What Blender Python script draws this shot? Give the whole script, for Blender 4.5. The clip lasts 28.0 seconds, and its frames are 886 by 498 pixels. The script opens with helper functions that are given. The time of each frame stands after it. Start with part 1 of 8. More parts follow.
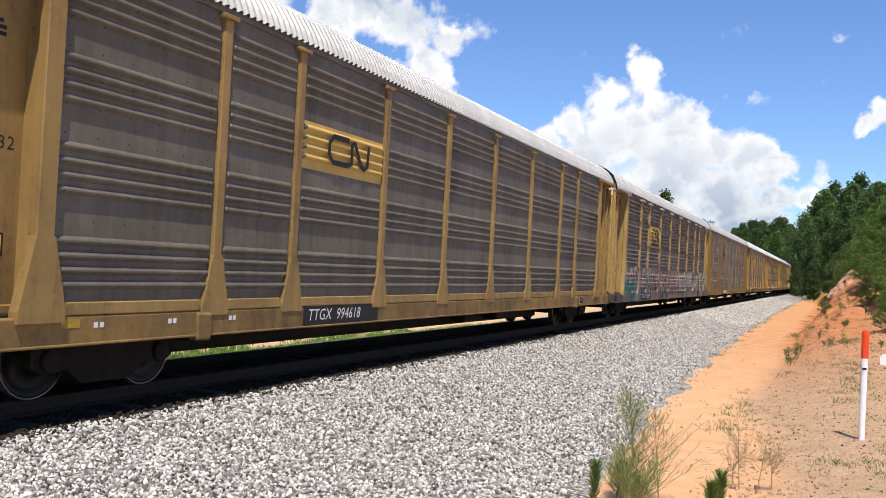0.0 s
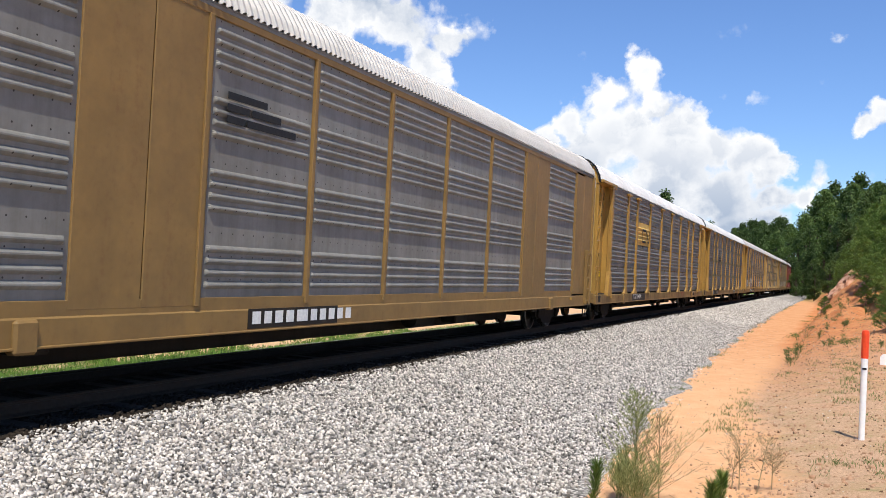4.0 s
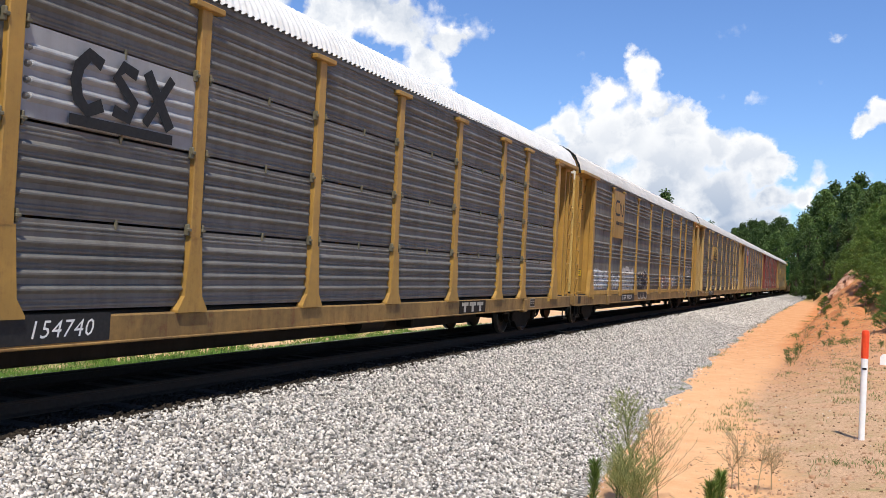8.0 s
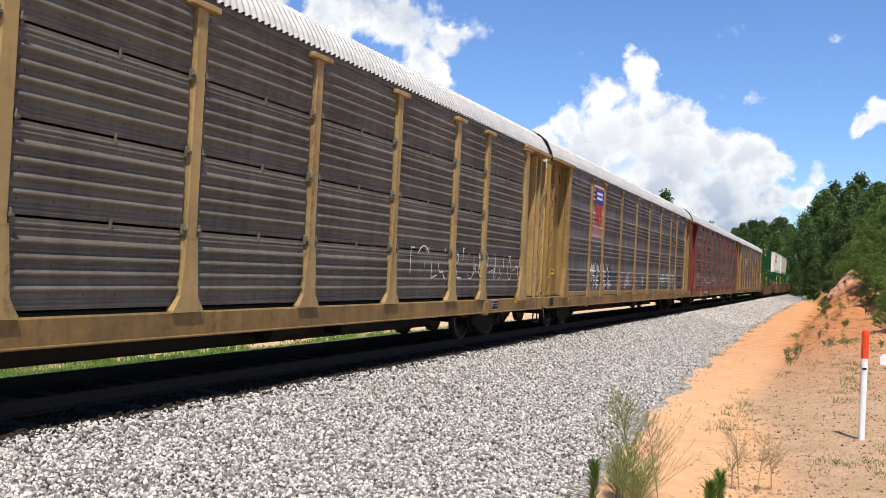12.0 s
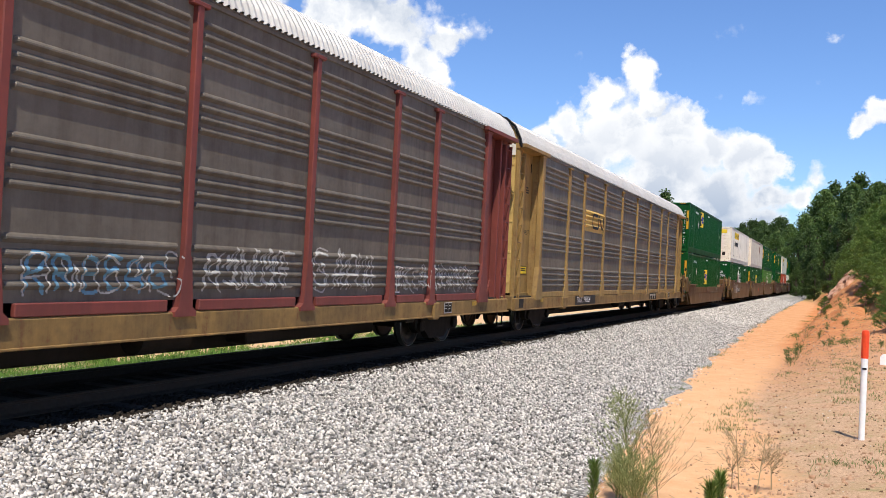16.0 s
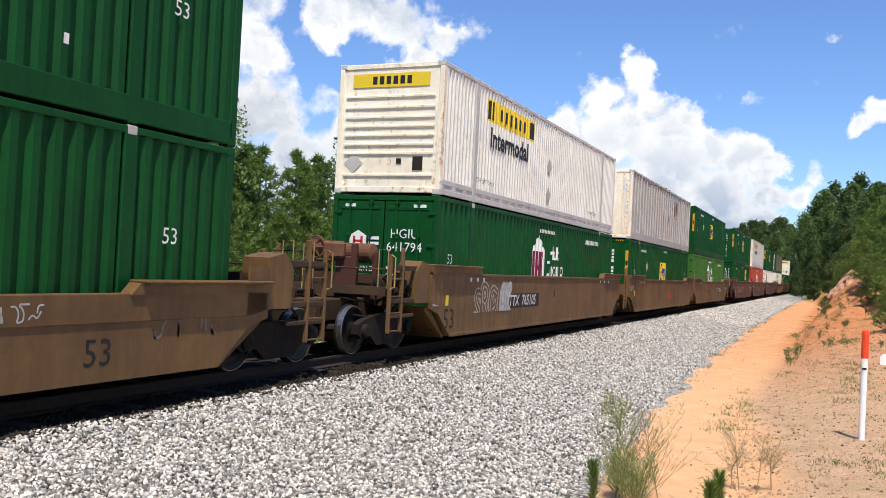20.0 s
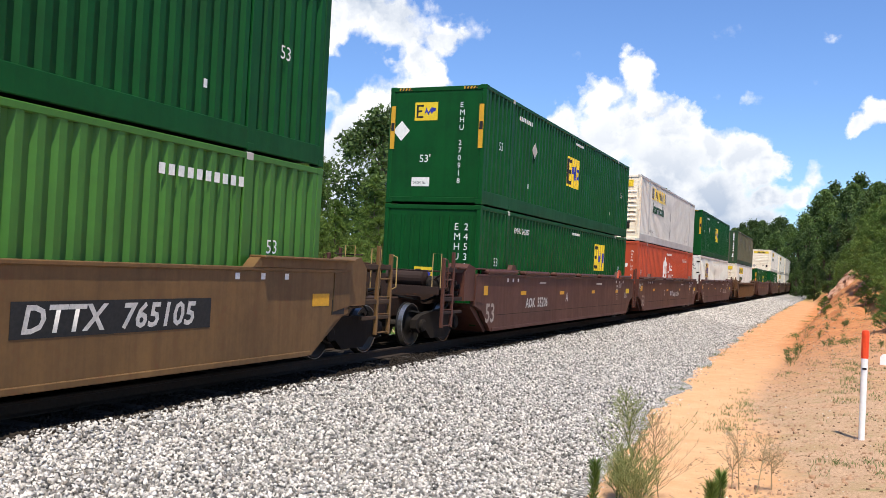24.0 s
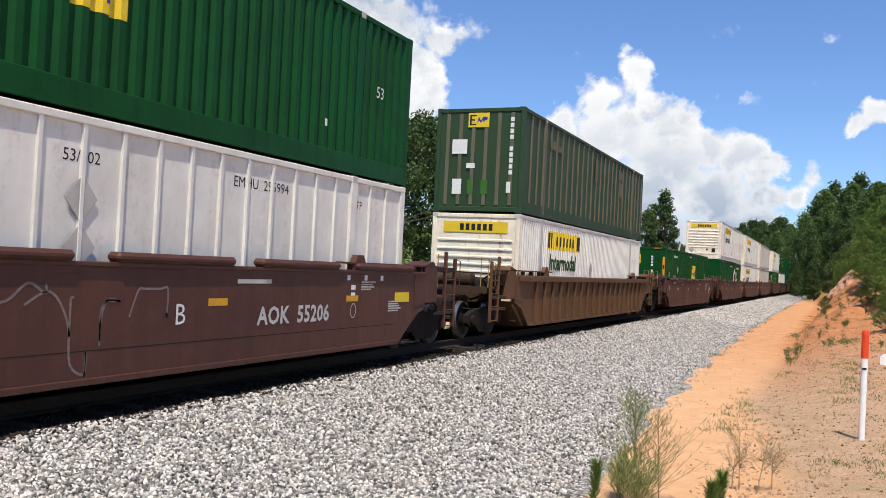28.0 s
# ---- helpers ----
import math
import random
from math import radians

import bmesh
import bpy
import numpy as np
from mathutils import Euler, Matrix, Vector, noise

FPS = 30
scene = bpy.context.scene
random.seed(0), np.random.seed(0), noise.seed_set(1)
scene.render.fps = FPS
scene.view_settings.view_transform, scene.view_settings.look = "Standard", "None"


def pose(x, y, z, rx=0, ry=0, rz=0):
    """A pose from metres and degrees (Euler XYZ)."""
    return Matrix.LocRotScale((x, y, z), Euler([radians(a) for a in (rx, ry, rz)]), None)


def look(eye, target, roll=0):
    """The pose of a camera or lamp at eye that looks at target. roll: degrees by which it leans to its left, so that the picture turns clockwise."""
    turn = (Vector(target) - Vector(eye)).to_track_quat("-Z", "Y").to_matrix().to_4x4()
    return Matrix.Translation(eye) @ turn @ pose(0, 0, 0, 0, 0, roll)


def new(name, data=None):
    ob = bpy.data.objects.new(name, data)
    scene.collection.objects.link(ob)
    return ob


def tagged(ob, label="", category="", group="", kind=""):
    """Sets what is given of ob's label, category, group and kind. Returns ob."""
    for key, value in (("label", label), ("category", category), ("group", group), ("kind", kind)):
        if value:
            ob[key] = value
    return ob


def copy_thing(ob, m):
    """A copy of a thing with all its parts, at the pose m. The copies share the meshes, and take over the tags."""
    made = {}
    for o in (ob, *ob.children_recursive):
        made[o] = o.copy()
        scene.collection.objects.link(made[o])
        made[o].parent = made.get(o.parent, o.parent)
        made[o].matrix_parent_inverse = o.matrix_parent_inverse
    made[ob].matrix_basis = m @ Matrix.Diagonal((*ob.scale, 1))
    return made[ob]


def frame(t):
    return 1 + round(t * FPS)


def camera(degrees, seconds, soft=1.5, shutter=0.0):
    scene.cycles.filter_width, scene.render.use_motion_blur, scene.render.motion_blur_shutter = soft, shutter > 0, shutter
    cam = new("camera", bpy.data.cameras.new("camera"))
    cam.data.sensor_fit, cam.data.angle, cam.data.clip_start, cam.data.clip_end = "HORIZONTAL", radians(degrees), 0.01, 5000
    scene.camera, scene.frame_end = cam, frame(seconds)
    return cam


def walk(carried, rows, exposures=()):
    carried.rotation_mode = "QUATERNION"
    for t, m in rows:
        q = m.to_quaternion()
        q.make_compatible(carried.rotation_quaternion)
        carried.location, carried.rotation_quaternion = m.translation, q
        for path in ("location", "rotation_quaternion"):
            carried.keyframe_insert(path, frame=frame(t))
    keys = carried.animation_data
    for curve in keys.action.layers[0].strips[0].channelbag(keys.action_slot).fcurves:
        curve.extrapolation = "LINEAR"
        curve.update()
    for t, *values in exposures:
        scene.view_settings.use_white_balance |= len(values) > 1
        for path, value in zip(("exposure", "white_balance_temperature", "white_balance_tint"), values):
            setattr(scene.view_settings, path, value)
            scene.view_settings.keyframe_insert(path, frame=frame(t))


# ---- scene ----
# Camera on a tripod beside the line; x runs away from the track, y along it, z = 0 at the rail top.
cam = camera(53.58, 28.0, 0.7)
YAW, PITCH, ROLL = radians(24.006), radians(1.088), 2.908
EYE = Vector((0, 0, 1.75))
CAM = look(EYE, EYE + Vector((-math.sin(YAW) * math.cos(PITCH), math.cos(YAW) * math.cos(PITCH), math.sin(PITCH))), ROLL)
walk(cam, [(0, CAM), (28, CAM)], [(0, 0.20), (15, 0.22), (17.5, 0.29), (19.5, 0.29), (20.8, 0.17), (22.5, 0.24), (24, 0.31), (25.2, 0.31), (26.0, 0.15), (28, 0.10)])

# ---- light ----
SUN = Vector((0.36, -0.80, 1.72)).normalized()
sun = new("sun", bpy.data.lights.new("sun", "SUN"))
sun.data.energy, sun.data.angle, sun.data.color = 4.8, radians(0.5), (1.0, 0.94, 0.83)
sun.matrix_world = look(SUN * 50, (0, 0, 0))
world = bpy.data.worlds.new("sky")
scene.world = world
world.use_nodes = True
_n = world.node_tree.nodes
_sky = _n.new("ShaderNodeTexSky")
_sky.sky_type, _sky.sun_disc = "NISHITA", False
_sky.sun_elevation, _sky.sun_rotation = math.asin(SUN.z), math.atan2(SUN.x, SUN.y)
_sky.air_density, _sky.dust_density, _sky.ozone_density = 1.0, 0.2, 3.0
_n["Background"].inputs[1].default_value = 0.112
_blue = _n.new("ShaderNodeMix")  # white balance of the sky towards blue
_blue.data_type, _blue.blend_type = "RGBA", "MULTIPLY"
_blue.inputs[0].default_value, _blue.inputs[7].default_value = 1.0, (0.79, 0.96, 1.26, 1)
world.node_tree.links.new(_sky.outputs[0], _blue.inputs[6])
world.node_tree.links.new(_blue.outputs[2], _n["Background"].inputs[0])

# ---- the train's way ----
SPEED, TRACK_X, BEND, BEND_END, RADIUS = 14.63, -9.04, 170.0, 230.0, 900.0


def track_x(y):
    """Centre of the track at y: straight, then a bend to the left."""
    if y <= BEND:
        return TRACK_X
    if y <= BEND_END:
        return TRACK_X - (y - BEND) ** 2 / (2 * RADIUS)
    return TRACK_X - (BEND_END - BEND) ** 2 / (2 * RADIUS) - (y - BEND_END) * (BEND_END - BEND) / RADIUS


def on_track(y, z=0.0):
    turn = math.degrees(math.atan(min(max(y - BEND, 0), BEND_END - BEND) / RADIUS))
    return pose(track_x(y), y, z, 0, 0, turn)


# ---- materials ----
class Net:
    """A small helper to wire node trees."""

    def __init__(self, name):
        self.m = bpy.data.materials.new(name)
        self.m.use_nodes = True
        self.t = self.m.node_tree
        self.bsdf = self.t.nodes["Principled BSDF"]
        self.out = self.t.nodes["Material Output"]

    def put(self, socket, value):
        if isinstance(value, bpy.types.NodeSocket):
            self.t.links.new(value, socket)
        elif isinstance(value, (tuple, list)) and len(value) == 3 and socket.type == "RGBA":
            socket.default_value = (*value, 1)
        else:
            socket.default_value = value

    def node(self, kind, ins=(), operation=None, data_type=None, blend_type=None, clamp=None, use_clamp=None, feature=None):
        n = self.t.nodes.new("ShaderNode" + kind)
        if operation:
            n.operation = operation
        if data_type:
            n.data_type = data_type
        if blend_type:
            n.blend_type = blend_type
        if clamp is not None:
            n.clamp = clamp
        if use_clamp is not None:
            n.use_clamp = use_clamp
        if feature:
            n.feature = feature
        for k, v in dict(ins).items():
            self.put(n.inputs[k], v)
        return n

    def math(self, op, a, b=0.0, clamp=False):
        return self.node("Math", {0: a, 1: b}, operation=op, use_clamp=clamp).outputs[0]

    def mix(self, fac, a, b, blend="MIX"):
        n = self.node("Mix", {0: fac, 6: a, 7: b}, data_type="RGBA", blend_type=blend)
        return n.outputs[2]

    def coords(self, shift=True):
        c = self.node("TexCoord").outputs["Object"]
        if not shift:
            return c
        r = self.node("ObjectInfo").outputs["Random"]
        o = self.math("MULTIPLY", r, 37.0)
        return self.node("VectorMath", {0: c, 1: self.node("CombineXYZ", {0: o, 1: o, 2: o}).outputs[0]}, operation="ADD").outputs[0]

    def noise(self, vec, scale, detail=4.0, rough=0.6, stretch=None):
        if stretch:
            vec = self.node("Mapping", {0: vec, 3: stretch}).outputs[0]
        return self.node("TexNoise", {"Vector": vec, "Scale": scale, "Detail": detail, "Roughness": rough}).outputs[0]

    def ramp(self, fac, lo, hi):
        return self.node("MapRange", {0: fac, 1: lo, 2: hi, 3: 0.0, 4: 1.0}, clamp=True).outputs[0]

    def bump(self, height, strength, dist=0.02):
        n = self.node("Bump", {"Height": height, "Strength": strength, "Distance": dist})
        self.put(self.bsdf.inputs["Normal"], n.outputs[0])

    def done(self, col, rough=0.6, metal=0.0, spec=None):
        self.put(self.bsdf.inputs["Base Color"], col)
        self.put(self.bsdf.inputs["Roughness"], rough)
        self.put(self.bsdf.inputs["Metallic"], metal)
        if spec is not None:
            self.put(self.bsdf.inputs["Specular IOR Level"], spec)
        return self.m


def paint(name, col, dirt=(0.09, 0.065, 0.045), wear=0.45, rough=0.55, metal=0.0, streak=0.5, grain=9.0, patch=0.7, rust=0.0, bump=0.15, over=None, spec=0.3, rust_colour=(0.17, 0.055, 0.02), rivets=None):
    """Weathered paint or metal: broad patches, vertical streaks and fine grain, with some rust."""
    n = Net(name)
    v = n.coords()
    broad = n.noise(v, patch, 5.0)
    fine = n.noise(v, grain, 6.0, 0.7)
    run = n.noise(v, 2.2, 4.0, 0.65, (2.2, 2.2, 0.16))
    f = n.math("ADD", n.math("MULTIPLY", n.ramp(broad, 0.35, 0.72), 0.55), n.math("MULTIPLY", n.ramp(run, 0.42, 0.75), streak))
    f = n.math("MULTIPLY", n.math("ADD", f, n.math("MULTIPLY", n.ramp(fine, 0.4, 0.75), 0.3)), wear, True)
    tone = n.mix(n.ramp(n.noise(v, patch * 2.3, 3.0), 0.3, 0.7), tuple(c * 0.9 for c in col), tuple(min(c * 1.1, 1) for c in col))
    c = n.mix(f, tone, dirt)
    if rust:
        c = n.mix(n.math("MULTIPLY", n.ramp(n.math("MULTIPLY", run, fine), 0.30, 0.42), rust), c, rust_colour)
    if over:
        c = over(n, c)
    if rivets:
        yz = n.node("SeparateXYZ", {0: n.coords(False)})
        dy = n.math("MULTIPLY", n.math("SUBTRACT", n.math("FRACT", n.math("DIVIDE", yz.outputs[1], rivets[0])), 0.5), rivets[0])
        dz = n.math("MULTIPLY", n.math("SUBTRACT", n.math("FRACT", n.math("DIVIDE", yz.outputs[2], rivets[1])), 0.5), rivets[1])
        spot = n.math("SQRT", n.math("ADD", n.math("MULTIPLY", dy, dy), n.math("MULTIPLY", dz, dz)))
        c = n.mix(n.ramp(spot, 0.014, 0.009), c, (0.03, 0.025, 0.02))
    n.bump(fine, bump, 0.01)
    return n.done(c, n.math("ADD", n.math("MULTIPLY", f, 0.25), rough, True), metal, spec)


def plain(name, col, rough=0.6, metal=0.0, vary=0.25, grain=20.0):
    n = Net(name)
    v = n.coords()
    f = n.ramp(n.noise(v, grain, 5.0), 0.3, 0.7)
    return n.done(n.mix(f, tuple(c * (1 - vary) for c in col), tuple(min(1, c * (1 + vary)) for c in col)), rough, metal, 0.2)


def leafy(name, dark, light, through_light=0.25):
    n = Net(name)
    r = n.node("NewGeometry").outputs["Random Per Island"]
    o = n.node("ObjectInfo").outputs["Random"]
    c = n.mix(n.math("ADD", n.math("MULTIPLY", r, 0.75), n.math("MULTIPLY", o, 0.3), True), dark, light)
    n.done(c, 0.55, 0.0, 0.3)
    t = n.node("BsdfTranslucent", {0: c})
    s = n.node("MixShader", {0: through_light, 1: n.bsdf.outputs[0], 2: t.outputs[0]})
    n.put(n.out.inputs[0], s.outputs[0])
    return n.m


def spray(car, y0, y1, top, wave, scale, colours, cover=1.0, line=0.05, seed=0.0, low=0.7):
    """Spray paint over the lower side of a car, in the car's own space: outlined blotches of colour between y0 and y1."""

    def over(n, c):
        t = n.node("TexCoord")
        t.object = car
        v = n.node("VectorMath", {0: t.outputs["Object"], 1: (0.0, seed, seed)}, operation="ADD").outputs[0]
        flat = n.node("VectorMath", {0: v, 1: (0.0, 1.5, 0.8)}, operation="MULTIPLY").outputs[0]
        bend = n.node("VectorMath", {0: n.node("TexNoise", {"Vector": flat, "Scale": 1.3, "Detail": 3.0}).outputs[1], 3: 1.3}, operation="SCALE").outputs[0]
        w = n.node("VectorMath", {0: flat, 1: bend}, operation="ADD").outputs[0]
        cell = n.node("TexVoronoi", {"Vector": w, "Scale": scale})
        edge = n.node("TexVoronoi", {"Vector": w, "Scale": scale}, feature="DISTANCE_TO_EDGE").outputs[0]
        pick = n.node("SeparateColor", {0: cell.outputs[1]}).outputs[0]
        fill = colours[0]
        for i, k in enumerate(colours[1:]):
            fill = n.mix(n.ramp(pick, (i + 1) / len(colours) - 0.005, (i + 1) / len(colours)), fill, k)
        fill = n.mix(n.ramp(edge, line, line * 0.7), fill, (0.02, 0.018, 0.02))
        xyz = n.node("SeparateXYZ", {0: t.outputs["Object"]})
        y, z = xyz.outputs[1], xyz.outputs[2]
        rim = n.math("ADD", z, n.math("MULTIPLY", n.math("SUBTRACT", n.noise(v, 1.1, 2.0, 0.5, (0, 1, 0.35)), 0.5), wave))
        m = n.math("MULTIPLY", n.ramp(rim, top + 0.02, top - 0.02), n.ramp(z, low - 0.02, low + 0.02))
        m = n.math("MULTIPLY", m, n.math("MULTIPLY", n.ramp(y, y0 - 0.1, y0 + 0.1), n.ramp(y, y1 + 0.1, y1 - 0.1)))
        m = n.math("MULTIPLY", m, n.ramp(n.noise(v, 14.0, 4.0, 0.7), 0.22, 0.42))
        return n.mix(n.math("MULTIPLY", m, cover), c, fill)

    return over


YELLOW = paint("yellow_paint", (0.34, 0.21, 0.066), (0.11, 0.07, 0.036), 0.65, 0.55, rust=0.5)
YELLOW_BRIGHT = paint("bright_yellow_paint", (0.40, 0.228, 0.05), (0.14, 0.088, 0.036), 0.55, 0.45, rust=0.25)
OCHRE = paint("ochre_paint", (0.25, 0.148, 0.045), (0.12, 0.08, 0.04), 0.6, 0.55, rust=0.25, streak=0.15)
YELLOW_PALE = paint("faded_yellow_paint", (0.43, 0.285, 0.105), (0.13, 0.085, 0.047), 0.6, 0.6, rust=0.7)
MAROON = paint("maroon_paint", (0.20, 0.045, 0.034), (0.05, 0.03, 0.025), 0.5, 0.55, rust=0.2)
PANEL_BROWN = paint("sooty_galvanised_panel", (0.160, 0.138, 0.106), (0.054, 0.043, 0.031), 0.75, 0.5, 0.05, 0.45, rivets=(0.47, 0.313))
PANEL_DARK = paint("brown_galvanised_panel", (0.150, 0.126, 0.098), (0.052, 0.041, 0.031), 0.8, 0.5, 0.05, 0.45)
PANEL_GREY = paint("grey_galvanised_panel", (0.160, 0.152, 0.138), (0.060, 0.054, 0.045), 0.75, 0.45, 0.08, 0.45)
PANEL_SILVER = paint("clean_galvanised_panel", (0.225, 0.22, 0.20), (0.11, 0.10, 0.08), 0.7, 0.5, 0.05, 0.5, rivets=(0.24, 0.313))
ROOF_GREY = paint("galvanised_roof", (0.50, 0.48, 0.45), (0.27, 0.25, 0.23), 0.5, 0.5, 0.1, 0.3)
ROOF_WHITE = paint("white_roof", (0.66, 0.66, 0.65), (0.40, 0.38, 0.36), 0.4, 0.6, spec=0.1)
BLACK_STEEL = plain("black_steel", (0.014, 0.013, 0.012), 0.6)
UNDERFRAME = paint("dirty_underframe", (0.022, 0.016, 0.011), (0.011, 0.008, 0.006), 0.6, 0.75)
WHEEL_STEEL = plain("wheel_steel", (0.013, 0.011, 0.009), 0.4)
TREAD_STEEL = plain("worn_tread_steel", (0.30, 0.28, 0.26), 0.3, 0.9)
RAIL_STEEL = plain("rail_steel", (0.035, 0.024, 0.017), 0.75, 0.0)
WHITE_MARK = plain("white_marking", (0.72, 0.71, 0.67), 0.6, 0, 0.12)
BLACK_MARK = plain("black_marking", (0.02, 0.02, 0.02), 0.6)
ORANGE_MARK = plain("reflective_yellow", (0.58, 0.30, 0.025), 0.4, 0, 0.1)
REFLECTOR = plain("weathered_reflector", (0.40, 0.235, 0.035), 0.5, 0, 0.3)
LABEL_YELLOW = plain("yellow_label", (0.72, 0.50, 0.03), 0.5, 0, 0.08)
BLUE_MARK = plain("blue_marking", (0.03, 0.04, 0.28), 0.5)
WINE_MARK = plain("wine_red_marking", (0.16, 0.012, 0.035), 0.5)
RED_MARK = plain("red_marking", (0.45, 0.03, 0.02), 0.5)
GREEN = paint("green_paint", (0.0025, 0.066, 0.011), (0.003, 0.021, 0.006), 0.5, 0.45, streak=0.55, spec=0.16)
GREEN_LIGHT = paint("light_green_paint", (0.045, 0.15, 0.018), (0.03, 0.07, 0.018), 0.35, 0.45, streak=0.4)
OLIVE = paint("olive_green_paint", (0.024, 0.060, 0.021), (0.03, 0.038, 0.022), 0.45, 0.55, rust=0.1)
OLIVE_POST = paint("faded_post_paint", (0.14, 0.125, 0.08), (0.07, 0.06, 0.04), 0.5, 0.6)
WHITE = paint("white_paint", (0.72, 0.69, 0.62), (0.42, 0.36, 0.27), 0.25, 0.45, rust=0.25, streak=0.4, rust_colour=(0.36, 0.24, 0.14))
WHITE_RUSTY = paint("rust_stained_white_paint", (0.88, 0.80, 0.64), (0.62, 0.42, 0.22), 0.4, 0.5, rust=0.85, rust_colour=(0.40, 0.18, 0.07), spec=0.15)
GREY_WHITE = paint("dull_white_paint", (0.47, 0.44, 0.40), (0.27, 0.22, 0.175), 0.4, 0.5, rust=0.2)
RED = paint("red_paint", (0.44, 0.065, 0.025), (0.22, 0.05, 0.025), 0.35, 0.5, streak=0.4)
TAN_WELL = paint("tan_well_paint", (0.165, 0.088, 0.030), (0.052, 0.029, 0.014), 0.7, 0.5, rust=0.4)
BROWN_WELL = paint("brown_well_paint", (0.090, 0.032, 0.021), (0.036, 0.017, 0.012), 0.6, 0.5, rust=0.25)
YELLOW_WELL = paint("yellow_well_paint", (0.13, 0.06, 0.022), (0.075, 0.035, 0.018), 0.6, 0.6, rust=0.6)
TAN_GRIME = paint("grimy_tan_steel", (0.065, 0.036, 0.018), (0.022, 0.014, 0.009), 0.8, 0.7, rust=0.5)
BROWN_GRIME = paint("grimy_brown_steel", (0.034, 0.017, 0.012), (0.014, 0.009, 0.007), 0.7, 0.7, rust=0.3)
RUSTY = paint("rusty_iron", (0.17, 0.075, 0.038), (0.06, 0.03, 0.02), 0.7, 0.75, rust=0.4)
WOOD_TIE = paint("creosoted_timber", (0.035, 0.026, 0.02), (0.016, 0.013, 0.011), 0.6, 0.85, streak=0.0)

YELLOW_SILL = paint("grimy_yellow_sill", (0.29, 0.168, 0.05), (0.06, 0.043, 0.027), 0.95, 0.65, rust=0.7, streak=0.35, patch=0.8)
# brighter copy of the yellow for end doors, sunlight included in the colour
YELLOW_DOOR = paint("sunlit_yellow_door", (0.54, 0.37, 0.12), (0.25, 0.155, 0.065), 0.4, 0.55, rust=0.5)
WHITE_SOOT = paint("grey_white_paint", (0.54, 0.52, 0.48), (0.30, 0.27, 0.23), 0.4, 0.5, rust=0.1)
PANEL_LIGHT = paint("light_galvanised_panel", (0.185, 0.18, 0.168), (0.085, 0.078, 0.068), 0.7, 0.45, 0.08, 0.45)
TRUCK_DIRT = paint("brake_dust_iron", (0.024, 0.018, 0.014), (0.010, 0.008, 0.006), 0.7, 0.8, spec=0.15)


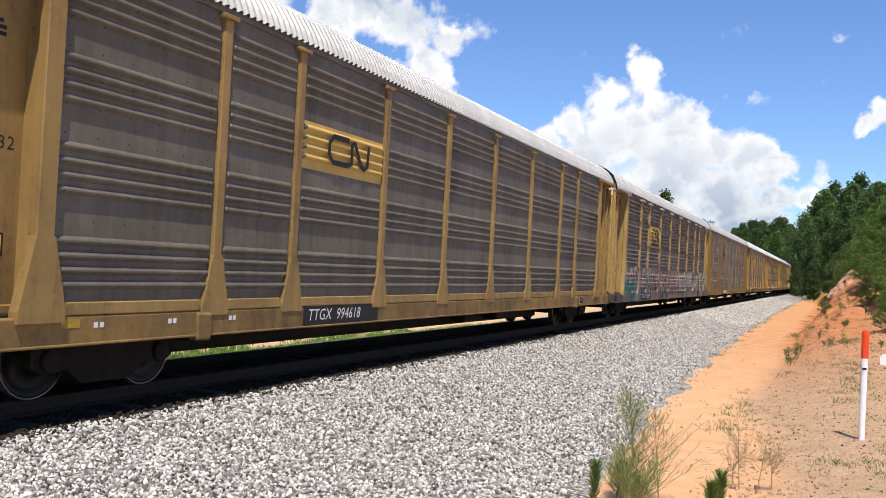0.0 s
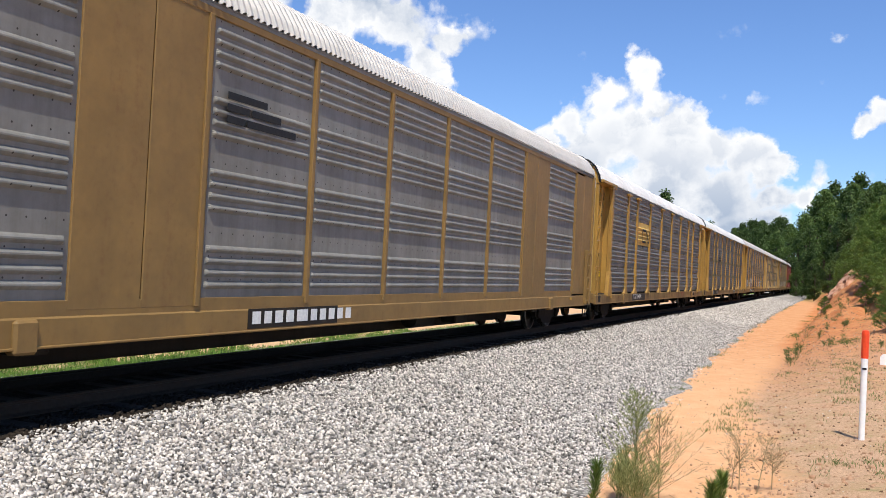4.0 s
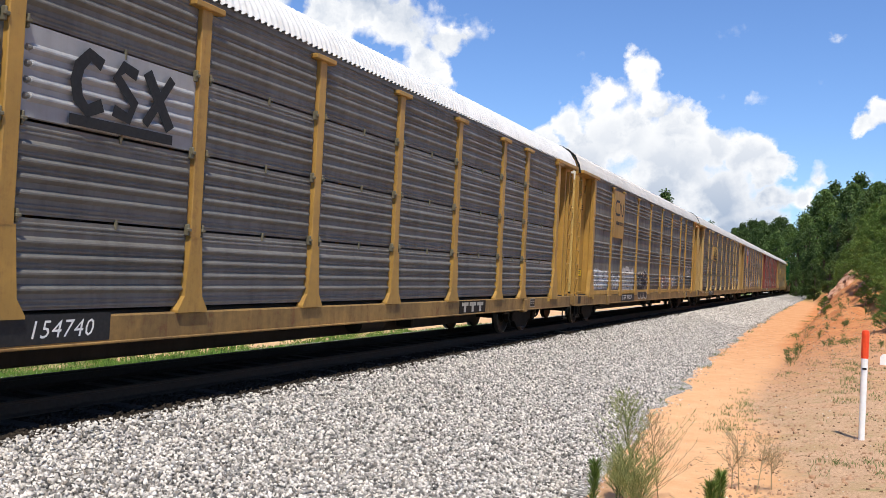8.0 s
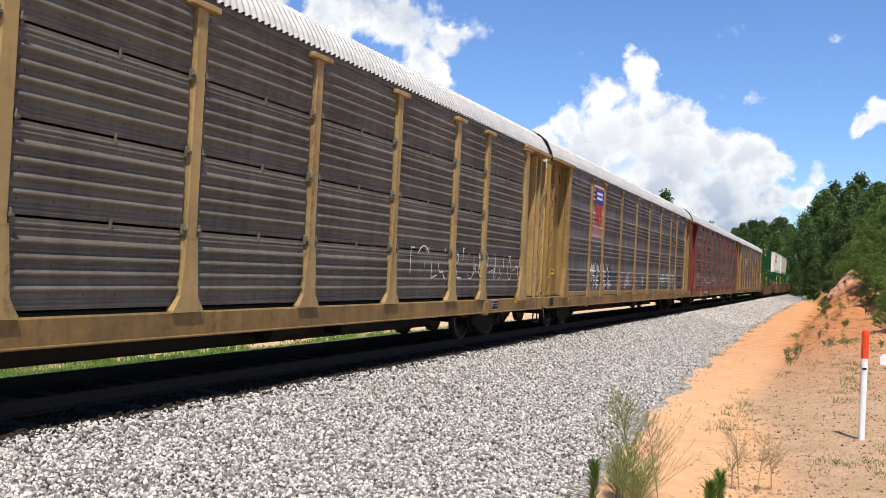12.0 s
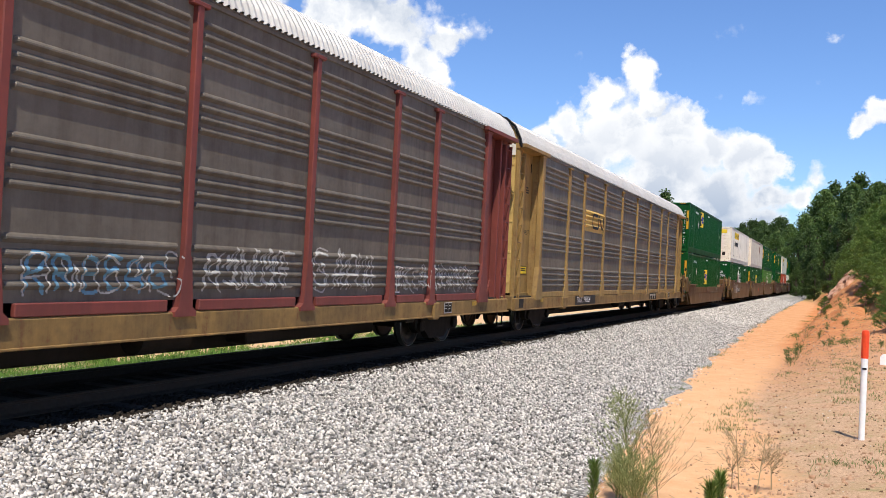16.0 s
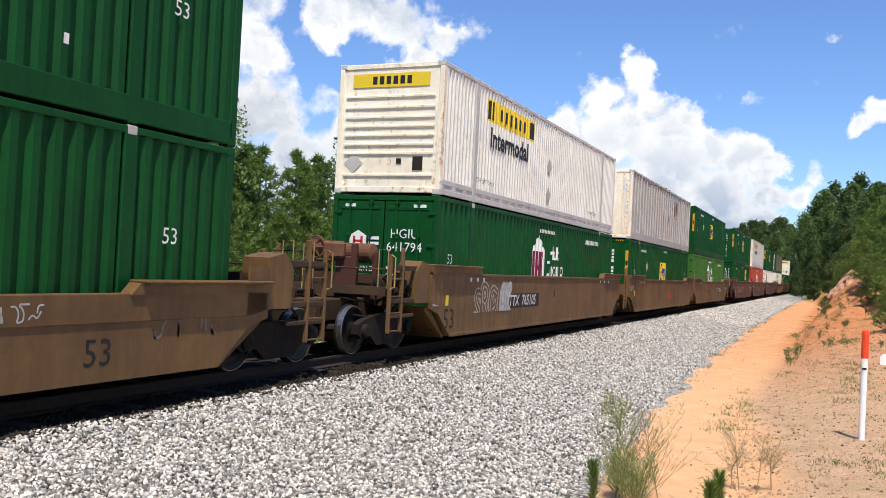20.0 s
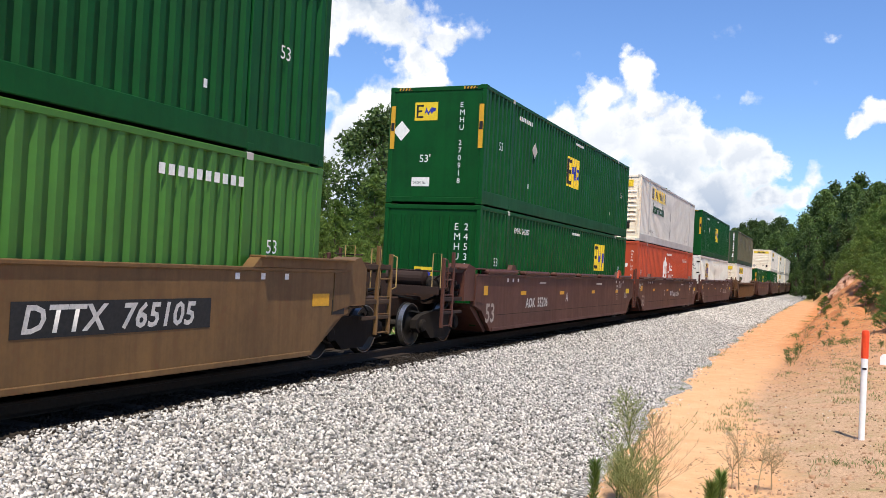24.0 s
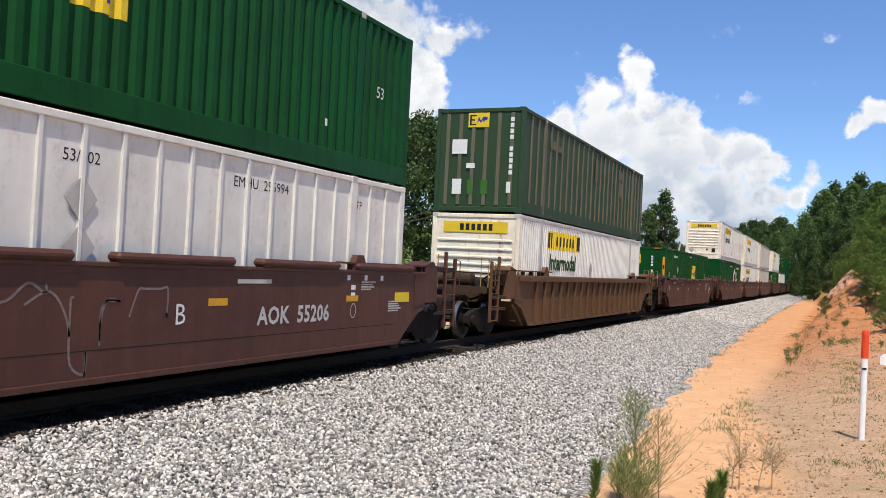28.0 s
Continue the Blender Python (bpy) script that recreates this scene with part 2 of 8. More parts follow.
# ---- mesh helpers ----
class Geo:
    """Gathers vertices and faces."""

    def __init__(self):
        self.v, self.f = [], []

    def add(self, verts, faces):
        k = len(self.v)
        self.v += [tuple(p) for p in verts]
        self.f += [tuple(i + k for i in q) for q in faces]
        return self

    def box(self, x0, x1, y0, y1, z0, z1, bev=0.0):
        """A box with its edges cut off at bev."""
        if not bev:
            vs = [(x, y, z) for x in (x0, x1) for y in (y0, y1) for z in (z0, z1)]
            return self.add(vs, [(0, 1, 3, 2), (4, 6, 7, 5), (0, 4, 5, 1), (2, 3, 7, 6), (0, 2, 6, 4), (1, 5, 7, 3)])
        c = ((x0 + x1) / 2, (y0 + y1) / 2, (z0 + z1) / 2)
        h = (abs(x1 - x0) / 2, abs(y1 - y0) / 2, abs(z1 - z0) / 2)
        b = min(bev, min(h) * 0.9)
        vs, at = [], {}
        for s in ((sx, sy, sz) for sx in (-1, 1) for sy in (-1, 1) for sz in (-1, 1)):
            for a in range(3):
                at[s, a] = len(vs)
                vs.append(tuple(c[i] + s[i] * (h[i] - (0 if i == a else b)) for i in range(3)))
        fs = []
        for a in range(3):
            i, j = (a + 1) % 3, (a + 2) % 3
            for d in (-1, 1):
                ring = []
                for p, q in ((-1, -1), (1, -1), (1, 1), (-1, 1)):
                    s = [0, 0, 0]
                    s[a], s[i], s[j] = d, p, q
                    ring.append(at[tuple(s), a])
                fs.append(tuple(ring if d > 0 else ring[::-1]))
            for p in (-1, 1):
                for q in (-1, 1):
                    lo, hi = [0, 0, 0], [0, 0, 0]
                    lo[a], lo[i], lo[j] = -1, p, q
                    hi[a], hi[i], hi[j] = 1, p, q
                    lo, hi = tuple(lo), tuple(hi)
                    r = (at[lo, i], at[hi, i], at[hi, j], at[lo, j])
                    fs.append(r if p * q > 0 else r[::-1])
        for s in ((sx, sy, sz) for sx in (-1, 1) for sy in (-1, 1) for sz in (-1, 1)):
            r = (at[s, 0], at[s, 1], at[s, 2])
            fs.append(r if s[0] * s[1] * s[2] > 0 else r[::-1])
        return self.add(vs, fs)

    def prism(self, ring, axis, a, b):
        """A polygon given in the two other axes (in x, y, z order), drawn out along axis from a to b."""
        vs = []
        for t in (a, b):
            for p in ring:
                q = list(p)
                q.insert(axis, t)
                vs.append(q)
        n = len(ring)
        fs = [tuple(range(n))[::-1], tuple(range(n, 2 * n))] + [(i, (i + 1) % n, n + (i + 1) % n, n + i) for i in range(n)]
        return self.add(vs, fs)

    def tube(self, p, q, r, n=8, r2=None):
        p, q = Vector(p), Vector(q)
        w = (q - p).normalized()
        u = w.orthogonal().normalized()
        t = w.cross(u)
        r2 = r if r2 is None else r2
        vs = [c + (u * math.cos(6.28319 * i / n) + t * math.sin(6.28319 * i / n)) * k for c, k in ((p, r), (q, r2)) for i in range(n)]
        fs = [(i, (i + 1) % n, n + (i + 1) % n, n + i) for i in range(n)] + [tuple(range(n))[::-1], tuple(range(n, 2 * n))]
        return self.add(vs, fs)

    def pipe(self, points, r, n=6):
        """One bent tube through the points."""
        pts = [Vector(p) for p in points]
        rows, side = [], None
        for i, p in enumerate(pts):
            t = (pts[min(i + 1, len(pts) - 1)] - pts[max(i - 1, 0)]).normalized()
            side = t.orthogonal() if side is None else side - t * side.dot(t)
            if side.length < 1e-4:
                side = t.orthogonal()
            side = side.normalized()
            up = t.cross(side)
            rows.append([p + (side * math.cos(6.28319 * k / n) + up * math.sin(6.28319 * k / n)) * r for k in range(n)])
        m = len(rows)
        faces = [(i * n + k, i * n + (k + 1) % n, (i + 1) * n + (k + 1) % n, (i + 1) * n + k) for i in range(m - 1) for k in range(n)]
        return self.add([v for row in rows for v in row], faces + [tuple(range(n))[::-1], tuple(range((m - 1) * n, m * n))])

    def lathe(self, rings, n=24, axis=0, at=(0, 0, 0)):
        """Rings of (place along axis, radius), turned round the axis."""
        vs = []
        for d, r in rings:
            for i in range(n):
                a, b = r * math.cos(6.28319 * i / n), r * math.sin(6.28319 * i / n)
                p = [a, b]
                p.insert(axis, d)
                vs.append([p[k] + at[k] for k in range(3)])
        fs = []
        for k in range(len(rings) - 1):
            fs += [(k * n + i, k * n + (i + 1) % n, (k + 1) * n + (i + 1) % n, (k + 1) * n + i) for i in range(n)]
        fs += [tuple(range(n))[::-1], tuple(range((len(rings) - 1) * n, len(rings) * n))]
        return self.add(vs, fs)

    def sheet(self, rows):
        """A surface through rows of points."""
        n = len(rows[0])
        return self.add([p for r in rows for p in r], [(i * n + j, i * n + j + 1, (i + 1) * n + j + 1, (i + 1) * n + j) for i in range(len(rows) - 1) for j in range(n - 1)])


def mesh_of(name, geo, material, smooth=False):
    me = bpy.data.meshes.new(name)
    me.from_pydata(geo.v, [], geo.f)
    b = bmesh.new()
    b.from_mesh(me)
    bmesh.ops.recalc_face_normals(b, faces=b.faces)
    b.to_mesh(me)
    b.free()
    me.materials.append(material)
    if smooth:
        me.polygons.foreach_set("use_smooth", [True] * len(me.polygons))
    return me


def part(name, geo, material, parent=None, label="", at=None, smooth=False):
    """One mesh object under a thing or a part; geo is a Geo or a mesh that alike pieces share."""
    me = geo if isinstance(geo, bpy.types.Mesh) else mesh_of(name, geo, material, smooth)
    ob = new(name, me)
    if parent:
        ob.parent = parent
    if at is not None:
        ob.matrix_basis = at
    if label:
        ob["label"] = label
    return ob


def box(x0, x1, y0, y1, z0, z1, bev=0.0):
    return Geo().box(x0, x1, y0, y1, z0, z1, bev)


SHARED = {}


def shared(key, make, material, smooth=False):
    """A mesh built once and used by all alike pieces of one material."""
    k = (key, material.name)
    if k not in SHARED:
        SHARED[k] = mesh_of(key if isinstance(key, str) else key[0], make(), material, smooth)
    return SHARED[k]


def lettering(words, size, material, spacing=1.0, slant=0.0, bold=0.0):
    """A mesh of letters that reads along +y on a face that looks along +x, its lower left corner at the origin."""
    k = (words, size, material.name, slant, bold)
    if k not in SHARED:
        c = bpy.data.curves.new("lettering", "FONT")
        c.body, c.size, c.space_character, c.resolution_u, c.shear, c.offset = words, size, spacing, 2, slant, bold
        o = bpy.data.objects.new("lettering", c)
        scene.collection.objects.link(o)
        me = bpy.data.meshes.new_from_object(o.evaluated_get(bpy.context.evaluated_depsgraph_get()))
        bpy.data.objects.remove(o)
        me.name = "lettering"
        me.transform(Matrix(((0, 0, 1, 0), (1, 0, 0, 0), (0, 1, 0, 0), (0, 0, 0, 1))))
        me.materials.clear()
        me.materials.append(material)
        SHARED[k] = me
    return SHARED[k]


def thing(name, label, category, group="", m=None):
    e = new(name)
    e.empty_display_size = 0.3
    if m is not None:
        e.matrix_basis = m
    return tagged(e, label, category, group)


# ---- the ground ----
def smooth(a, b, t):
    k = min(max((t - a) / (b - a), 0), 1)
    return k * k * (3 - 2 * k)


def toe_x(y):
    """Where the ballast ends on the camera's side."""
    return -2.55 - 1.75 * (1 - math.exp(-max(y - 8, 0) / 25)) + (track_x(y) - TRACK_X) + 0.22 * noise.noise((y * 0.35, 3, 0)) + 0.1 * noise.noise((y * 1.3, 9, 0))


def bank(x, y):
    """The clay bank of the cutting, which steepens away from the camera."""
    k = 0.10 + 0.30 * smooth(12, 32, y) + 0.42 * smooth(30, 60, y) + 1.1 * smooth(56, 74, y) - 1.35 * smooth(95, 150, y)
    foot = -1.25 - 0.35 * smooth(20, 45, y) + 0.75 * smooth(50, 74, y) - 4.65 * smooth(95, 200, y)
    d = max(x - foot, 0)
    h = k * d * smooth(0, 1.2, d + 0.3)
    top = 0.6 + 3.6 * smooth(15, 70, y)
    h = top * (1 - math.exp(-h / top * 1.15))
    rough = smooth(20, 50, y) * smooth(0.2, 1.5, d)
    h += rough * (0.35 * noise.noise((x * 0.9, y * 0.33, 1)) + 0.16 * noise.noise((x * 2.6, y * 1.1, 4)) + 0.25 * abs(noise.noise((x * 0.3, y * 0.8, 7))))
    return h


def ground_z(x, y):
    u = x - track_x(y)
    near = 0.04 * noise.noise((x * 0.7, y * 0.5, 0)) + 0.018 * noise.noise((x * 3, y * 3, 2))
    if u > 0:
        side = -0.78 + near + bank(x, y) + 0.55 * (1 - smooth(1.0, 5.0, math.hypot(x, y)))
        edge = toe_x(y) - track_x(y)
        if u < edge + 0.5:
            side = min(side, -0.78 + near)
    else:
        d = -u - 5.0
        side = -0.95 + near + (0.16 * max(d, 0) if d < 9 else 1.44 + 0.05 * (d - 9)) * (0.35 + 0.65 * smooth(10, 30, y))
    return side


def spaced(stops):
    out = []
    for (a, s), (b, _) in zip(stops, stops[1:]):
        n = max(1, round((b - a) / s))
        out += [a + (b - a) * i / n for i in range(n)]
    return out + [stops[-1][0]]


def grid(name, xs, ys, height, material):
    nx = len(xs)
    me = bpy.data.meshes.new(name)
    vs = [(x, y, height(x, y)) for y in ys for x in xs]
    fs = [(j * nx + i, j * nx + i + 1, (j + 1) * nx + i + 1, (j + 1) * nx + i) for j in range(len(ys) - 1) for i in range(nx - 1)]
    me.from_pydata(vs, [], fs)
    me.materials.append(material)
    me.polygons.foreach_set("use_smooth", [True] * len(fs))
    return new(name, me)


def soil():
    n = Net("clay_soil")
    v = n.coords(False)
    xyz = n.node("SeparateXYZ", {0: v})
    x, y = xyz.outputs[0], xyz.outputs[1]
    broad = n.noise(v, 0.35, 5.0)
    mid = n.noise(v, 2.2, 6.0, 0.65)
    fine = n.noise(v, 22.0, 6.0, 0.75)
    grit = n.node("TexVoronoi", {"Vector": v, "Scale": 26.0})
    pale = n.mix(n.ramp(mid, 0.3, 0.7), (0.60, 0.325, 0.155), (0.69, 0.41, 0.225))
    red = n.mix(n.ramp(mid, 0.3, 0.72), (0.42, 0.135, 0.045), (0.60, 0.29, 0.125))
    litter = n.mix(n.ramp(n.math("MULTIPLY", n.math("ADD", fine, n.noise(v, 90.0, 3.0, 0.7)), 0.5), 0.36, 0.58), (0.23, 0.135, 0.075), (0.59, 0.39, 0.245))
    litter = n.mix(n.math("MULTIPLY", n.ramp(n.noise(v, 1.3, 5.0, 0.6), 0.46, 0.66), 0.55), litter, (0.34, 0.235, 0.115))
    grass = n.mix(n.ramp(fine, 0.3, 0.7), (0.07, 0.13, 0.025), (0.17, 0.24, 0.06))
    wob = n.math("ADD", n.math("ADD", x, n.math("MULTIPLY", n.math("SUBTRACT", broad, 0.5), 1.2)), n.math("MULTIPLY", n.math("SUBTRACT", mid, 0.5), 1.1))
    far = n.ramp(n.math("ADD", y, n.math("MULTIPLY", n.math("SUBTRACT", mid, 0.5), 18.0)), 18.0, 38.0)
    path = n.mix(n.math("MULTIPLY", far, 0.45), pale, red)
    right = n.mix(far, litter, red)
    c = n.mix(n.ramp(n.math("SUBTRACT", n.math("ADD", wob, n.math("MULTIPLY", far, 0.3)), n.math("MULTIPLY", n.ramp(y, 18.0, 11.0), 1.1)), -1.7, -1.15), path, right)
    c = n.mix(n.math("MULTIPLY", n.ramp(n.noise(v, 0.9, 5.0, 0.7), 0.60, 0.70), n.math("MULTIPLY", n.ramp(x, -1.3, 0.2), 0.6)), c, grass)
    left = n.mix(n.ramp(n.math("ADD", y, n.math("MULTIPLY", n.math("SUBTRACT", broad, 0.5), 12.0)), 11.0, 16.0), grass, (0.60, 0.38, 0.22))
    left = n.mix(n.ramp(x, -19.0, -21.0), left, grass)
    c = n.mix(n.ramp(x, -12.2, -12.8), c, left)
    c = n.mix(n.ramp(n.math("ADD", y, n.math("MULTIPLY", broad, 40.0)), 150.0, 190.0), c, grass)
    stone = n.math("MULTIPLY", n.ramp(grit.outputs[0], 0.22, 0.12), n.ramp(n.noise(v, 5.0, 3.0), 0.5, 0.62))
    c = n.mix(n.math("MULTIPLY", stone, 0.6), c, (0.62, 0.52, 0.42))
    c = n.mix(n.math("MULTIPLY", n.ramp(fine, 0.58, 0.74), 0.35), c, (0.27, 0.12, 0.05))
    n.bump(n.math("ADD", n.math("MULTIPLY", fine, 0.6), mid), 0.5, 0.05)
    return n.done(c, 0.95, 0.0, 0.1)


def gravel():
    n = Net("ballast_gravel")
    v = n.coords(False)
    a = n.node("TexVoronoi", {"Vector": v, "Scale": 23.0, "Randomness": 1.0})
    r = n.node("SeparateColor", {0: a.outputs[1]}).outputs[0]
    c = n.mix(n.math("POWER", r, 0.9), (0.08, 0.076, 0.07), (0.78, 0.735, 0.67))
    # gaps between the stones are shaded in the colour
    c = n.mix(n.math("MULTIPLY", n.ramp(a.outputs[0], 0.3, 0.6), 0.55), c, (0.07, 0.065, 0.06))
    c = n.mix(n.math("MULTIPLY", n.ramp(n.noise(v, 0.8, 4.0), 0.5, 0.75), 0.25), c, (0.46, 0.38, 0.31))
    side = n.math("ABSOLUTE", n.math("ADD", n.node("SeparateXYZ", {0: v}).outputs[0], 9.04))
    # the train's shade put into the colour: near black close to the rails
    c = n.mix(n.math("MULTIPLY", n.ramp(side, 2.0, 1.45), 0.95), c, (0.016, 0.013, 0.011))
    n.bump(n.math("SUBTRACT", 1.0, a.outputs[0]), 0.9, 0.04)
    return n.done(c, 0.95, 0.0, 0.05)


def stones_material():
    n = Net("ballast_stone")
    r = n.node("NewGeometry").outputs["Random Per Island"]
    v = n.coords(False)
    k = n.math("POWER", r, 1.2)
    c = n.mix(k, (0.050, 0.046, 0.041), (0.86, 0.79, 0.71))
    c = n.mix(n.math("MULTIPLY", n.ramp(n.math("FRACT", n.math("MULTIPLY", r, 71.0)), 0.75, 0.95), 0.4), c, (0.40, 0.33, 0.27))
    c = n.mix(n.math("MULTIPLY", n.ramp(n.noise(v, 60.0, 3.0), 0.45, 0.7), 0.25), c, (0.2, 0.19, 0.18))
    return n.done(c, 0.85, 0.0, 0.3)


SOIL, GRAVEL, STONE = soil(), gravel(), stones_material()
tagged(grid("ground", spaced([(-1500, 300), (-300, 40), (-60, 6), (-24, 1.5), (-12, 1.2), (-5, 0.35), (-3, 0.2), (4, 0.5), (9, 2), (30, 10), (100, 60), (400, 400), (1500, 1)]),
            spaced([(-600, 150), (-30, 8), (2, 0.6), (24, 1.0), (60, 1.6), (110, 4), (200, 10), (400, 60), (1000, 300), (2500, 1)]), ground_z, SOIL),
       "orange clay ground with dry litter and grass patches", "ground", kind="structure")


def bed_z(u, y):
    """Height of the ballast across the line; u is the distance from the centre, towards the camera."""
    edge = toe_x(y) - track_x(y) if u > 0 else 5.2
    k = (abs(u) - 1.75) / (edge - 1.75)
    z = -0.20 if k <= 0 else -0.20 - 0.555 * k - 0.04 * math.sin(3.1416 * min(k, 1))
    return z + 0.03 * noise.noise((u * 1.2, y * 0.8, 5))


def ballast():
    us = spaced([(-5.5, 0.8), (-1.9, 0.5), (1.9, 0.25), (6.8, 1)])
    ys = spaced([(-40, 4), (2, 0.5), (40, 1), (110, 3), (260, 8), (700, 1)])
    me = bpy.data.meshes.new("ballast")
    vs, n = [], len(us)
    for y in ys:
        edge = toe_x(y) - track_x(y)
        for u in us:
            w = u if u < 1.9 else 1.9 + (u - 1.9) * (edge + 0.35 - 1.9) / 4.9
            vs.append((track_x(y) + w, y, bed_z(w, y)))
    me.from_pydata(vs, [], [(j * n + i, j * n + i + 1, (j + 1) * n + i + 1, (j + 1) * n + i) for j in range(len(ys) - 1) for i in range(n - 1)])
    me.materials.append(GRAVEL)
    me.polygons.foreach_set("use_smooth", [True] * len(me.polygons))
    return tagged(new("ballast", me), "bank of pale grey crushed-stone ballast", "ballast", kind="structure")


ballast()


def loose_stones(name, count, spots, lo, hi, material, label, seed):
    """Many small angular stones in one mesh; spots(rng, n) gives x, y, z of each."""
    rng = np.random.default_rng(seed)
    base = np.array([(1, 0, 0), (-1, 0, 0), (0, 1, 0), (0, -1, 0), (0, 0, 1), (0, 0, -1)], float)
    tri = np.array([(0, 2, 4), (2, 1, 4), (1, 3, 4), (3, 0, 4), (2, 0, 5), (1, 2, 5), (3, 1, 5), (0, 3, 5)])
    p = spots(rng, count)
    count = len(p)
    size = rng.uniform(lo, hi, (count, 1, 1)) * rng.uniform(0.7, 1.25, (count, 1, 3))
    v = base[None] * size * rng.uniform(0.7, 1.3, (count, 6, 1)) + rng.normal(0, 0.12, (count, 6, 3)) * size
    q = rng.normal(size=(count, 4))
    q /= np.linalg.norm(q, axis=1)[:, None]
    w, x, y, z = q.T
    r = np.array([[1 - 2 * (y * y + z * z), 2 * (x * y - z * w), 2 * (x * z + y * w)], [2 * (x * y + z * w), 1 - 2 * (x * x + z * z), 2 * (y * z - x * w)], [2 * (x * z - y * w), 2 * (y * z + x * w), 1 - 2 * (x * x + y * y)]])
    v = np.einsum("ijn,nkj->nki", r, v) + p[:, None, :]
    f = (tri[None] + 6 * np.arange(count)[:, None, None]).reshape(-1, 3)
    me = bpy.data.meshes.new(name)
    me.vertices.add(count * 6)
    me.vertices.foreach_set("co", v.reshape(-1))
    me.loops.add(f.size)
    me.loops.foreach_set("vertex_index", f.reshape(-1))
    me.polygons.add(len(f))
    me.polygons.foreach_set("loop_start", np.arange(0, f.size, 3))
    me.update(calc_edges=True)
    me.materials.append(material)
    return tagged(new(name, me), label, "stones", kind="stuff")


def ballast_spots(rng, n):
    y = 4.5 + 56 * rng.random(n * 2) ** 1.75
    u = 1.58 + 5.3 * rng.random(n * 2)
    keep = []
    for a, b in zip(u, y):
        edge = toe_x(b) - TRACK_X
        over = a - edge
        if over < 0 or (over < 0.5 and rng.random() < 0.45 * (1 - over / 0.5) ** 2):
            keep.append((TRACK_X + a, b, (bed_z(a, b) + rng.uniform(-0.012, 0.022) if over < 0 else ground_z(TRACK_X + a, b) - 0.008)))
            if len(keep) == n:
                break
    return np.array(keep)


loose_stones("ballast_stones", 150000, ballast_spots, 0.014, 0.032, STONE, "loose angular grey and white ballast stones", 4)


def shade_spots(rng, n):
    y = 3.5 + 45 * rng.random(n) ** 1.6
    u = 0.86 + 0.95 * rng.random(n)
    return np.array([(TRACK_X + a, b, bed_z(a, b) + rng.uniform(-0.01, 0.02)) for a, b in zip(u, y)])


# stones along the rail carry the train's shade as a near-black colour
SHADE_STONE = paint("shaded_stone", (0.03, 0.023, 0.017), (0.012, 0.009, 0.007), 0.6, 0.9, spec=0.1)
loose_stones("oily_ballast_stones", 9000, shade_spots, 0.018, 0.04, SHADE_STONE, "ballast stones beside the rail, coloured dark for the train's shade", 9)


def far_spots(rng, n):
    y = 50 + 75 * rng.random(n) ** 1.2
    u = 1.7 + 4.9 * rng.random(n)
    return np.array([(track_x(b) + a, b, bed_z(a, b) + 0.005) for a, b in zip(u, y) if a < toe_x(b) - track_x(b)])


loose_stones("far_ballast_stones", 34000, far_spots, 0.035, 0.06, STONE, "grey and white ballast stones further along", 6)


def track():
    t = thing("railway_track", "steel rails on dark timber sleepers in ballast", "railway track")
    t["kind"] = "structure"
    prof = [(-0.07, -0.18), (0.07, -0.18), (0.07, -0.165), (0.012, -0.14), (0.012, -0.045), (0.036, -0.035), (0.036, -0.004), (0.026, 0.0), (-0.026, 0.0), (-0.036, -0.004), (-0.036, -0.035), (-0.012, -0.045), (-0.012, -0.14), (-0.07, -0.165)]
    ys = [-40, 0, 50, 100, 150, 170, 180, 190, 200, 210, 220, 230, 300, 700]
    for s in (-0.755, 0.755):
        g = Geo()
        rows = [[(track_x(y) + s + a, y, b) for a, b in prof + prof[:1]] for y in ys]
        g.sheet(rows)
        part("rail", g, RAIL_STEEL, t, "steel rail with a worn bright top")
    tie = mesh_of("sleeper", box(-1.3, 1.3, -0.115, 0.115, -0.36, -0.182, 0.012), WOOD_TIE)
    for i in range(190):
        y = 1.0 + 0.53 * i
        part("sleeper", tie, None, t, at=pose(track_x(y), y, 0.012 * (i * 7 % 3 - 1) - 0.004, 0, 0, (i * 13 % 5 - 2) * 0.4))


track()


# ---- autorack cars: local x towards the camera, y along the train, z = 0 on the rail ----
HALF, CORNER = 13.62, 11.75
BAYS = [2.84, 1.82, 2.84, 2.84, 2.82, 2.84, 2.84, 1.82, 2.84]
POSTS = [-CORNER + sum(BAYS[:i]) for i in range(10)]


ROW_RIDGES = [0.22 + 0.165 * j for j in range(4)]
TALL = [a + b * j for a, b in ((1.335, 0.160), (2.36, 0.158), (3.345, 0.150), (4.27, 0.150)) for j in range(4)]
ROW_Z = [1.07, 2.055, 3.04, 4.025, 4.985]


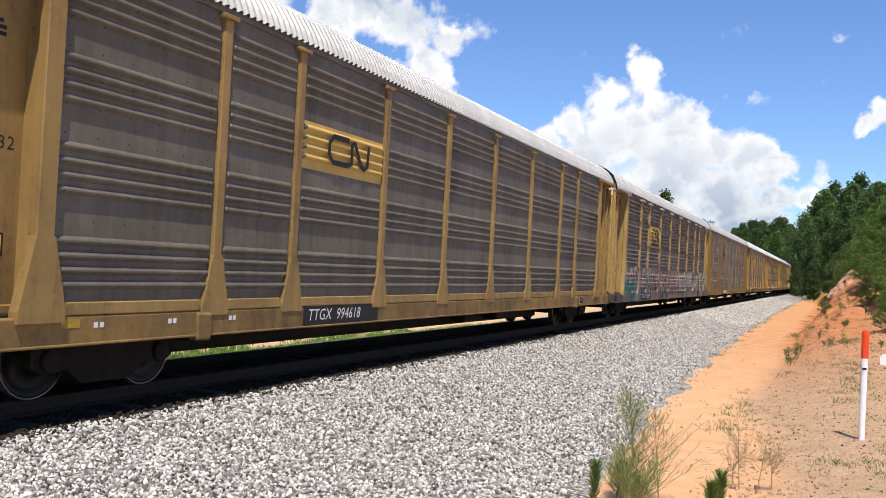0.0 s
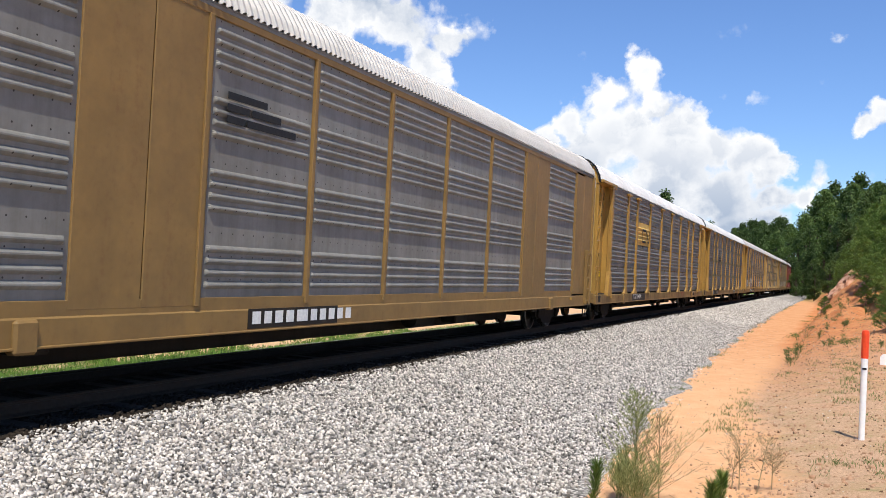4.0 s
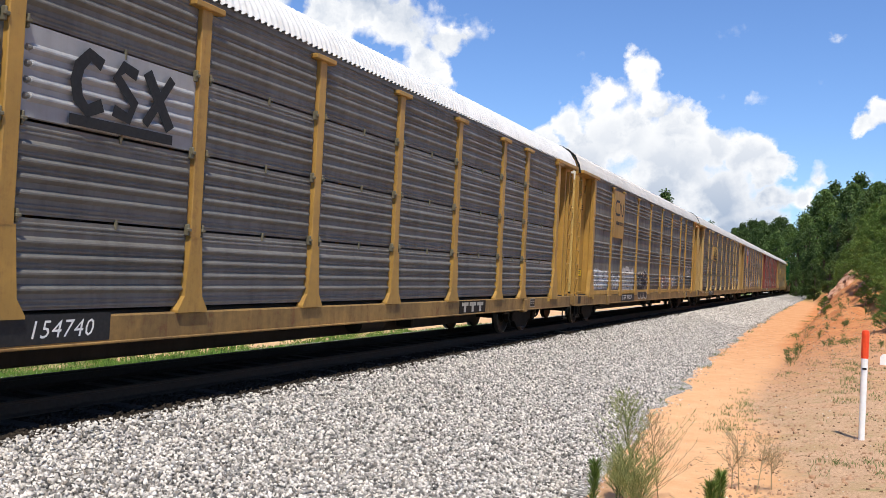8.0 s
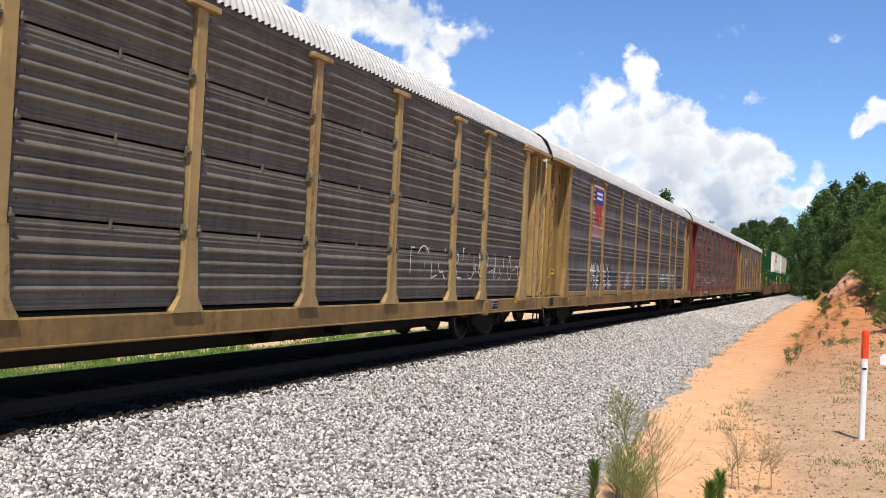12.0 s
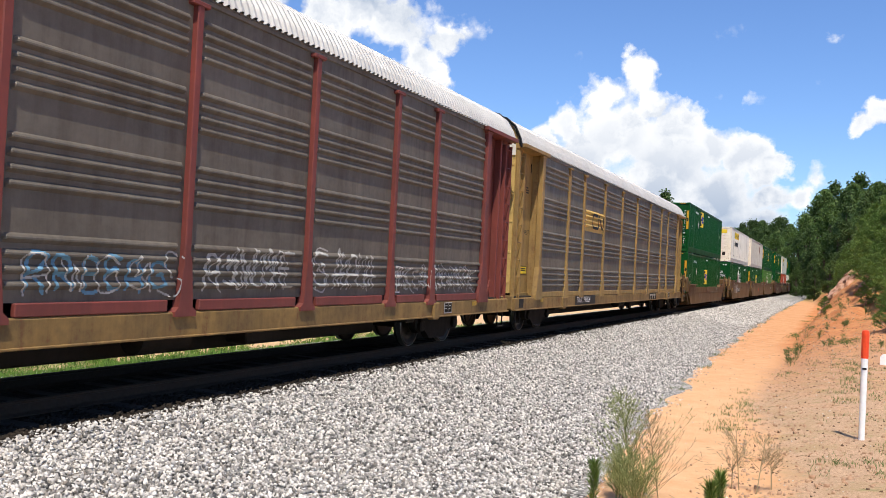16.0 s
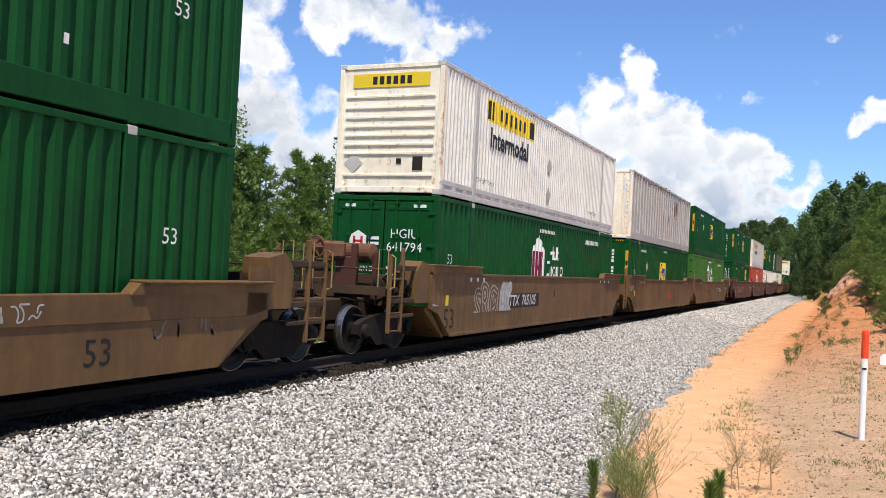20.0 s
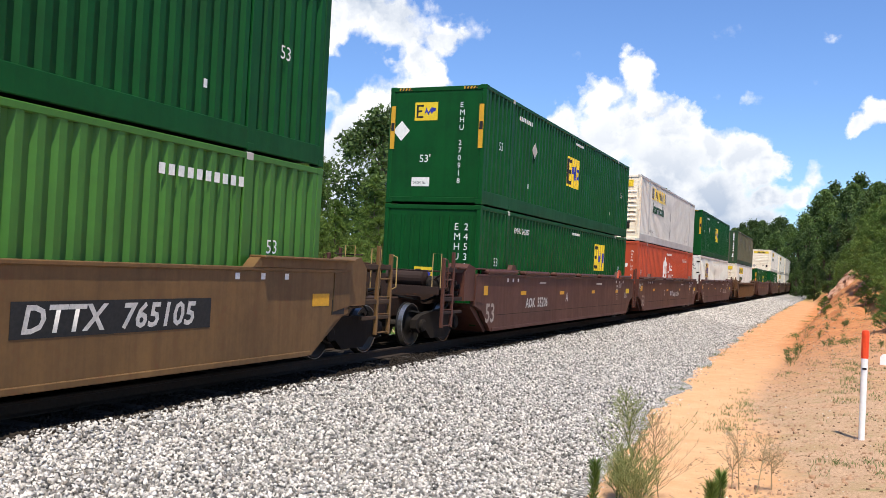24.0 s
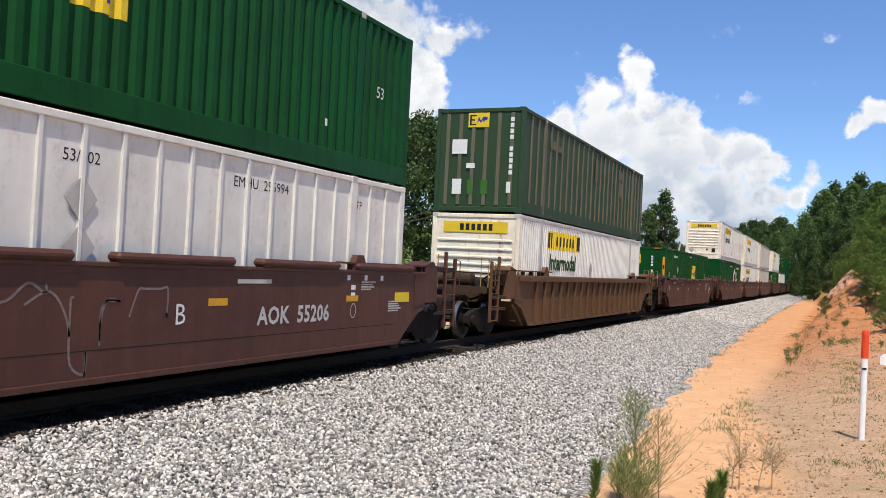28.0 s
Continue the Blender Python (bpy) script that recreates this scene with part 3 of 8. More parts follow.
def ribbed(width, z0, z1, ridges, depth=0.048, half=0.052, x=1.47, fine=0.0):
    """A pressed panel with rounded horizontal ridges at the heights given, and fine corrugations between them if asked for."""
    rows, zs = [], [(z0, 0.0)]
    for r in ridges:
        zs += [(r - half, 0.0), (r - half * 0.62, depth * 0.5), (r - half * 0.2, depth), (r + half * 0.15, depth), (r + half * 0.62, depth * 0.6), (r + half, 0.0)]
    if fine:
        z = z0 + 0.02
        while z + 0.05 < z1:
            if all(abs(z + 0.025 - r) > half + 0.024 for r in ridges):
                zs += [(z, 0.0), (z + 0.017, fine), (z + 0.031, fine), (z + 0.046, 0.0)]
            z += 0.053
        zs.sort()
    zs.append((z1, 0.0))
    for y, e in ((-width / 2, 0.0), (-width / 2 + 0.06, 0.0), (-width / 2 + 0.10, 1.0), (width / 2 - 0.10, 1.0), (width / 2 - 0.06, 0.0), (width / 2, 0.0)):
        rows.append([(x + d * e, y, z) for z, d in zs])
    g = Geo().sheet(rows)
    back = [(x - 0.02, -width / 2, z0), (x - 0.02, width / 2, z0), (x - 0.02, width / 2, z1), (x - 0.02, -width / 2, z1)]
    return g.add(back, [(0, 1, 2, 3)])


def post_geo(rows):
    """A pressed post that flares into a gusset on the sill."""
    a, b, w = (1.545, 1.562, 0.10) if rows else (1.527, 1.540, 0.085)
    g = box(1.45, a, -w, w, 1.0, 4.93, 0.012)
    foot = [(-0.105, 1.95), (0.105, 1.95), (0.165, 1.20), (0.28, 1.02), (0.28, 0.99), (-0.28, 0.99), (-0.28, 1.02), (-0.165, 1.20)] if rows else [(-0.095, 1.74), (0.095, 1.74), (0.27, 1.02), (0.27, 0.94), (-0.27, 0.94), (-0.27, 1.02)]
    g.prism(foot, 0, 1.44, b)
    return g.box(b, b + 0.004, -w, w, foot[0][1] - 0.012, foot[0][1] - 0.002)


def slim_post_geo():
    g = box(1.45, 1.55, -0.06, 0.06, 1.0, 4.93, 0.012)
    return g.prism([(-0.065, 1.7), (0.065, 1.7), (0.13, 1.06), (0.2, 1.0), (0.2, 0.94), (-0.2, 0.94), (-0.2, 1.0), (-0.13, 1.06)], 0, 1.44, 1.56)


def corner_geo():
    g = box(1.42, 1.56, -0.12, 0.12, 1.02, 4.95, 0.015)
    g.prism([(-0.12, 1.85), (0.12, 1.85), (0.30, 1.06), (0.30, 0.94), (-0.30, 0.94), (-0.30, 1.06)], 0, 1.44, 1.575)
    return g


def roof_geo():
    """Arched roof with crosswise corrugations, open at the eaves."""
    prof = [(1.52, 5.05), (1.46, 5.22), (1.30, 5.48), (1.05, 5.67), (0.7, 5.78), (0.3, 5.82)]
    prof = prof + [(0, 5.825)] + [(-a, b) for a, b in prof[::-1]]
    rows, y, k = [], -HALF + 0.02, 0
    while y < HALF - 0.01:
        d = (0.0, 0.0, 0.028, 0.028)[k % 4]
        rows.append([(a * (1 + d * 0.8), y, b + d) for a, b in prof])
        y += (0.045, 0.03, 0.045, 0.03)[k % 4]
        k += 1
    g = Geo().sheet(rows)
    for y in (-HALF + 0.02, HALF - 0.02):
        g.add([(a, y, b) for a, b in prof], [tuple(range(len(prof)))])
    return g


def end_door_geo(s, side):
    """One leaf of the folding end doors, curved at the top like the roof."""
    x0, x1 = (0.012, 1.345) if side > 0 else (-1.345, -0.012)
    g = Geo()
    top = lambda a: 5.62 if abs(a) < 0.8 else 5.62 - (abs(a) - 0.8) * 0.75
    xs = [x0 + (x1 - x0) * i / 6 for i in range(7)]
    ring = [(a, 1.12) for a in xs] + [(a, top(a)) for a in xs[::-1]]
    g.prism(ring, 1, s * (HALF - 0.06), s * (HALF - 0.005))
    return g


def roof_seal_geo(e):
    """Black rubber strip round the roof's end."""
    prof = [(1.50, 4.95), (1.45, 5.2), (1.30, 5.5), (1.06, 5.70), (0.7, 5.815), (0.3, 5.85)]
    prof = prof + [(0, 5.855)] + [(-a, b) for a, b in prof[::-1]]
    return Geo().pipe([(a, e * (HALF + 0.01), b) for a, b in prof], 0.032, 6)


def ladder(parent, y, x, z0, z1, material, width=0.40, facing=1, rungs=9, label=""):
    """Two stringers with round rungs; facing 1 stands on the side, 0 on the end."""
    g = Geo()
    for d in (-width / 2, width / 2):
        g.box(x - 0.012, x + 0.085, y + d - 0.035, y + d - 0.005, z0, z1, 0.006)
    lad = part("ladder", g, material, parent, label)
    rung = shared(("rung", width), lambda: Geo().tube((0, -width / 2, 0), (0, width / 2, 0), 0.011, 6), material)
    for i in range(rungs):
        part("rung", rung, None, lad, at=pose(x + 0.065, y, z0 + 0.12 + (z1 - z0 - 0.24) * i / (rungs - 1)))
    return lad


WHEEL_R = 0.457


def wheel_geo():
    return Geo().lathe([(0.70, 0.08), (0.715, 0.16), (0.70, 0.36), (0.69, 0.40), (0.69, WHEEL_R + 0.025), (0.715, WHEEL_R + 0.02), (0.725, WHEEL_R), (0.825, WHEEL_R - 0.006), (0.83, 0.40), (0.79, 0.36), (0.77, 0.18), (0.84, 0.15), (0.85, 0.08)], 28)


def tread_geo():
    """The polished rim of a wheel, a narrow ring."""
    turn = [6.28319 * i / 28 for i in range(29)]
    return Geo().sheet([[(x, r * math.cos(a), r * math.sin(a)) for a in turn] for x, r in ((0.728, WHEEL_R + 0.001), (0.827, WHEEL_R - 0.003), (0.834, WHEEL_R - 0.010), (0.833, WHEEL_R - 0.016))])


def side_frame_geo(s):
    """Cast side frame with arched top and two windows shown by its members."""
    g = Geo()
    x0, x1 = sorted((s * 0.93, s * 1.07))
    g.prism([(-1.12, 0.40), (-0.95, 0.30), (-0.62, 0.34), (-0.38, 0.16), (0.38, 0.16), (0.62, 0.34), (0.95, 0.30), (1.12, 0.40), (1.12, 0.58), (0.9, 0.66), (0.45, 0.74), (-0.45, 0.74), (-0.9, 0.66), (-1.12, 0.58)], 0, x0, x1)
    for y in (-0.16, 0.0, 0.16):
        g.tube((s * 1.0, y, 0.24), (s * 1.0, y, 0.52), 0.065, 8)
    for y in (-0.88, 0.88):
        g.lathe([(s * 1.02, 0.13), (s * 1.13, 0.13), (s * 1.15, 0.09)], 14, 0, (0, y, 0.46))
    return g


def truck(parent, y):
    """A two-axle truck under a car."""
    t = part("truck", shared("bolster", lambda: box(-0.95, 0.95, -0.2, 0.2, 0.40, 0.62, 0.03), UNDERFRAME), None, parent, "black two-axle truck caked with road dirt", pose(0, y, 0))
    for s in (-1, 1):
        part("side_frame", shared(("side_frame", s), lambda: side_frame_geo(s), TRUCK_DIRT), None, t)
    for a in (-0.88, 0.88):
        for s in (0, 180):
            w = part("wheel", shared("wheel", wheel_geo, WHEEL_STEEL, True), None, t, at=pose(0, a, WHEEL_R, 0, 0, s))
            part("tread", shared("tread", tread_geo, TREAD_STEEL), None, w)
        part("axle", shared("axle", lambda: Geo().tube((-0.98, 0, 0), (0.98, 0, 0), 0.08, 10), UNDERFRAME), None, t, at=pose(0, a, WHEEL_R))
    return t


def coupler_geo():
    g = box(-0.09, 0.09, -0.42, 0.30, 0.70, 0.88, 0.02)
    g.box(-0.17, 0.15, 0.22, 0.46, 0.66, 0.94, 0.05)
    g.box(0.06, 0.19, 0.40, 0.56, 0.69, 0.91, 0.03)
    return g


def hose_geo():
    pts = [(0.35, -0.35 + 0.1 * i, 0.62 - 0.34 * abs(math.sin(math.pi * i / 9)) ** 0.8) for i in range(10)]
    return Geo().pipe(pts, 0.028, 7)


def coupler(parent, y, s):
    c = part("coupler", shared("coupler", coupler_geo, UNDERFRAME), None, parent, "dark cast-steel coupler", pose(0, y, 0, 0, 0, 0 if s > 0 else 180))
    part("air_hose", shared("air_hose", hose_geo, BLACK_STEEL), None, c, "black rubber air hose hanging in a loop")
    return c


def bars(parent, y, z, widths, height, material, x=1.535, pitch=None, name="marking"):
    """Unreadable writing as plain bars."""
    g = Geo()
    for k, row in enumerate(widths):
        at = y
        for w in row:
            g.box(x, x + 0.003, at, at + w, z - k * (pitch or height * 1.7), z - k * (pitch or height * 1.7) + height)
            at += w + height * 0.5
    return part(name, g, material, parent)


def plate(parent, y0, y1, z0, z1, material, x=1.535, name="label_plate", label="", thick=0.004):
    return part(name, box(x, x + thick, y0, y1, z0, z1), material, parent, label)


def ribbon(g, pts, width, x):
    """A flat painted stroke on the side, through points in y and z."""
    pts = [Vector(p) for p in pts]
    left, right = [], []
    for i, p in enumerate(pts):
        w = (pts[min(i + 1, len(pts) - 1)] - pts[max(i - 1, 0)])
        w = Vector((-w.y, w.x)).normalized() * width / 2 if w.length > 1e-6 else Vector((0, width / 2))
        left.append((x, p.x + w.x, p.y + w.y))
        right.append((x, p.x - w.x, p.y - w.y))
    g.sheet([left, right])


def scrawl(rng, y, z, size, n=9):
    """A looping stroke such as a spray can leaves."""
    a, pts = rng.uniform(0, 6.28), []
    p = Vector((y, z + size * rng.uniform(0.1, 0.9)))
    for i in range(n):
        pts.append(p.copy())
        a += rng.uniform(-1.5, 1.5)
        p = Vector((min(max(p.x + math.cos(a) * size * 0.32, y), y + size * 0.8), min(max(p.y + math.sin(a) * size * 0.45, z), z + size)))
    out = []
    for i in range(len(pts) - 1):
        q0, q1, q2, q3 = pts[max(i - 1, 0)], pts[i], pts[i + 1], pts[min(i + 2, len(pts) - 1)]
        for k in range(4):
            t = k / 4
            out.append(0.5 * (2 * q1 + (q2 - q0) * t + (2 * q0 - 5 * q1 + 4 * q2 - q3) * t * t + (3 * q1 - q0 - 3 * q2 + q3) * t * t * t))
    return out + [pts[-1]]


def tags(parent, seed, spans, material, x=1.506, width=0.03, name="graffiti", label="white spray-painted scrawl"):
    """Thin spray-can scrawls over (y0, y1, z, size) spans."""
    rng = random.Random(seed)
    g = Geo()
    for y0, y1, z, size in spans:
        y = y0
        while y < y1:
            ribbon(g, scrawl(rng, y, z, size * rng.uniform(0.8, 1.1), rng.randint(5, 9)), width, x)
            y += size * 0.55
    return part(name, g, material, parent, label)


def side_relief(kind, ys, z):
    """How far the side of a car carrier stands out at height z, for every y."""
    if not isinstance(kind, str):
        return np.full(len(ys), kind)
    if z < 1.06:
        x = np.full(len(ys), 1.53)
    else:
        near = [abs((z - 1.07) % 0.985 - r) for r in ROW_RIDGES] if kind == "rows" else [abs(z - r) for r in TALL]
        q = min(near) / 0.052
        d = 1.0 if q < 0.22 else max(0.0, (1 - q) / 0.78)
        x = np.full(len(ys), max(1.475 + 0.048 * d, 1.486 if kind == "rows" else 0))
        if kind == "tall" and z < 1.2:
            x[:] = 1.504
    if z > 1.02:
        w = 0.105 if z > 1.74 else 0.11 + 0.24 * (1.74 - z)
        for p in POSTS:
            x[np.abs(ys - p) < w] = (1.566 if z < 1.96 else 1.549) if kind == "rows" else (1.546 if z < 1.75 else 1.532)
    return x


def sprayed(parent, strokes, layers, kind="tall", name="graffiti", label="large spray-painted lettering"):
    """Paint that follows the ridges: strokes are lines in y and z, layers are (width, paint, lift)."""
    segs = np.array([(*a, *b) for line in strokes for a, b in zip(line, line[1:])])
    step = 0.014
    y0, y1 = segs[:, [0, 2]].min() - 0.5, segs[:, [0, 2]].max() + 0.5
    ys = np.arange(y0, y1, step)
    z0, z1 = max(segs[:, [1, 3]].min() - 0.5, 0.70), segs[:, [1, 3]].max() + 0.5
    zs = np.arange(z0, z1, step)
    ax, az, bx, bz = (segs[:, i, None] for i in range(4))
    ln = np.maximum((bx - ax) ** 2 + (bz - az) ** 2, 1e-9)
    dist = []
    for z in zs:
        t = np.clip(((ys[None] - ax) * (bx - ax) + (z - az) * (bz - az)) / ln, 0, 1)
        dist.append(np.sqrt(((ys[None] - ax - t * (bx - ax)) ** 2 + (z - az - t * (bz - az)) ** 2).min(0)))
    relief = [side_relief(kind, ys, z) for z in np.append(zs, zs[-1] + step)]
    top = None
    for width, material, lift in layers:
        g = Geo()
        for k, z in enumerate(zs):
            on = dist[k] < width / 2
            i = 0
            while i < len(ys):
                if not on[i]:
                    i += 1
                    continue
                j = i
                while j + 1 < len(ys) and on[j + 1] and abs(relief[k][j + 1] - relief[k][i]) < 1e-6:
                    j += 1
                a, b = ys[i] - step / 2, ys[j] + step / 2
                xa, xb = relief[k][i] + lift, relief[k + 1][i] + lift
                if abs(xa - xb) > 0.06:
                    xb = xa
                g.add([(xa, a, z), (xa, b, z), (xb, b, z + step), (xb, a, z + step)], [(0, 1, 2, 3)])
                i = j + 1
        me = bpy.data.meshes.new(name)
        me.from_pydata(g.v, [], g.f)
        me.materials.append(material)
        p = part(name if top is None else "fill", me, None, top or parent, label if top is None else "")
        top = top or p
    return top


GLYPHS = [  # fat letter-like shapes in a unit square
    [[(0, 0), (0.02, 0.7), (0.25, 1), (0.6, 1), (0.8, 0.7), (0.8, 0)], [(0.05, 0.45), (0.75, 0.45)]],
    [[(0.85, 1), (0, 0.95), (0, 0.05), (0.85, 0)], [(0, 0.5), (0.65, 0.55)]],
    [[(0.8, 0.95), (0.2, 1), (0, 0.75), (0.4, 0.5), (0.8, 0.3), (0.6, 0), (-0.1, 0.05)]],
    [[(0, 0), (0.05, 1), (0.6, 1), (0.85, 0.75), (0.5, 0.45), (0.05, 0.5)], [(0.4, 0.4), (0.85, 0)]],
    [[(0, 0), (0.05, 1)], [(0.8, 1.05), (0.1, 0.5), (0.9, -0.05)]],
    [[(0, 0.9), (0.3, 0.1), (0.5, 0.7), (0.7, 0.05), (1, 1)]],
    [[(-0.2, 0.6), (0.3, 1.0), (0.2, 0.5), (0.8, 0.9), (0.6, 0.1), (-0.1, 0.25)], [(0.5, 0.5), (1.0, 0.0)]],
    [[(0.1, 0), (0.5, 1.1), (0.9, 0)], [(-0.2, 0.35), (1.05, 0.4)], [(0.45, 0.1), (0.6, 0.3)]],
    [[(1.0, 0.8), (0.3, 0.95), (-0.1, 0.5), (0.2, 0.05), (0.9, 0.15), (0.7, 0.55), (0.35, 0.45)]],
]


def rounded(line, steps=4):
    """The same line with its corners swung round."""
    q = [Vector(p) for p in line]
    if len(q) < 3:
        return line
    out = []
    for i in range(len(q) - 1):
        a, b, c, d = q[max(i - 1, 0)], q[i], q[i + 1], q[min(i + 2, len(q) - 1)]
        for k in range(steps):
            t = k / steps
            out.append(tuple(0.5 * (2 * b + (c - a) * t + (2 * a - 5 * b + 4 * c - d) * t * t + (3 * b - a - 3 * c + d) * t * t * t)))
    return out + [tuple(q[-1])]


def throw_up(seed, y0, y1, z0, z1, each):
    """Letter-like lines side by side, leaning and stretched at random."""
    rng = random.Random(seed)
    out, y = [], y0
    while y + each * 0.5 < y1:
        w, h, lean = each * rng.uniform(0.75, 1.05), (z1 - z0) * rng.uniform(0.8, 1.05), rng.uniform(-0.25, 0.25)
        for line in rng.choice(GLYPHS):
            out.append(rounded([(y + (a + lean * b) * w * 0.8, z0 + b * h + rng.uniform(-0.04, 0.04)) for a, b in line]))
        y += w * 1.12
    return out


def autorack(name, label, centre, body, panel, roof, kind="tall", clips=False, cap=None, low=None, sill=None, post=None, slim=False, group="autorack cars of the train"):
    """A covered car carrier: low sill, ribbed side panels between posts, arched roof, folding end doors, two trucks."""
    car = thing(name, label, "rail car", group)
    cap = cap or body
    if low:  # spray-painted lower panels, sill and post feet
        low, sill, post = low(car)
    low, sill, post = low or panel, sill or (YELLOW_SILL if body != OCHRE else body), post or body
    posts = POSTS if kind != "wide" else [-11.5, -6.5, -3.9, -1.3, 1.3, 3.9, 6.5, 11.5]
    for s in (-1, 1):
        m = pose(0, 0, 0, 0, 0, 0 if s > 0 else 180)
        tag = lambda nm, geo, mt, lb="": part(nm, geo, mt, car, lb, m)
        tag("side_sill", shared("side_sill", lambda: box(1.40, 1.525, -HALF, HALF, 0.67, 1.0, 0.02).box(1.40, 1.56, -HALF, HALF, 0.67, 0.70, 0.008), sill), None)
        tag("top_chord", shared("top_chord", lambda: box(1.42, 1.50, -HALF + 0.1, HALF - 0.1, 4.97, 5.085, 0.01).box(1.50, 1.512, -HALF + 0.1, HALF - 0.1, 5.035, 5.055), panel), None, "grey top chord below the roof edge")
        if kind == "wide":  # broad plated bays with silver panels let in between
            for a, b in ((-11.4, -8.6), (-6.4, -3.95), (-3.85, -1.35), (-1.25, 1.25), (1.35, 3.85), (3.95, 6.4), (8.6, 11.4)):
                part("side_panel", shared(("side_panel", round(b - a, 2), "wide"), lambda: ribbed(b - a, 1.16, 4.90, TALL), panel), None, car, at=m @ pose(0, (a + b) / 2, 0))
            for a, b in ((-8.6, -6.4), (6.4, 8.6)):
                part("side_plate", shared(("side_plate", a), lambda: box(1.44, 1.50, a, (a + b) / 2 - 0.01, 1.06, 4.90, 0.008).box(1.44, 1.50, (a + b) / 2 + 0.01, b, 1.06, 4.90, 0.008), body), None, car, at=m)
            part("kick_plate", shared("kick_plate", lambda: box(1.44, 1.498, -11.5, 11.5, 0.99, 1.17, 0.006), body), None, car, at=m)
            part("top_plate", shared("top_plate", lambda: box(1.45, 1.51, -11.5, 11.5, 4.88, 4.985, 0.008), body), None, car, at=m)
        for i in range(9 if kind != "wide" else 0):
            y, w = (POSTS[i] + POSTS[i + 1]) / 2, BAYS[i] - 0.13
            mm = m @ pose(0, y, 0)
            if kind == "tall":
                part("side_panel", shared(("side_panel", round(w, 2)), lambda: ribbed(w, 1.15, 4.985, TALL), low), None, car, at=mm)
                part("kick_strip", shared(("kick_strip", round(w, 2)), lambda: box(1.45, 1.525, -w / 2 + 0.23, w / 2 - 0.23, 1.005, 1.15, 0.012), body), None, car, at=mm)
            elif kind == "rows":
                for k in range(4):
                    za, hh = ROW_Z[k], ROW_Z[k + 1] - ROW_Z[k] - (0.03 if k < 3 else 0)
                    part("side_panel", shared(("side_panel", round(w, 2), "row", round(hh, 2)), lambda: ribbed(w, 0.0, hh, ROW_RIDGES, fine=0.013), low if k < 2 else panel), None, car, at=mm @ pose(0, 0, za))
                    if k:
                        part("seam_strap", shared("seam_strap", lambda: box(1.46, 1.497, -0.016, 0.016, -0.07, 0.05, 0.005), OLIVE_POST), None, car, at=mm @ pose(0, 0.1, za - 0.015))
        for i in range(len(posts)):
            end = i in (0, len(posts) - 1)
            mm = m @ pose(0, posts[i], 0)
            if kind == "wide":
                part("post", shared(("post", "thin"), lambda: box(1.46, 1.53, -0.045, 0.045, 1.06, 4.89, 0.008), body), None, car, at=mm)
                continue
            p = part("post", shared(("post", end, kind, slim), lambda: corner_geo() if end else slim_post_geo() if slim else post_geo(kind == "rows"), post), None, car, at=mm)
            part("cap", shared(("cap", end, kind), lambda: box(1.44, 1.60, -0.29, 0.29, 4.885, 4.965, 0.012) if kind == "rows" else box(1.44, 1.565, -0.17, 0.17, 4.90, 4.965, 0.012), cap), None, p)
            if clips and not end:
                for z in (2.04, 3.025, 4.01):
                    for d in (-0.135, 0.135):
                        part("clip", shared("clip", lambda: box(1.47, 1.55, -0.016, 0.016, -0.075, 0.075, 0.012).box(1.53, 1.565, -0.035, 0.035, -0.02, 0.02, 0.008), OLIVE_POST), None, p, at=pose(0, d, z))
        for e in (-1, 1):
            y0, y1 = sorted((e * (CORNER + 0.08), e * (HALF - 0.5)))
            if kind == "wide":
                tag("end_panel", shared(("end_panel", e, "flush"), lambda: box(1.44, 1.50, *sorted((e * 11.42, e * 12.45)), 1.06, 4.9, 0.008).box(1.44, 1.50, *sorted((e * 12.47, e * (HALF - 0.1))), 1.06, 4.95, 0.008), body), None)
                tag("corner_flange", shared(("corner_flange", e), lambda: box(1.40, 1.56, *sorted((e * (HALF - 0.1), e * HALF)), 0.7, 5.0, 0.01), body), None)
                ladder(car, s * e * 13.1, 1.52, 0.72, 2.5, body, rungs=5).matrix_basis = m
            else:
                tag("end_panel", shared(("end_panel", e), lambda: box(1.21, 1.23, y0, y1, 1.0, 4.96), body), None, "recessed flat end-bay panel")
                tag("bay_return", shared(("bay_return", e), lambda: box(1.21, 1.44, *sorted((e * (CORNER + 0.05), e * (CORNER + 0.08))), 1.0, 4.96), body), None)
                tag("corner_panel", shared(("corner_panel", e), lambda: box(1.35, 1.375, *sorted((e * (HALF - 0.50), e * (HALF - 0.03))), 1.0, 4.96).box(1.21, 1.375, *sorted((e * (HALF - 0.50), e * (HALF - 0.47))), 1.0, 4.96), body), None)
                ladder(car, s * e * (HALF - 0.26), 1.385, 0.98, 4.86, body, 0.42).matrix_basis = m
                tag("eave", shared(("eave", e), lambda: box(1.20, 1.62, *sorted((e * (CORNER - 0.3), e * (HALF - 0.05))), 4.955, 5.05, 0.01), cap), None)
                if s * e > 0:
                    tag("bay_slot", shared(("bay_slot", e), lambda: box(1.231, 1.25, *sorted((e * (HALF - 0.60), e * (HALF - 0.50))), 1.1, 4.85), BLACK_STEEL), None, "dark slot beside the end ladder")
                    tag("bay_post", shared(("bay_post", e), lambda: box(1.231, 1.40, *sorted((e * (HALF - 0.70), e * (HALF - 0.60))), 1.02, 4.95, 0.012).prism([(e * (HALF - 0.70), 1.45), (e * (HALF - 0.60), 1.45), (e * (HALF - 0.60), 1.02), (e * (HALF - 0.84), 1.02)], 0, 1.231, 1.27), body), None)
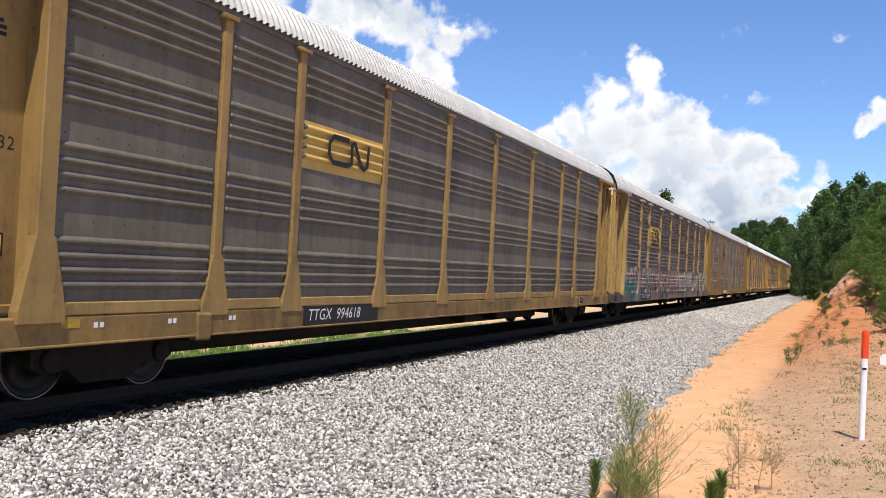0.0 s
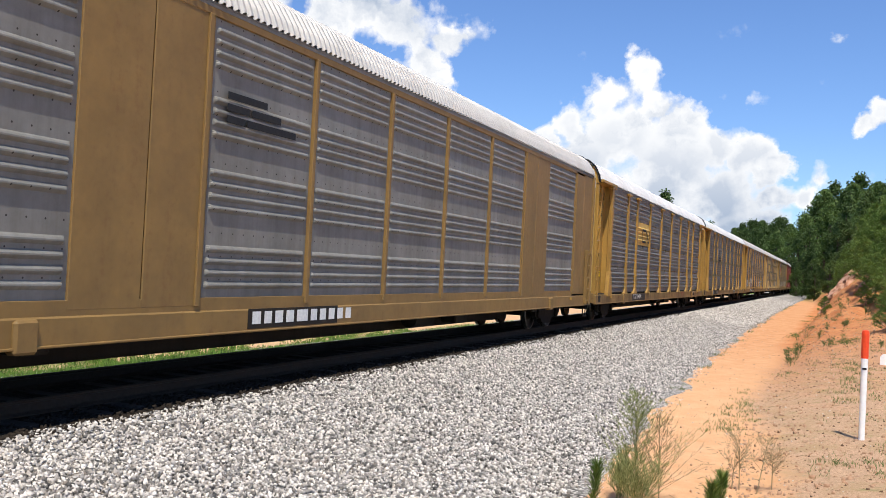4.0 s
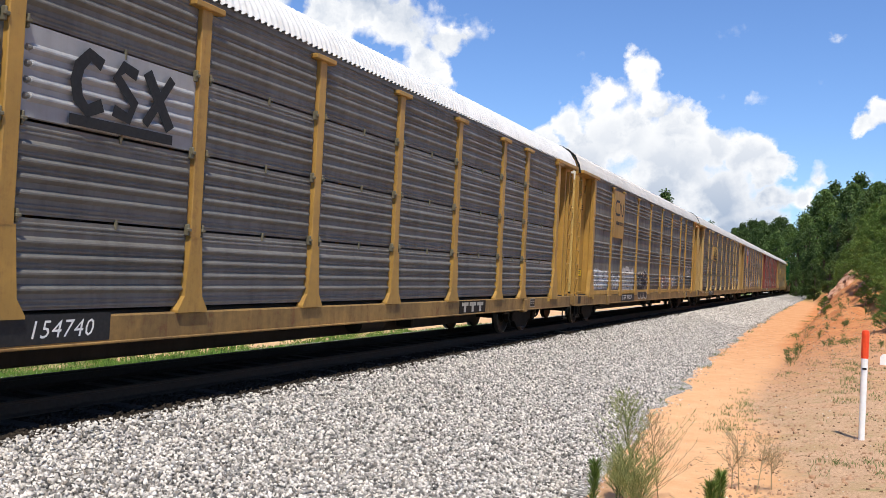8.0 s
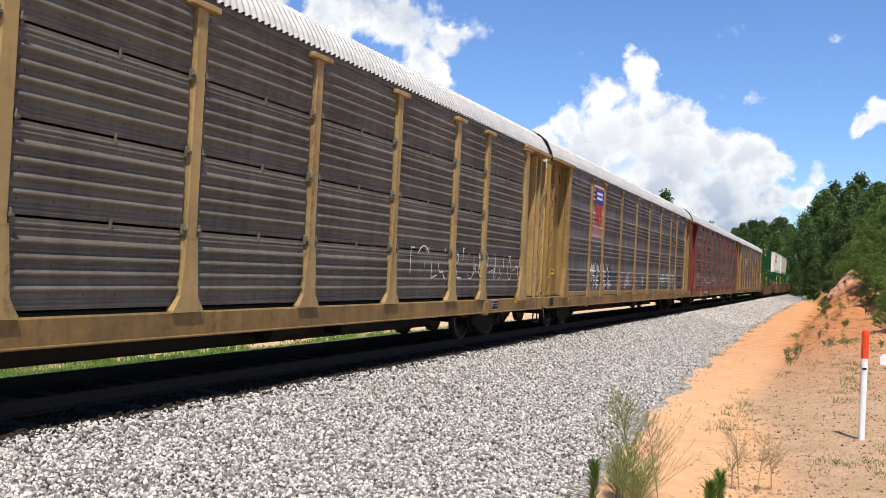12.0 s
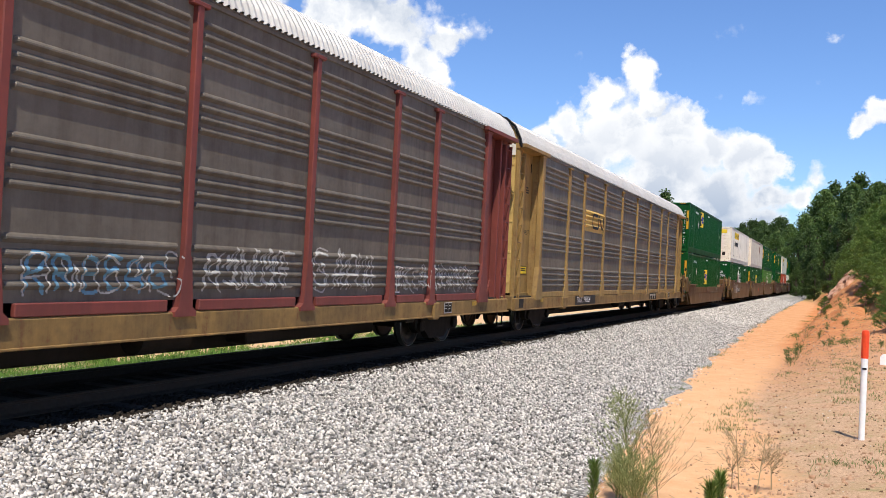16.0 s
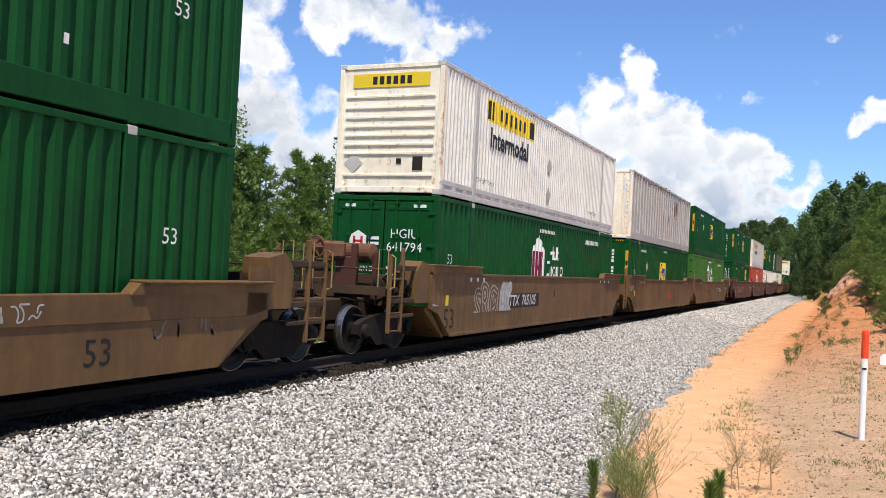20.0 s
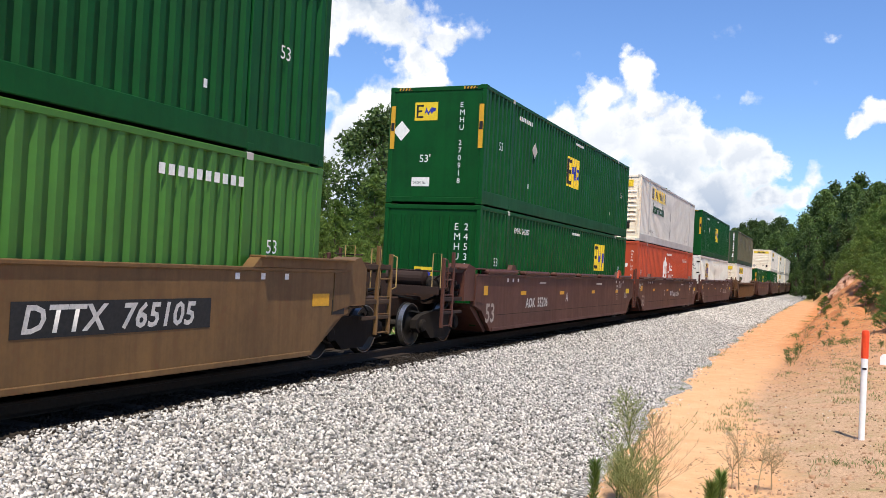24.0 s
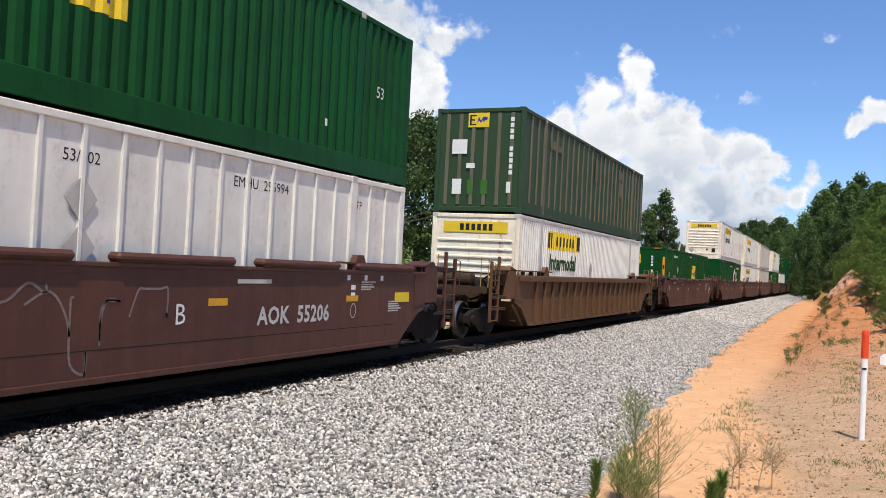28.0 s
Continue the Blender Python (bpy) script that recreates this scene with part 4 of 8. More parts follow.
                tag("foot_strip", shared(("foot_strip", e), lambda: box(1.23, 1.27, y0, y1, 1.0, 1.12, 0.01), body), None)
            tag("step", shared(("step", e), lambda: Geo().pipe([(1.46, e * 13.4, 0.68), (1.46, e * 13.4, 0.32), (1.46, e * 13.05, 0.32), (1.46, e * 13.05, 0.68)], 0.02, 6).box(1.42, 1.50, *sorted((e * 13.42, e * 13.03)), 0.30, 0.335, 0.005), UNDERFRAME), None)
            tag("jacking_pad", shared(("jacking_pad", e), lambda: box(1.42, 1.58, *sorted((e * 9.0, e * 9.3)), 0.62, 0.98, 0.03), sill), None)
            tag("reflector", shared(("reflector", e), lambda: box(1.526, 1.531, *sorted((e * 11.2, e * 11.46)), 0.87, 0.965), REFLECTOR), None, "yellow reflective strip")
    part("deck", shared("deck", lambda: box(-1.40, 1.40, -HALF, HALF, 0.86, 1.04, 0.02).box(-0.30, 0.30, -8.8, 8.8, 0.29, 0.86, 0.03).box(-1.2, 1.2, -8.9, -8.5, 0.55, 0.86, 0.03).box(-1.2, 1.2, 8.5, 8.9, 0.55, 0.86, 0.03), UNDERFRAME), None, car, "dark underframe and deck")
    part("brake_reservoir", shared("brake_reservoir", lambda: Geo().lathe([(-1.2, 0.05), (-1.15, 0.2), (-0.2, 0.2), (-0.15, 0.05)], 14, 1, (0.75, 2.5, 0.58)), UNDERFRAME), None, car)
    part("brake_pipe", shared("brake_pipe", lambda: Geo().tube((1.05, -12.8, 0.66), (1.05, 12.8, 0.66), 0.03, 6).box(0.5, 0.9, 3.6, 4.3, 0.40, 0.74, 0.03), UNDERFRAME), None, car)
    part("roof", shared("roof", roof_geo, roof), None, car, "corrugated arched metal roof")
    for e in (-1, 1):
        for d in (-1, 1):
            part("end_door", shared(("end_door", e, d), lambda: end_door_geo(e, d), MAROON if body == MAROON else YELLOW_DOOR), None, car)
        part("roof_seal", shared(("roof_seal", e), lambda: roof_seal_geo(e), BLACK_STEEL), None, car, "black rubber strip round the roof end")
        for d in (-0.7, 0.7):
            part("door_seam", shared(("door_seam", e), lambda: box(-0.02, 0.02, *sorted((e * (HALF - 0.005), e * (HALF + 0.01))), 1.2, 5.45, 0.005), UNDERFRAME), None, car, at=pose(d, 0, 0))
        part("end_arch", shared(("end_arch", e), lambda: Geo().prism([(-1.44, 4.93), (-1.40, 5.2), (-1.26, 5.47), (-1.03, 5.66), (-0.7, 5.77), (0.7, 5.77), (1.03, 5.66), (1.26, 5.47), (1.40, 5.2), (1.44, 4.93), (1.1, 4.93), (0.7, 5.5), (-0.7, 5.5), (-1.1, 4.93)], 1, *sorted((e * (HALF - 0.15), e * (HALF - 0.01)))), cap), None, car)
        part("end_sill", shared(("end_sill", e), lambda: box(-1.44, 1.44, *sorted((e * (HALF - 0.15), e * (HALF + 0.03))), 0.70, 1.06, 0.02), sill), None, car)
        truck(car, e * 10.3)
        coupler(car, e * (HALF + 0.05), e)
    RAKE.append((car, centre))
    return car


RAKE = []  # (thing, place along the train)
# ---- containers: local origin at the middle of the floor ----
CL, CW = 8.077, 1.296


def corrugated(y0, y1, z0, z1, pitch, x, depth):
    """Vertical trapezoid corrugations; returns the sheet and the outer flats as (y0, y1)."""
    n = max(1, round((y1 - y0) / pitch))
    p = (y1 - y0) / n
    line, flats = [], []
    for i in range(n):
        a = y0 + i * p
        line += [(x - depth, a), (x - depth, a + p * 0.28), (x, a + p * 0.46), (x, a + p * 0.82)]
        flats.append((a + p * 0.46, a + p * 0.82))
    line.append((x - depth, y1))
    g = Geo()
    g.sheet([[(a, b, z0) for a, b in line], [(a, b, z1) for a, b in line]])
    return g, line


def flat_side_geo():
    return box(1.235, 1.247, -CL + 0.1, CL - 0.1, 0.2, 2.80)


def flats_of(pitch):
    out = []
    for a, b in ((-CL + 0.12, -6.2), (-5.98, 5.98), (6.2, CL - 0.12)):
        out += corrugated(a, b, 0, 1, pitch, 1.286, 0.062)[1]
    return out


def painted(parent, y0, y1, z0, z1, material, pitch, name="logo_panel", label="", x=1.289):
    """Paint that follows the corrugations of a side, or one plate on a flat side (pitch 0)."""
    g = Geo()
    if pitch:
        line, cut = flats_of(pitch), []
        for (xa, a), (xb, b) in zip(line, line[1:]):
            lo, hi = max(a, y0), min(b, y1)
            if hi - lo > 1e-4:
                cut += [(xa + (xb - xa) * (t - a) / (b - a) + x - 1.286, t) for t in (lo, (lo + hi) / 2, hi)]
        g.sheet([[(a, b, z0(b) if callable(z0) else z0) for a, b in cut], [(a, b, z1(b) if callable(z1) else z1) for a, b in cut]])
    else:
        g.box(x - 0.01, x, y0, y1, z0, z1)
    return part(name, g, material, parent, label)


def front_geo(kind):
    y = -CL
    if kind == "doors":
        return box(-1.18, -0.012, y + 0.02, y + 0.06, 0.18, 2.76, 0.012)
    if kind == "flat":
        return box(-1.2, 1.2, y + 0.02, y + 0.05, 0.16, 2.78, 0.008)
    return box(-1.2, 1.2, y + 0.03, y + 0.05, 0.16, 2.78)


def front_pieces(kind, wall, fm):
    """The ribs, ledges, posts or second door leaf of the end wall."""
    y = -CL
    if kind == "ribs":
        rib = shared("wall_rib", lambda: Geo().prism([(y + 0.035, -0.08), (y - 0.004, -0.035), (y - 0.004, 0.035), (y + 0.035, 0.08)], 0, -1.12, 1.12), fm)
        for i in range(8):
            part("wall_rib", rib, None, wall, at=pose(0, 0, 0.62 + 0.225 * i if i < 7 else 0.34))
    elif kind == "ledges":
        rib = shared("wall_ledge", lambda: Geo().prism([(y + 0.035, 0.035), (y - 0.004, 0.01), (y - 0.004, -0.03), (y + 0.035, -0.03)], 0, -1.10, 1.10), fm)
        for i in range(8):
            part("wall_ledge", rib, None, wall, at=pose(0, 0, (0.42, 0.90, 1.10, 1.30, 1.50, 1.70, 1.92, 2.16)[i]))
    elif kind == "uprights":
        rib = shared("wall_rib_upright", lambda: Geo().prism([(-0.06, y + 0.032), (-0.03, y - 0.004), (0.03, y - 0.004), (0.06, y + 0.032)], 2, 0.2, 2.62), fm)
        for i in range(9):
            part("wall_rib", rib, None, wall, at=pose(-1.04 + 0.26 * i, 0, 0))
    elif kind == "posts":
        rib = shared("end_post", lambda: box(-0.055, 0.055, y, y + 0.035, 0.2, 2.74, 0.012), OLIVE_POST if fm == OLIVE else fm)
        for i in range(6):
            part("end_post", rib, None, wall, at=pose(-0.95 + 0.38 * i, 0, 0))
    elif kind == "doors":
        part("door_leaf", shared("door_leaf", lambda: box(0.012, 1.18, y + 0.02, y + 0.06, 0.18, 2.76, 0.012), fm), None, wall)
        rib = shared("door_rib", lambda: box(-0.5, 0.5, y + 0.006, y + 0.03, -0.04, 0.04, 0.01), fm)
        if fm != WHITE:
            for x in (-0.595, 0.595):
                for z in (0.3, 1.42, 2.6):
                    part("door_rib", rib, None, wall, at=pose(x, 0, z))


def mark_front(parent, x, z, words, size, material, y=-CL + 0.012):
    """Lettering on the end that faces the camera."""
    return part("marking", lettering(words, size, material), None, parent, at=pose(x, y, z, 0, 0, -90))


def front_plate(parent, x0, x1, z0, z1, material, y=-CL, name="label_plate", label=""):
    return part(name, box(x0, x1, y, y + 0.008, z0, z1), material, parent, label)


def square_logo_front(parent, x, z, w, h, y=-CL):
    """The yellow company square drawn as plain blocks."""
    p = front_plate(parent, x, x + w, z, z + h, LABEL_YELLOW, y, "logo_panel", "yellow square with dark and blue blocks")
    part("block", box(x + w * 0.08, x + w * 0.38, y - 0.003, y + 0.002, z + h * 0.14, z + h * 0.24).box(x + w * 0.08, x + w * 0.16, y - 0.003, y + 0.002, z + h * 0.24, z + h * 0.86).box(x + w * 0.16, x + w * 0.38, y - 0.003, y + 0.002, z + h * 0.76, z + h * 0.86).box(x + w * 0.16, x + w * 0.32, y - 0.003, y + 0.002, z + h * 0.46, z + h * 0.56), BLACK_MARK, p)
    part("block", Geo().prism([(x + w * 0.42, z + h * 0.3), (x + w * 0.5, z + h * 0.72), (x + w * 0.6, z + h * 0.45), (x + w * 0.72, z + h * 0.72), (x + w * 0.92, z + h * 0.66), (x + w * 0.9, z + h * 0.5), (x + w * 0.78, z + h * 0.46), (x + w * 0.76, z + h * 0.3), (x + w * 0.68, z + h * 0.5), (x + w * 0.6, z + h * 0.28), (x + w * 0.52, z + h * 0.48)], 1, y - 0.003, y + 0.002), BLUE_MARK, p)


def square_logo_side(parent, y, z, w, h, pitch, back=None):
    p = painted(parent, y, y + w, z, z + h, back or LABEL_YELLOW, pitch, "logo_panel", "yellow square with dark and blue blocks")
    for a, b, c, d, m in ((0.06, 0.14, 0.08, 0.92, BLACK_MARK), (0.14, 0.36, 0.08, 0.2, BLACK_MARK), (0.14, 0.32, 0.44, 0.56, BLACK_MARK), (0.14, 0.36, 0.8, 0.92, BLACK_MARK), (0.41, 0.48, 0.28, 0.74, BLUE_MARK), (0.48, 0.53, 0.46, 0.7, BLUE_MARK), (0.53, 0.58, 0.34, 0.56, BLUE_MARK), (0.58, 0.63, 0.46, 0.7, BLUE_MARK), (0.63, 0.70, 0.28, 0.74, BLUE_MARK), (0.76, 0.82, 0.14, 0.68, BLUE_MARK), (0.82, 0.94, 0.58, 0.68, BLUE_MARK), (0.82, 0.94, 0.32, 0.42, BLUE_MARK), (0.9, 0.95, 0.4, 0.6, BLUE_MARK)):
        painted(p, y + w * a, y + w * b, z + h * c, z + h * d, m, pitch, "block", x=1.2915)


def slotted_rail():
    """A bottom rail with a row of shallow recesses between two flanges."""
    g = box(1.22, CW - 0.022, -CL + 0.1, CL - 0.1, 0.02, 0.34).box(1.22, CW, -CL + 0.1, CL - 0.1, 0.02, 0.13, 0.008).box(1.22, CW - 0.004, -CL + 0.1, CL - 0.1, 0.23, 0.34, 0.008)
    n = 26
    for i in range(n + 1):
        y = -CL + 0.2 + (2 * CL - 0.4) * i / n
        g.box(CW - 0.03, CW - 0.006, y - 0.09, y + 0.09, 0.12, 0.24)
    return g


def container(name, label, centre, level, body, style="corrugated", pitch=0.285, front="flat", rail=None, front_material=None, post=None):
    """A 53-foot container with rails, posts, castings, ribbed walls and an end wall or doors."""
    z0 = (0.35, 3.265)[level]
    rail, fm, post = rail or body, front_material or body, post or body
    c = thing(name, label, "shipping container", "containers on the train")
    for s in (0, 180):
        m = pose(0, 0, 0, 0, 0, s)
        if style == "posted":
            w = part("side_wall", shared("flat_side_wall", flat_side_geo, body), None, c, at=m)
            n = round((2 * CL - 0.3) / pitch)
            for i in range(n + 1):
                part("wall_post", shared("wall_post", lambda: box(1.24, 1.288, -0.03, 0.03, 0.22, 2.80, 0.006), post), None, w, at=pose(0, -CL + 0.15 + (2 * CL - 0.3) * i / n, 0))
        else:
            for a, b in ((-CL + 0.12, -6.2), (-5.98, 5.98), (6.2, CL - 0.12)):
                part("side_wall", shared(("side_wall", a, pitch), lambda: corrugated(a, b, 0.33, 2.80, pitch, 1.286, 0.062)[0], body), None, c, at=m)
        part("bottom_rail", shared(("bottom_rail", pitch == 0.20), lambda: slotted_rail() if pitch == 0.20 else box(1.22, CW, -CL + 0.1, CL - 0.1, 0.02, 0.34, 0.012), rail), None, c, at=m)
        part("top_rail", shared("top_rail", lambda: box(1.22, CW, -CL + 0.1, CL - 0.1, 2.79, 2.885, 0.012), rail), None, c, at=m)
        for y in (-6.09, 6.09):
            part("lift_post", shared("lift_post", lambda: box(1.235, CW + 0.002, -0.11, 0.11, 0.02, 2.89, 0.012), rail if style == "corrugated" else post), None, c, at=m @ pose(0, y, 0))
            for z in (0.0, 2.776):
                part("casting", shared("lift_casting", lambda: box(1.20, CW + 0.006, -0.085, 0.085, 0, 0.12, 0.012), GREY_WHITE if z else rail), None, c, at=m @ pose(0, y, z))
    for sx in (-1, 1):
        for sy in (-1, 1):
            part("corner_post", shared(("corner_post", sx, sy), lambda: box(*sorted((sx * 1.18, sx * CW)), *sorted((sy * (CL - 0.16), sy * CL)), 0.1, 2.8, 0.015), fm if sy < 0 else body), None, c)
            for z in (0.0, 2.776):
                part("casting", shared(("casting", sx, sy), lambda: box(*sorted((sx * 1.12, sx * (CW + 0.003))), *sorted((sy * (CL - 0.178), sy * (CL + 0.003))), 0, 0.12, 0.014), rail), None, c, at=pose(0, 0, z))
    part("floor", shared("container_floor", lambda: box(-1.22, 1.22, -CL + 0.1, CL - 0.1, 0.06, 0.18), UNDERFRAME), None, c)
    part("roof", shared("container_roof", lambda: box(-1.24, 1.24, -CL + 0.05, CL - 0.05, 2.83, 2.87), body), None, c)
    w = part("end_wall", shared(("end_wall", front), lambda: front_geo(front), fm), None, c)
    front_pieces(front, w, fm)
    part("end_header", shared("end_header", lambda: box(-1.2, 1.2, -CL + 0.005, -CL + 0.1, 2.77, 2.88, 0.012), fm), None, c)
    part("end_sill", shared("end_sill_bar", lambda: box(-1.2, 1.2, -CL + 0.005, -CL + 0.1, 0.03, 0.16, 0.012), fm), None, c)
    part("rear_wall", shared("rear_wall", lambda: box(-1.2, 1.2, CL - 0.06, CL - 0.03, 0.1, 2.82), body), None, c)
    if front == "doors":
        for x in (-0.85, -0.32, 0.32, 0.85):
            rod = part("lock_rod", shared("lock_rod", lambda: Geo().tube((0, -CL - 0.012, 0.12), (0, -CL - 0.012, 2.82), 0.019, 8), GREY_WHITE if fm != GREEN else GREEN), None, w, at=pose(x, 0, 0))
            for z in (0.16, 1.0, 2.0, 2.72):
                part("bracket", shared("rod_bracket", lambda: box(-0.05, 0.05, -CL - 0.03, -CL + 0.03, -0.04, 0.04, 0.008), fm), None, rod, at=pose(0, 0, z))
        for s in (-1, 1):
            for z in (0.35, 1.05, 1.8, 2.5):
                part("hinge", shared("hinge", lambda: box(-0.1, 0.1, -CL - 0.012, -CL + 0.02, -0.035, 0.035, 0.008), UNDERFRAME if fm != GREEN else GREEN), None, w, at=pose(s * 1.16, 0, z))
    RAKE.append((c, centre, z0))
    return c


# ---- well cars ----
def well_side_geo():
    g = Geo().prism([(-8.75, 1.56), (8.75, 1.56), (8.75, 0.86), (8.30, 0.74), (7.65, 0.23), (-7.65, 0.23), (-8.30, 0.74), (-8.75, 0.86)], 0, 1.41, 1.52)
    g.box(1.36, 1.555, -8.7, 8.7, 1.545, 1.60, 0.01)
    g.box(1.40, 1.545, -7.6, 7.6, 0.22, 0.30, 0.01)
    return g


def ledge_geo(s, z):
    """The raised flared ledge over one end of a well's side."""
    g = Geo().prism([(s * 8.75, z), (s * 8.75, z + 0.14), (s * 6.1, z + 0.14), (s * 5.95, z)], 0, 1.37, 1.565)
    return g.box(1.36, 1.655, *sorted((s * 8.7, s * 6.1)), z + 0.135, z + 0.172, 0.012)


def low_side_geo():
    """A lower side with a folded panel at its middle."""
    g = Geo().prism([(-8.75, 1.22), (8.75, 1.22), (8.75, 0.86), (8.30, 0.74), (7.65, 0.23), (-7.65, 0.23), (-8.30, 0.74), (-8.75, 0.86)], 0, 1.41, 1.515)
    g.box(1.38, 1.535, -8.7, 8.7, 0.90, 1.24, 0.012)
    g.prism([(-1.18, 1.235), (1.32, 1.235), (1.02, 0.95), (-0.86, 0.95)], 0, 1.52, 1.56)
    return g


def ribbed_side_geo():
    g = well_side_geo()
    for i in range(19):
        y = -7.2 + 0.8 * i
        g.box(1.52, 1.60, y - 0.03, y + 0.03, 0.30, 1.50, 0.008)
    g.box(1.52, 1.62, -8.6, 8.6, 1.44, 1.58, 0.01)
    return g


def brake_wheel_geo():
    """A dished hand wheel with a bent rim."""
    c = (-0.45, -10.1, 2.0)
    g = Geo().pipe([(c[0] + 0.22 * math.cos(6.28319 * i / 20), c[1] + 0.02, c[2] + 0.22 * math.sin(6.28319 * i / 20)) for i in range(21)], 0.024, 6)
    g.lathe([(-10.0, 0.2), (-10.06, 0.17), (-10.12, 0.09), (-10.16, 0.05)], 14, 1, (c[0], 0, c[2]))
    for i in range(6):
        a = 6.28319 * i / 6
        g.tube((c[0], c[1] - 0.02, c[2]), (c[0] + 0.21 * math.cos(a), c[1], c[2] + 0.21 * math.sin(a)), 0.03, 5, 0.02)
    return g


def mesh_screen_geo(y, s):
    """A diamond mesh of thin bars between an end's posts."""
    g, n = Geo(), 7
    w, h = 0.52, 0.66
    for k in range(-n + 1, n):
        for lean in (-1, 1):
            a, b = max(0.0, k / n), min(1.0, k / n + 1)
            p, q = ((a, a - k / n), (b, b - k / n))
            if lean < 0:
                p, q = (1 - p[0], p[1]), (1 - q[0], q[1])
            g.tube((s * 1.22, y(0.52 + w * p[0]), 0.92 + h * p[1]), (s * 1.22, y(0.52 + w * q[0]), 0.92 + h * q[1]), 0.011, 4)
    return g


def valve_geo(y):
    r = random.Random(4)
    g = Geo()
    for i in range(9):
        a, b, c = r.uniform(0.95, 1.35), y(r.uniform(0.66, 0.98)), r.uniform(0.95, 1.45)
        if i % 2:
            g.box(a - 0.07, a + 0.07, b - 0.06, b + 0.06, c - 0.08, c + 0.08, 0.025)
        else:
            g.tube((a - 0.1, b, c), (a + 0.1, b + 0.03, c + 0.05), 0.055, 8)
    return g


def end_frame(parent, e, body):
    """Draft sill, walkway and climbing stanchions at a coupled end."""
    y = lambda a: e * (8.75 + a)
    grime = TAN_GRIME if body in (TAN_WELL, YELLOW_WELL) else BROWN_GRIME
    part("draft_sill", shared(("draft_sill", e), lambda: box(-0.32, 0.32, *sorted((y(-0.2), y(2.45))), 0.58, 1.02, 0.03), grime), None, parent)
    part("bolster_arm", shared(("bolster_arm", e), lambda: Geo().prism([(-1.45, 1.5), (1.45, 1.5), (1.45, 1.05), (0.5, 0.85), (-0.5, 0.85), (-1.45, 1.05)], 1, *sorted((y(0.0), y(0.35)))), grime), None, parent)
    part("walkway", shared(("walkway", e), lambda: box(-1.25, 1.25, *sorted((y(1.05), y(1.55))), 1.22, 1.26, 0.01), BLACK_STEEL), None, parent, "open steel grating walkway")
    part("side_box", shared(("side_box", e), lambda: Geo().prism([(y(0.0), 0.98), (y(0.62), 0.98), (y(0.62), 1.62), (y(0.40), 1.82), (y(0.0), 1.74)], 0, 1.02, 1.50), body), None, parent)
    for s in (-1, 1):
        for a in (1.12, 1.62):
            p = part("stanchion", shared(("stanchion", e, s, a), lambda: box(*sorted((s * 1.40, s * 1.47)), *sorted((y(a), y(a + 0.07))), 0.42, 2.05 if a < 1.2 else 1.92, 0.01), body), None, parent)
        part("grab_iron", shared(("grab_iron", e, s), lambda: Geo().pipe([(s * 1.46, y(1.68), 1.9), (s * 1.55, y(1.68), 1.86), (s * 1.55, y(1.68), 1.3), (s * 1.46, y(1.68), 1.26)], 0.013, 6), YELLOW_PALE if body == TAN_WELL else body), None, parent)
        rung = shared(("tread", e, s), lambda: Geo().tube((s * 1.44, y(1.14), 0), (s * 1.44, y(1.66), 0), 0.014, 6), body)
        for z in (0.46, 0.80, 1.12, 1.45):
            part("rung", rung, None, parent, at=pose(0, 0, z))
    part("handrail", shared(("handrail", e), lambda: Geo().pipe([(-1.42, y(1.4), 1.62), (1.42, y(1.4), 1.62)], 0.018, 6).pipe([(-1.42, y(1.4), 1.9), (-0.7, y(1.4), 1.9)], 0.015, 6), grime), None, parent)
    for sx in (-1, 1):
        for z, h in ((1.665, 0.05), (1.03, 0.045), (0.74, 0.035)):
            part("side_rail", shared(("side_rail", e, sx, z), lambda: box(*sorted((sx * 1.40, sx * 1.46)), *sorted((y(0.02 if z > 1.5 else 0.6), y(1.66))), z - h, z + h, 0.012), grime), None, parent)
        screen = part("mesh_screen", shared(("mesh_screen", e, sx), lambda: mesh_screen_geo(y, sx), UNDERFRAME), None, parent, "dark diamond-mesh walkway screen")
        part("screen_frame", shared(("screen_frame", e, sx), lambda: Geo().pipe([(sx * 1.22, y(0.52), 0.92), (sx * 1.22, y(0.52), 1.58), (sx * 1.22, y(1.04), 1.58), (sx * 1.22, y(1.04), 0.92), (sx * 1.22, y(0.52), 0.92)], 0.018, 5), body), None, screen)
        part("end_plate", shared(("end_plate", e, sx), lambda: Geo().prism([(y(-0.52), 0.90), (y(0.0), 0.98), (y(0.0), 1.50), (y(-0.06), 1.60), (y(-0.52), 1.60)], 0, *sorted((sx * 1.515, sx * 1.535))), body), None, parent)
        if body != TAN_WELL:
            part("top_tray", shared(("top_tray", e, sx), lambda: box(*sorted((sx * 1.30, sx * 1.50)), *sorted((y(-3.2), y(1.0))), 1.70, 1.735, 0.008), body), None, parent, "long narrow tray above the well's end")
            for d in (-2.9, -2.2, -1.5, -0.8, -0.1):
                part("bracket", shared(("tray_bracket", e, sx, d), lambda: box(*sorted((sx * 1.36, sx * 1.46)), *sorted((y(d), y(d + 0.05))), 1.59, 1.70), body), None, parent)
    if e < 0:
        part("air_reservoir", shared(("air_reservoir", body.name), lambda: Geo().lathe([(-0.35, 0.06), (-0.3, 0.19), (0.62, 0.19), (0.67, 0.06)], 18, 0, (0, y(0.85), 1.44 if body != TAN_WELL else 1.93)), RUSTY if body == TAN_WELL else grime), None, parent, "rusty air reservoir lying across")
        part("control_valve", shared("control_valve", lambda: valve_geo(y), UNDERFRAME), None, parent, "cluster of dirty brake valves")
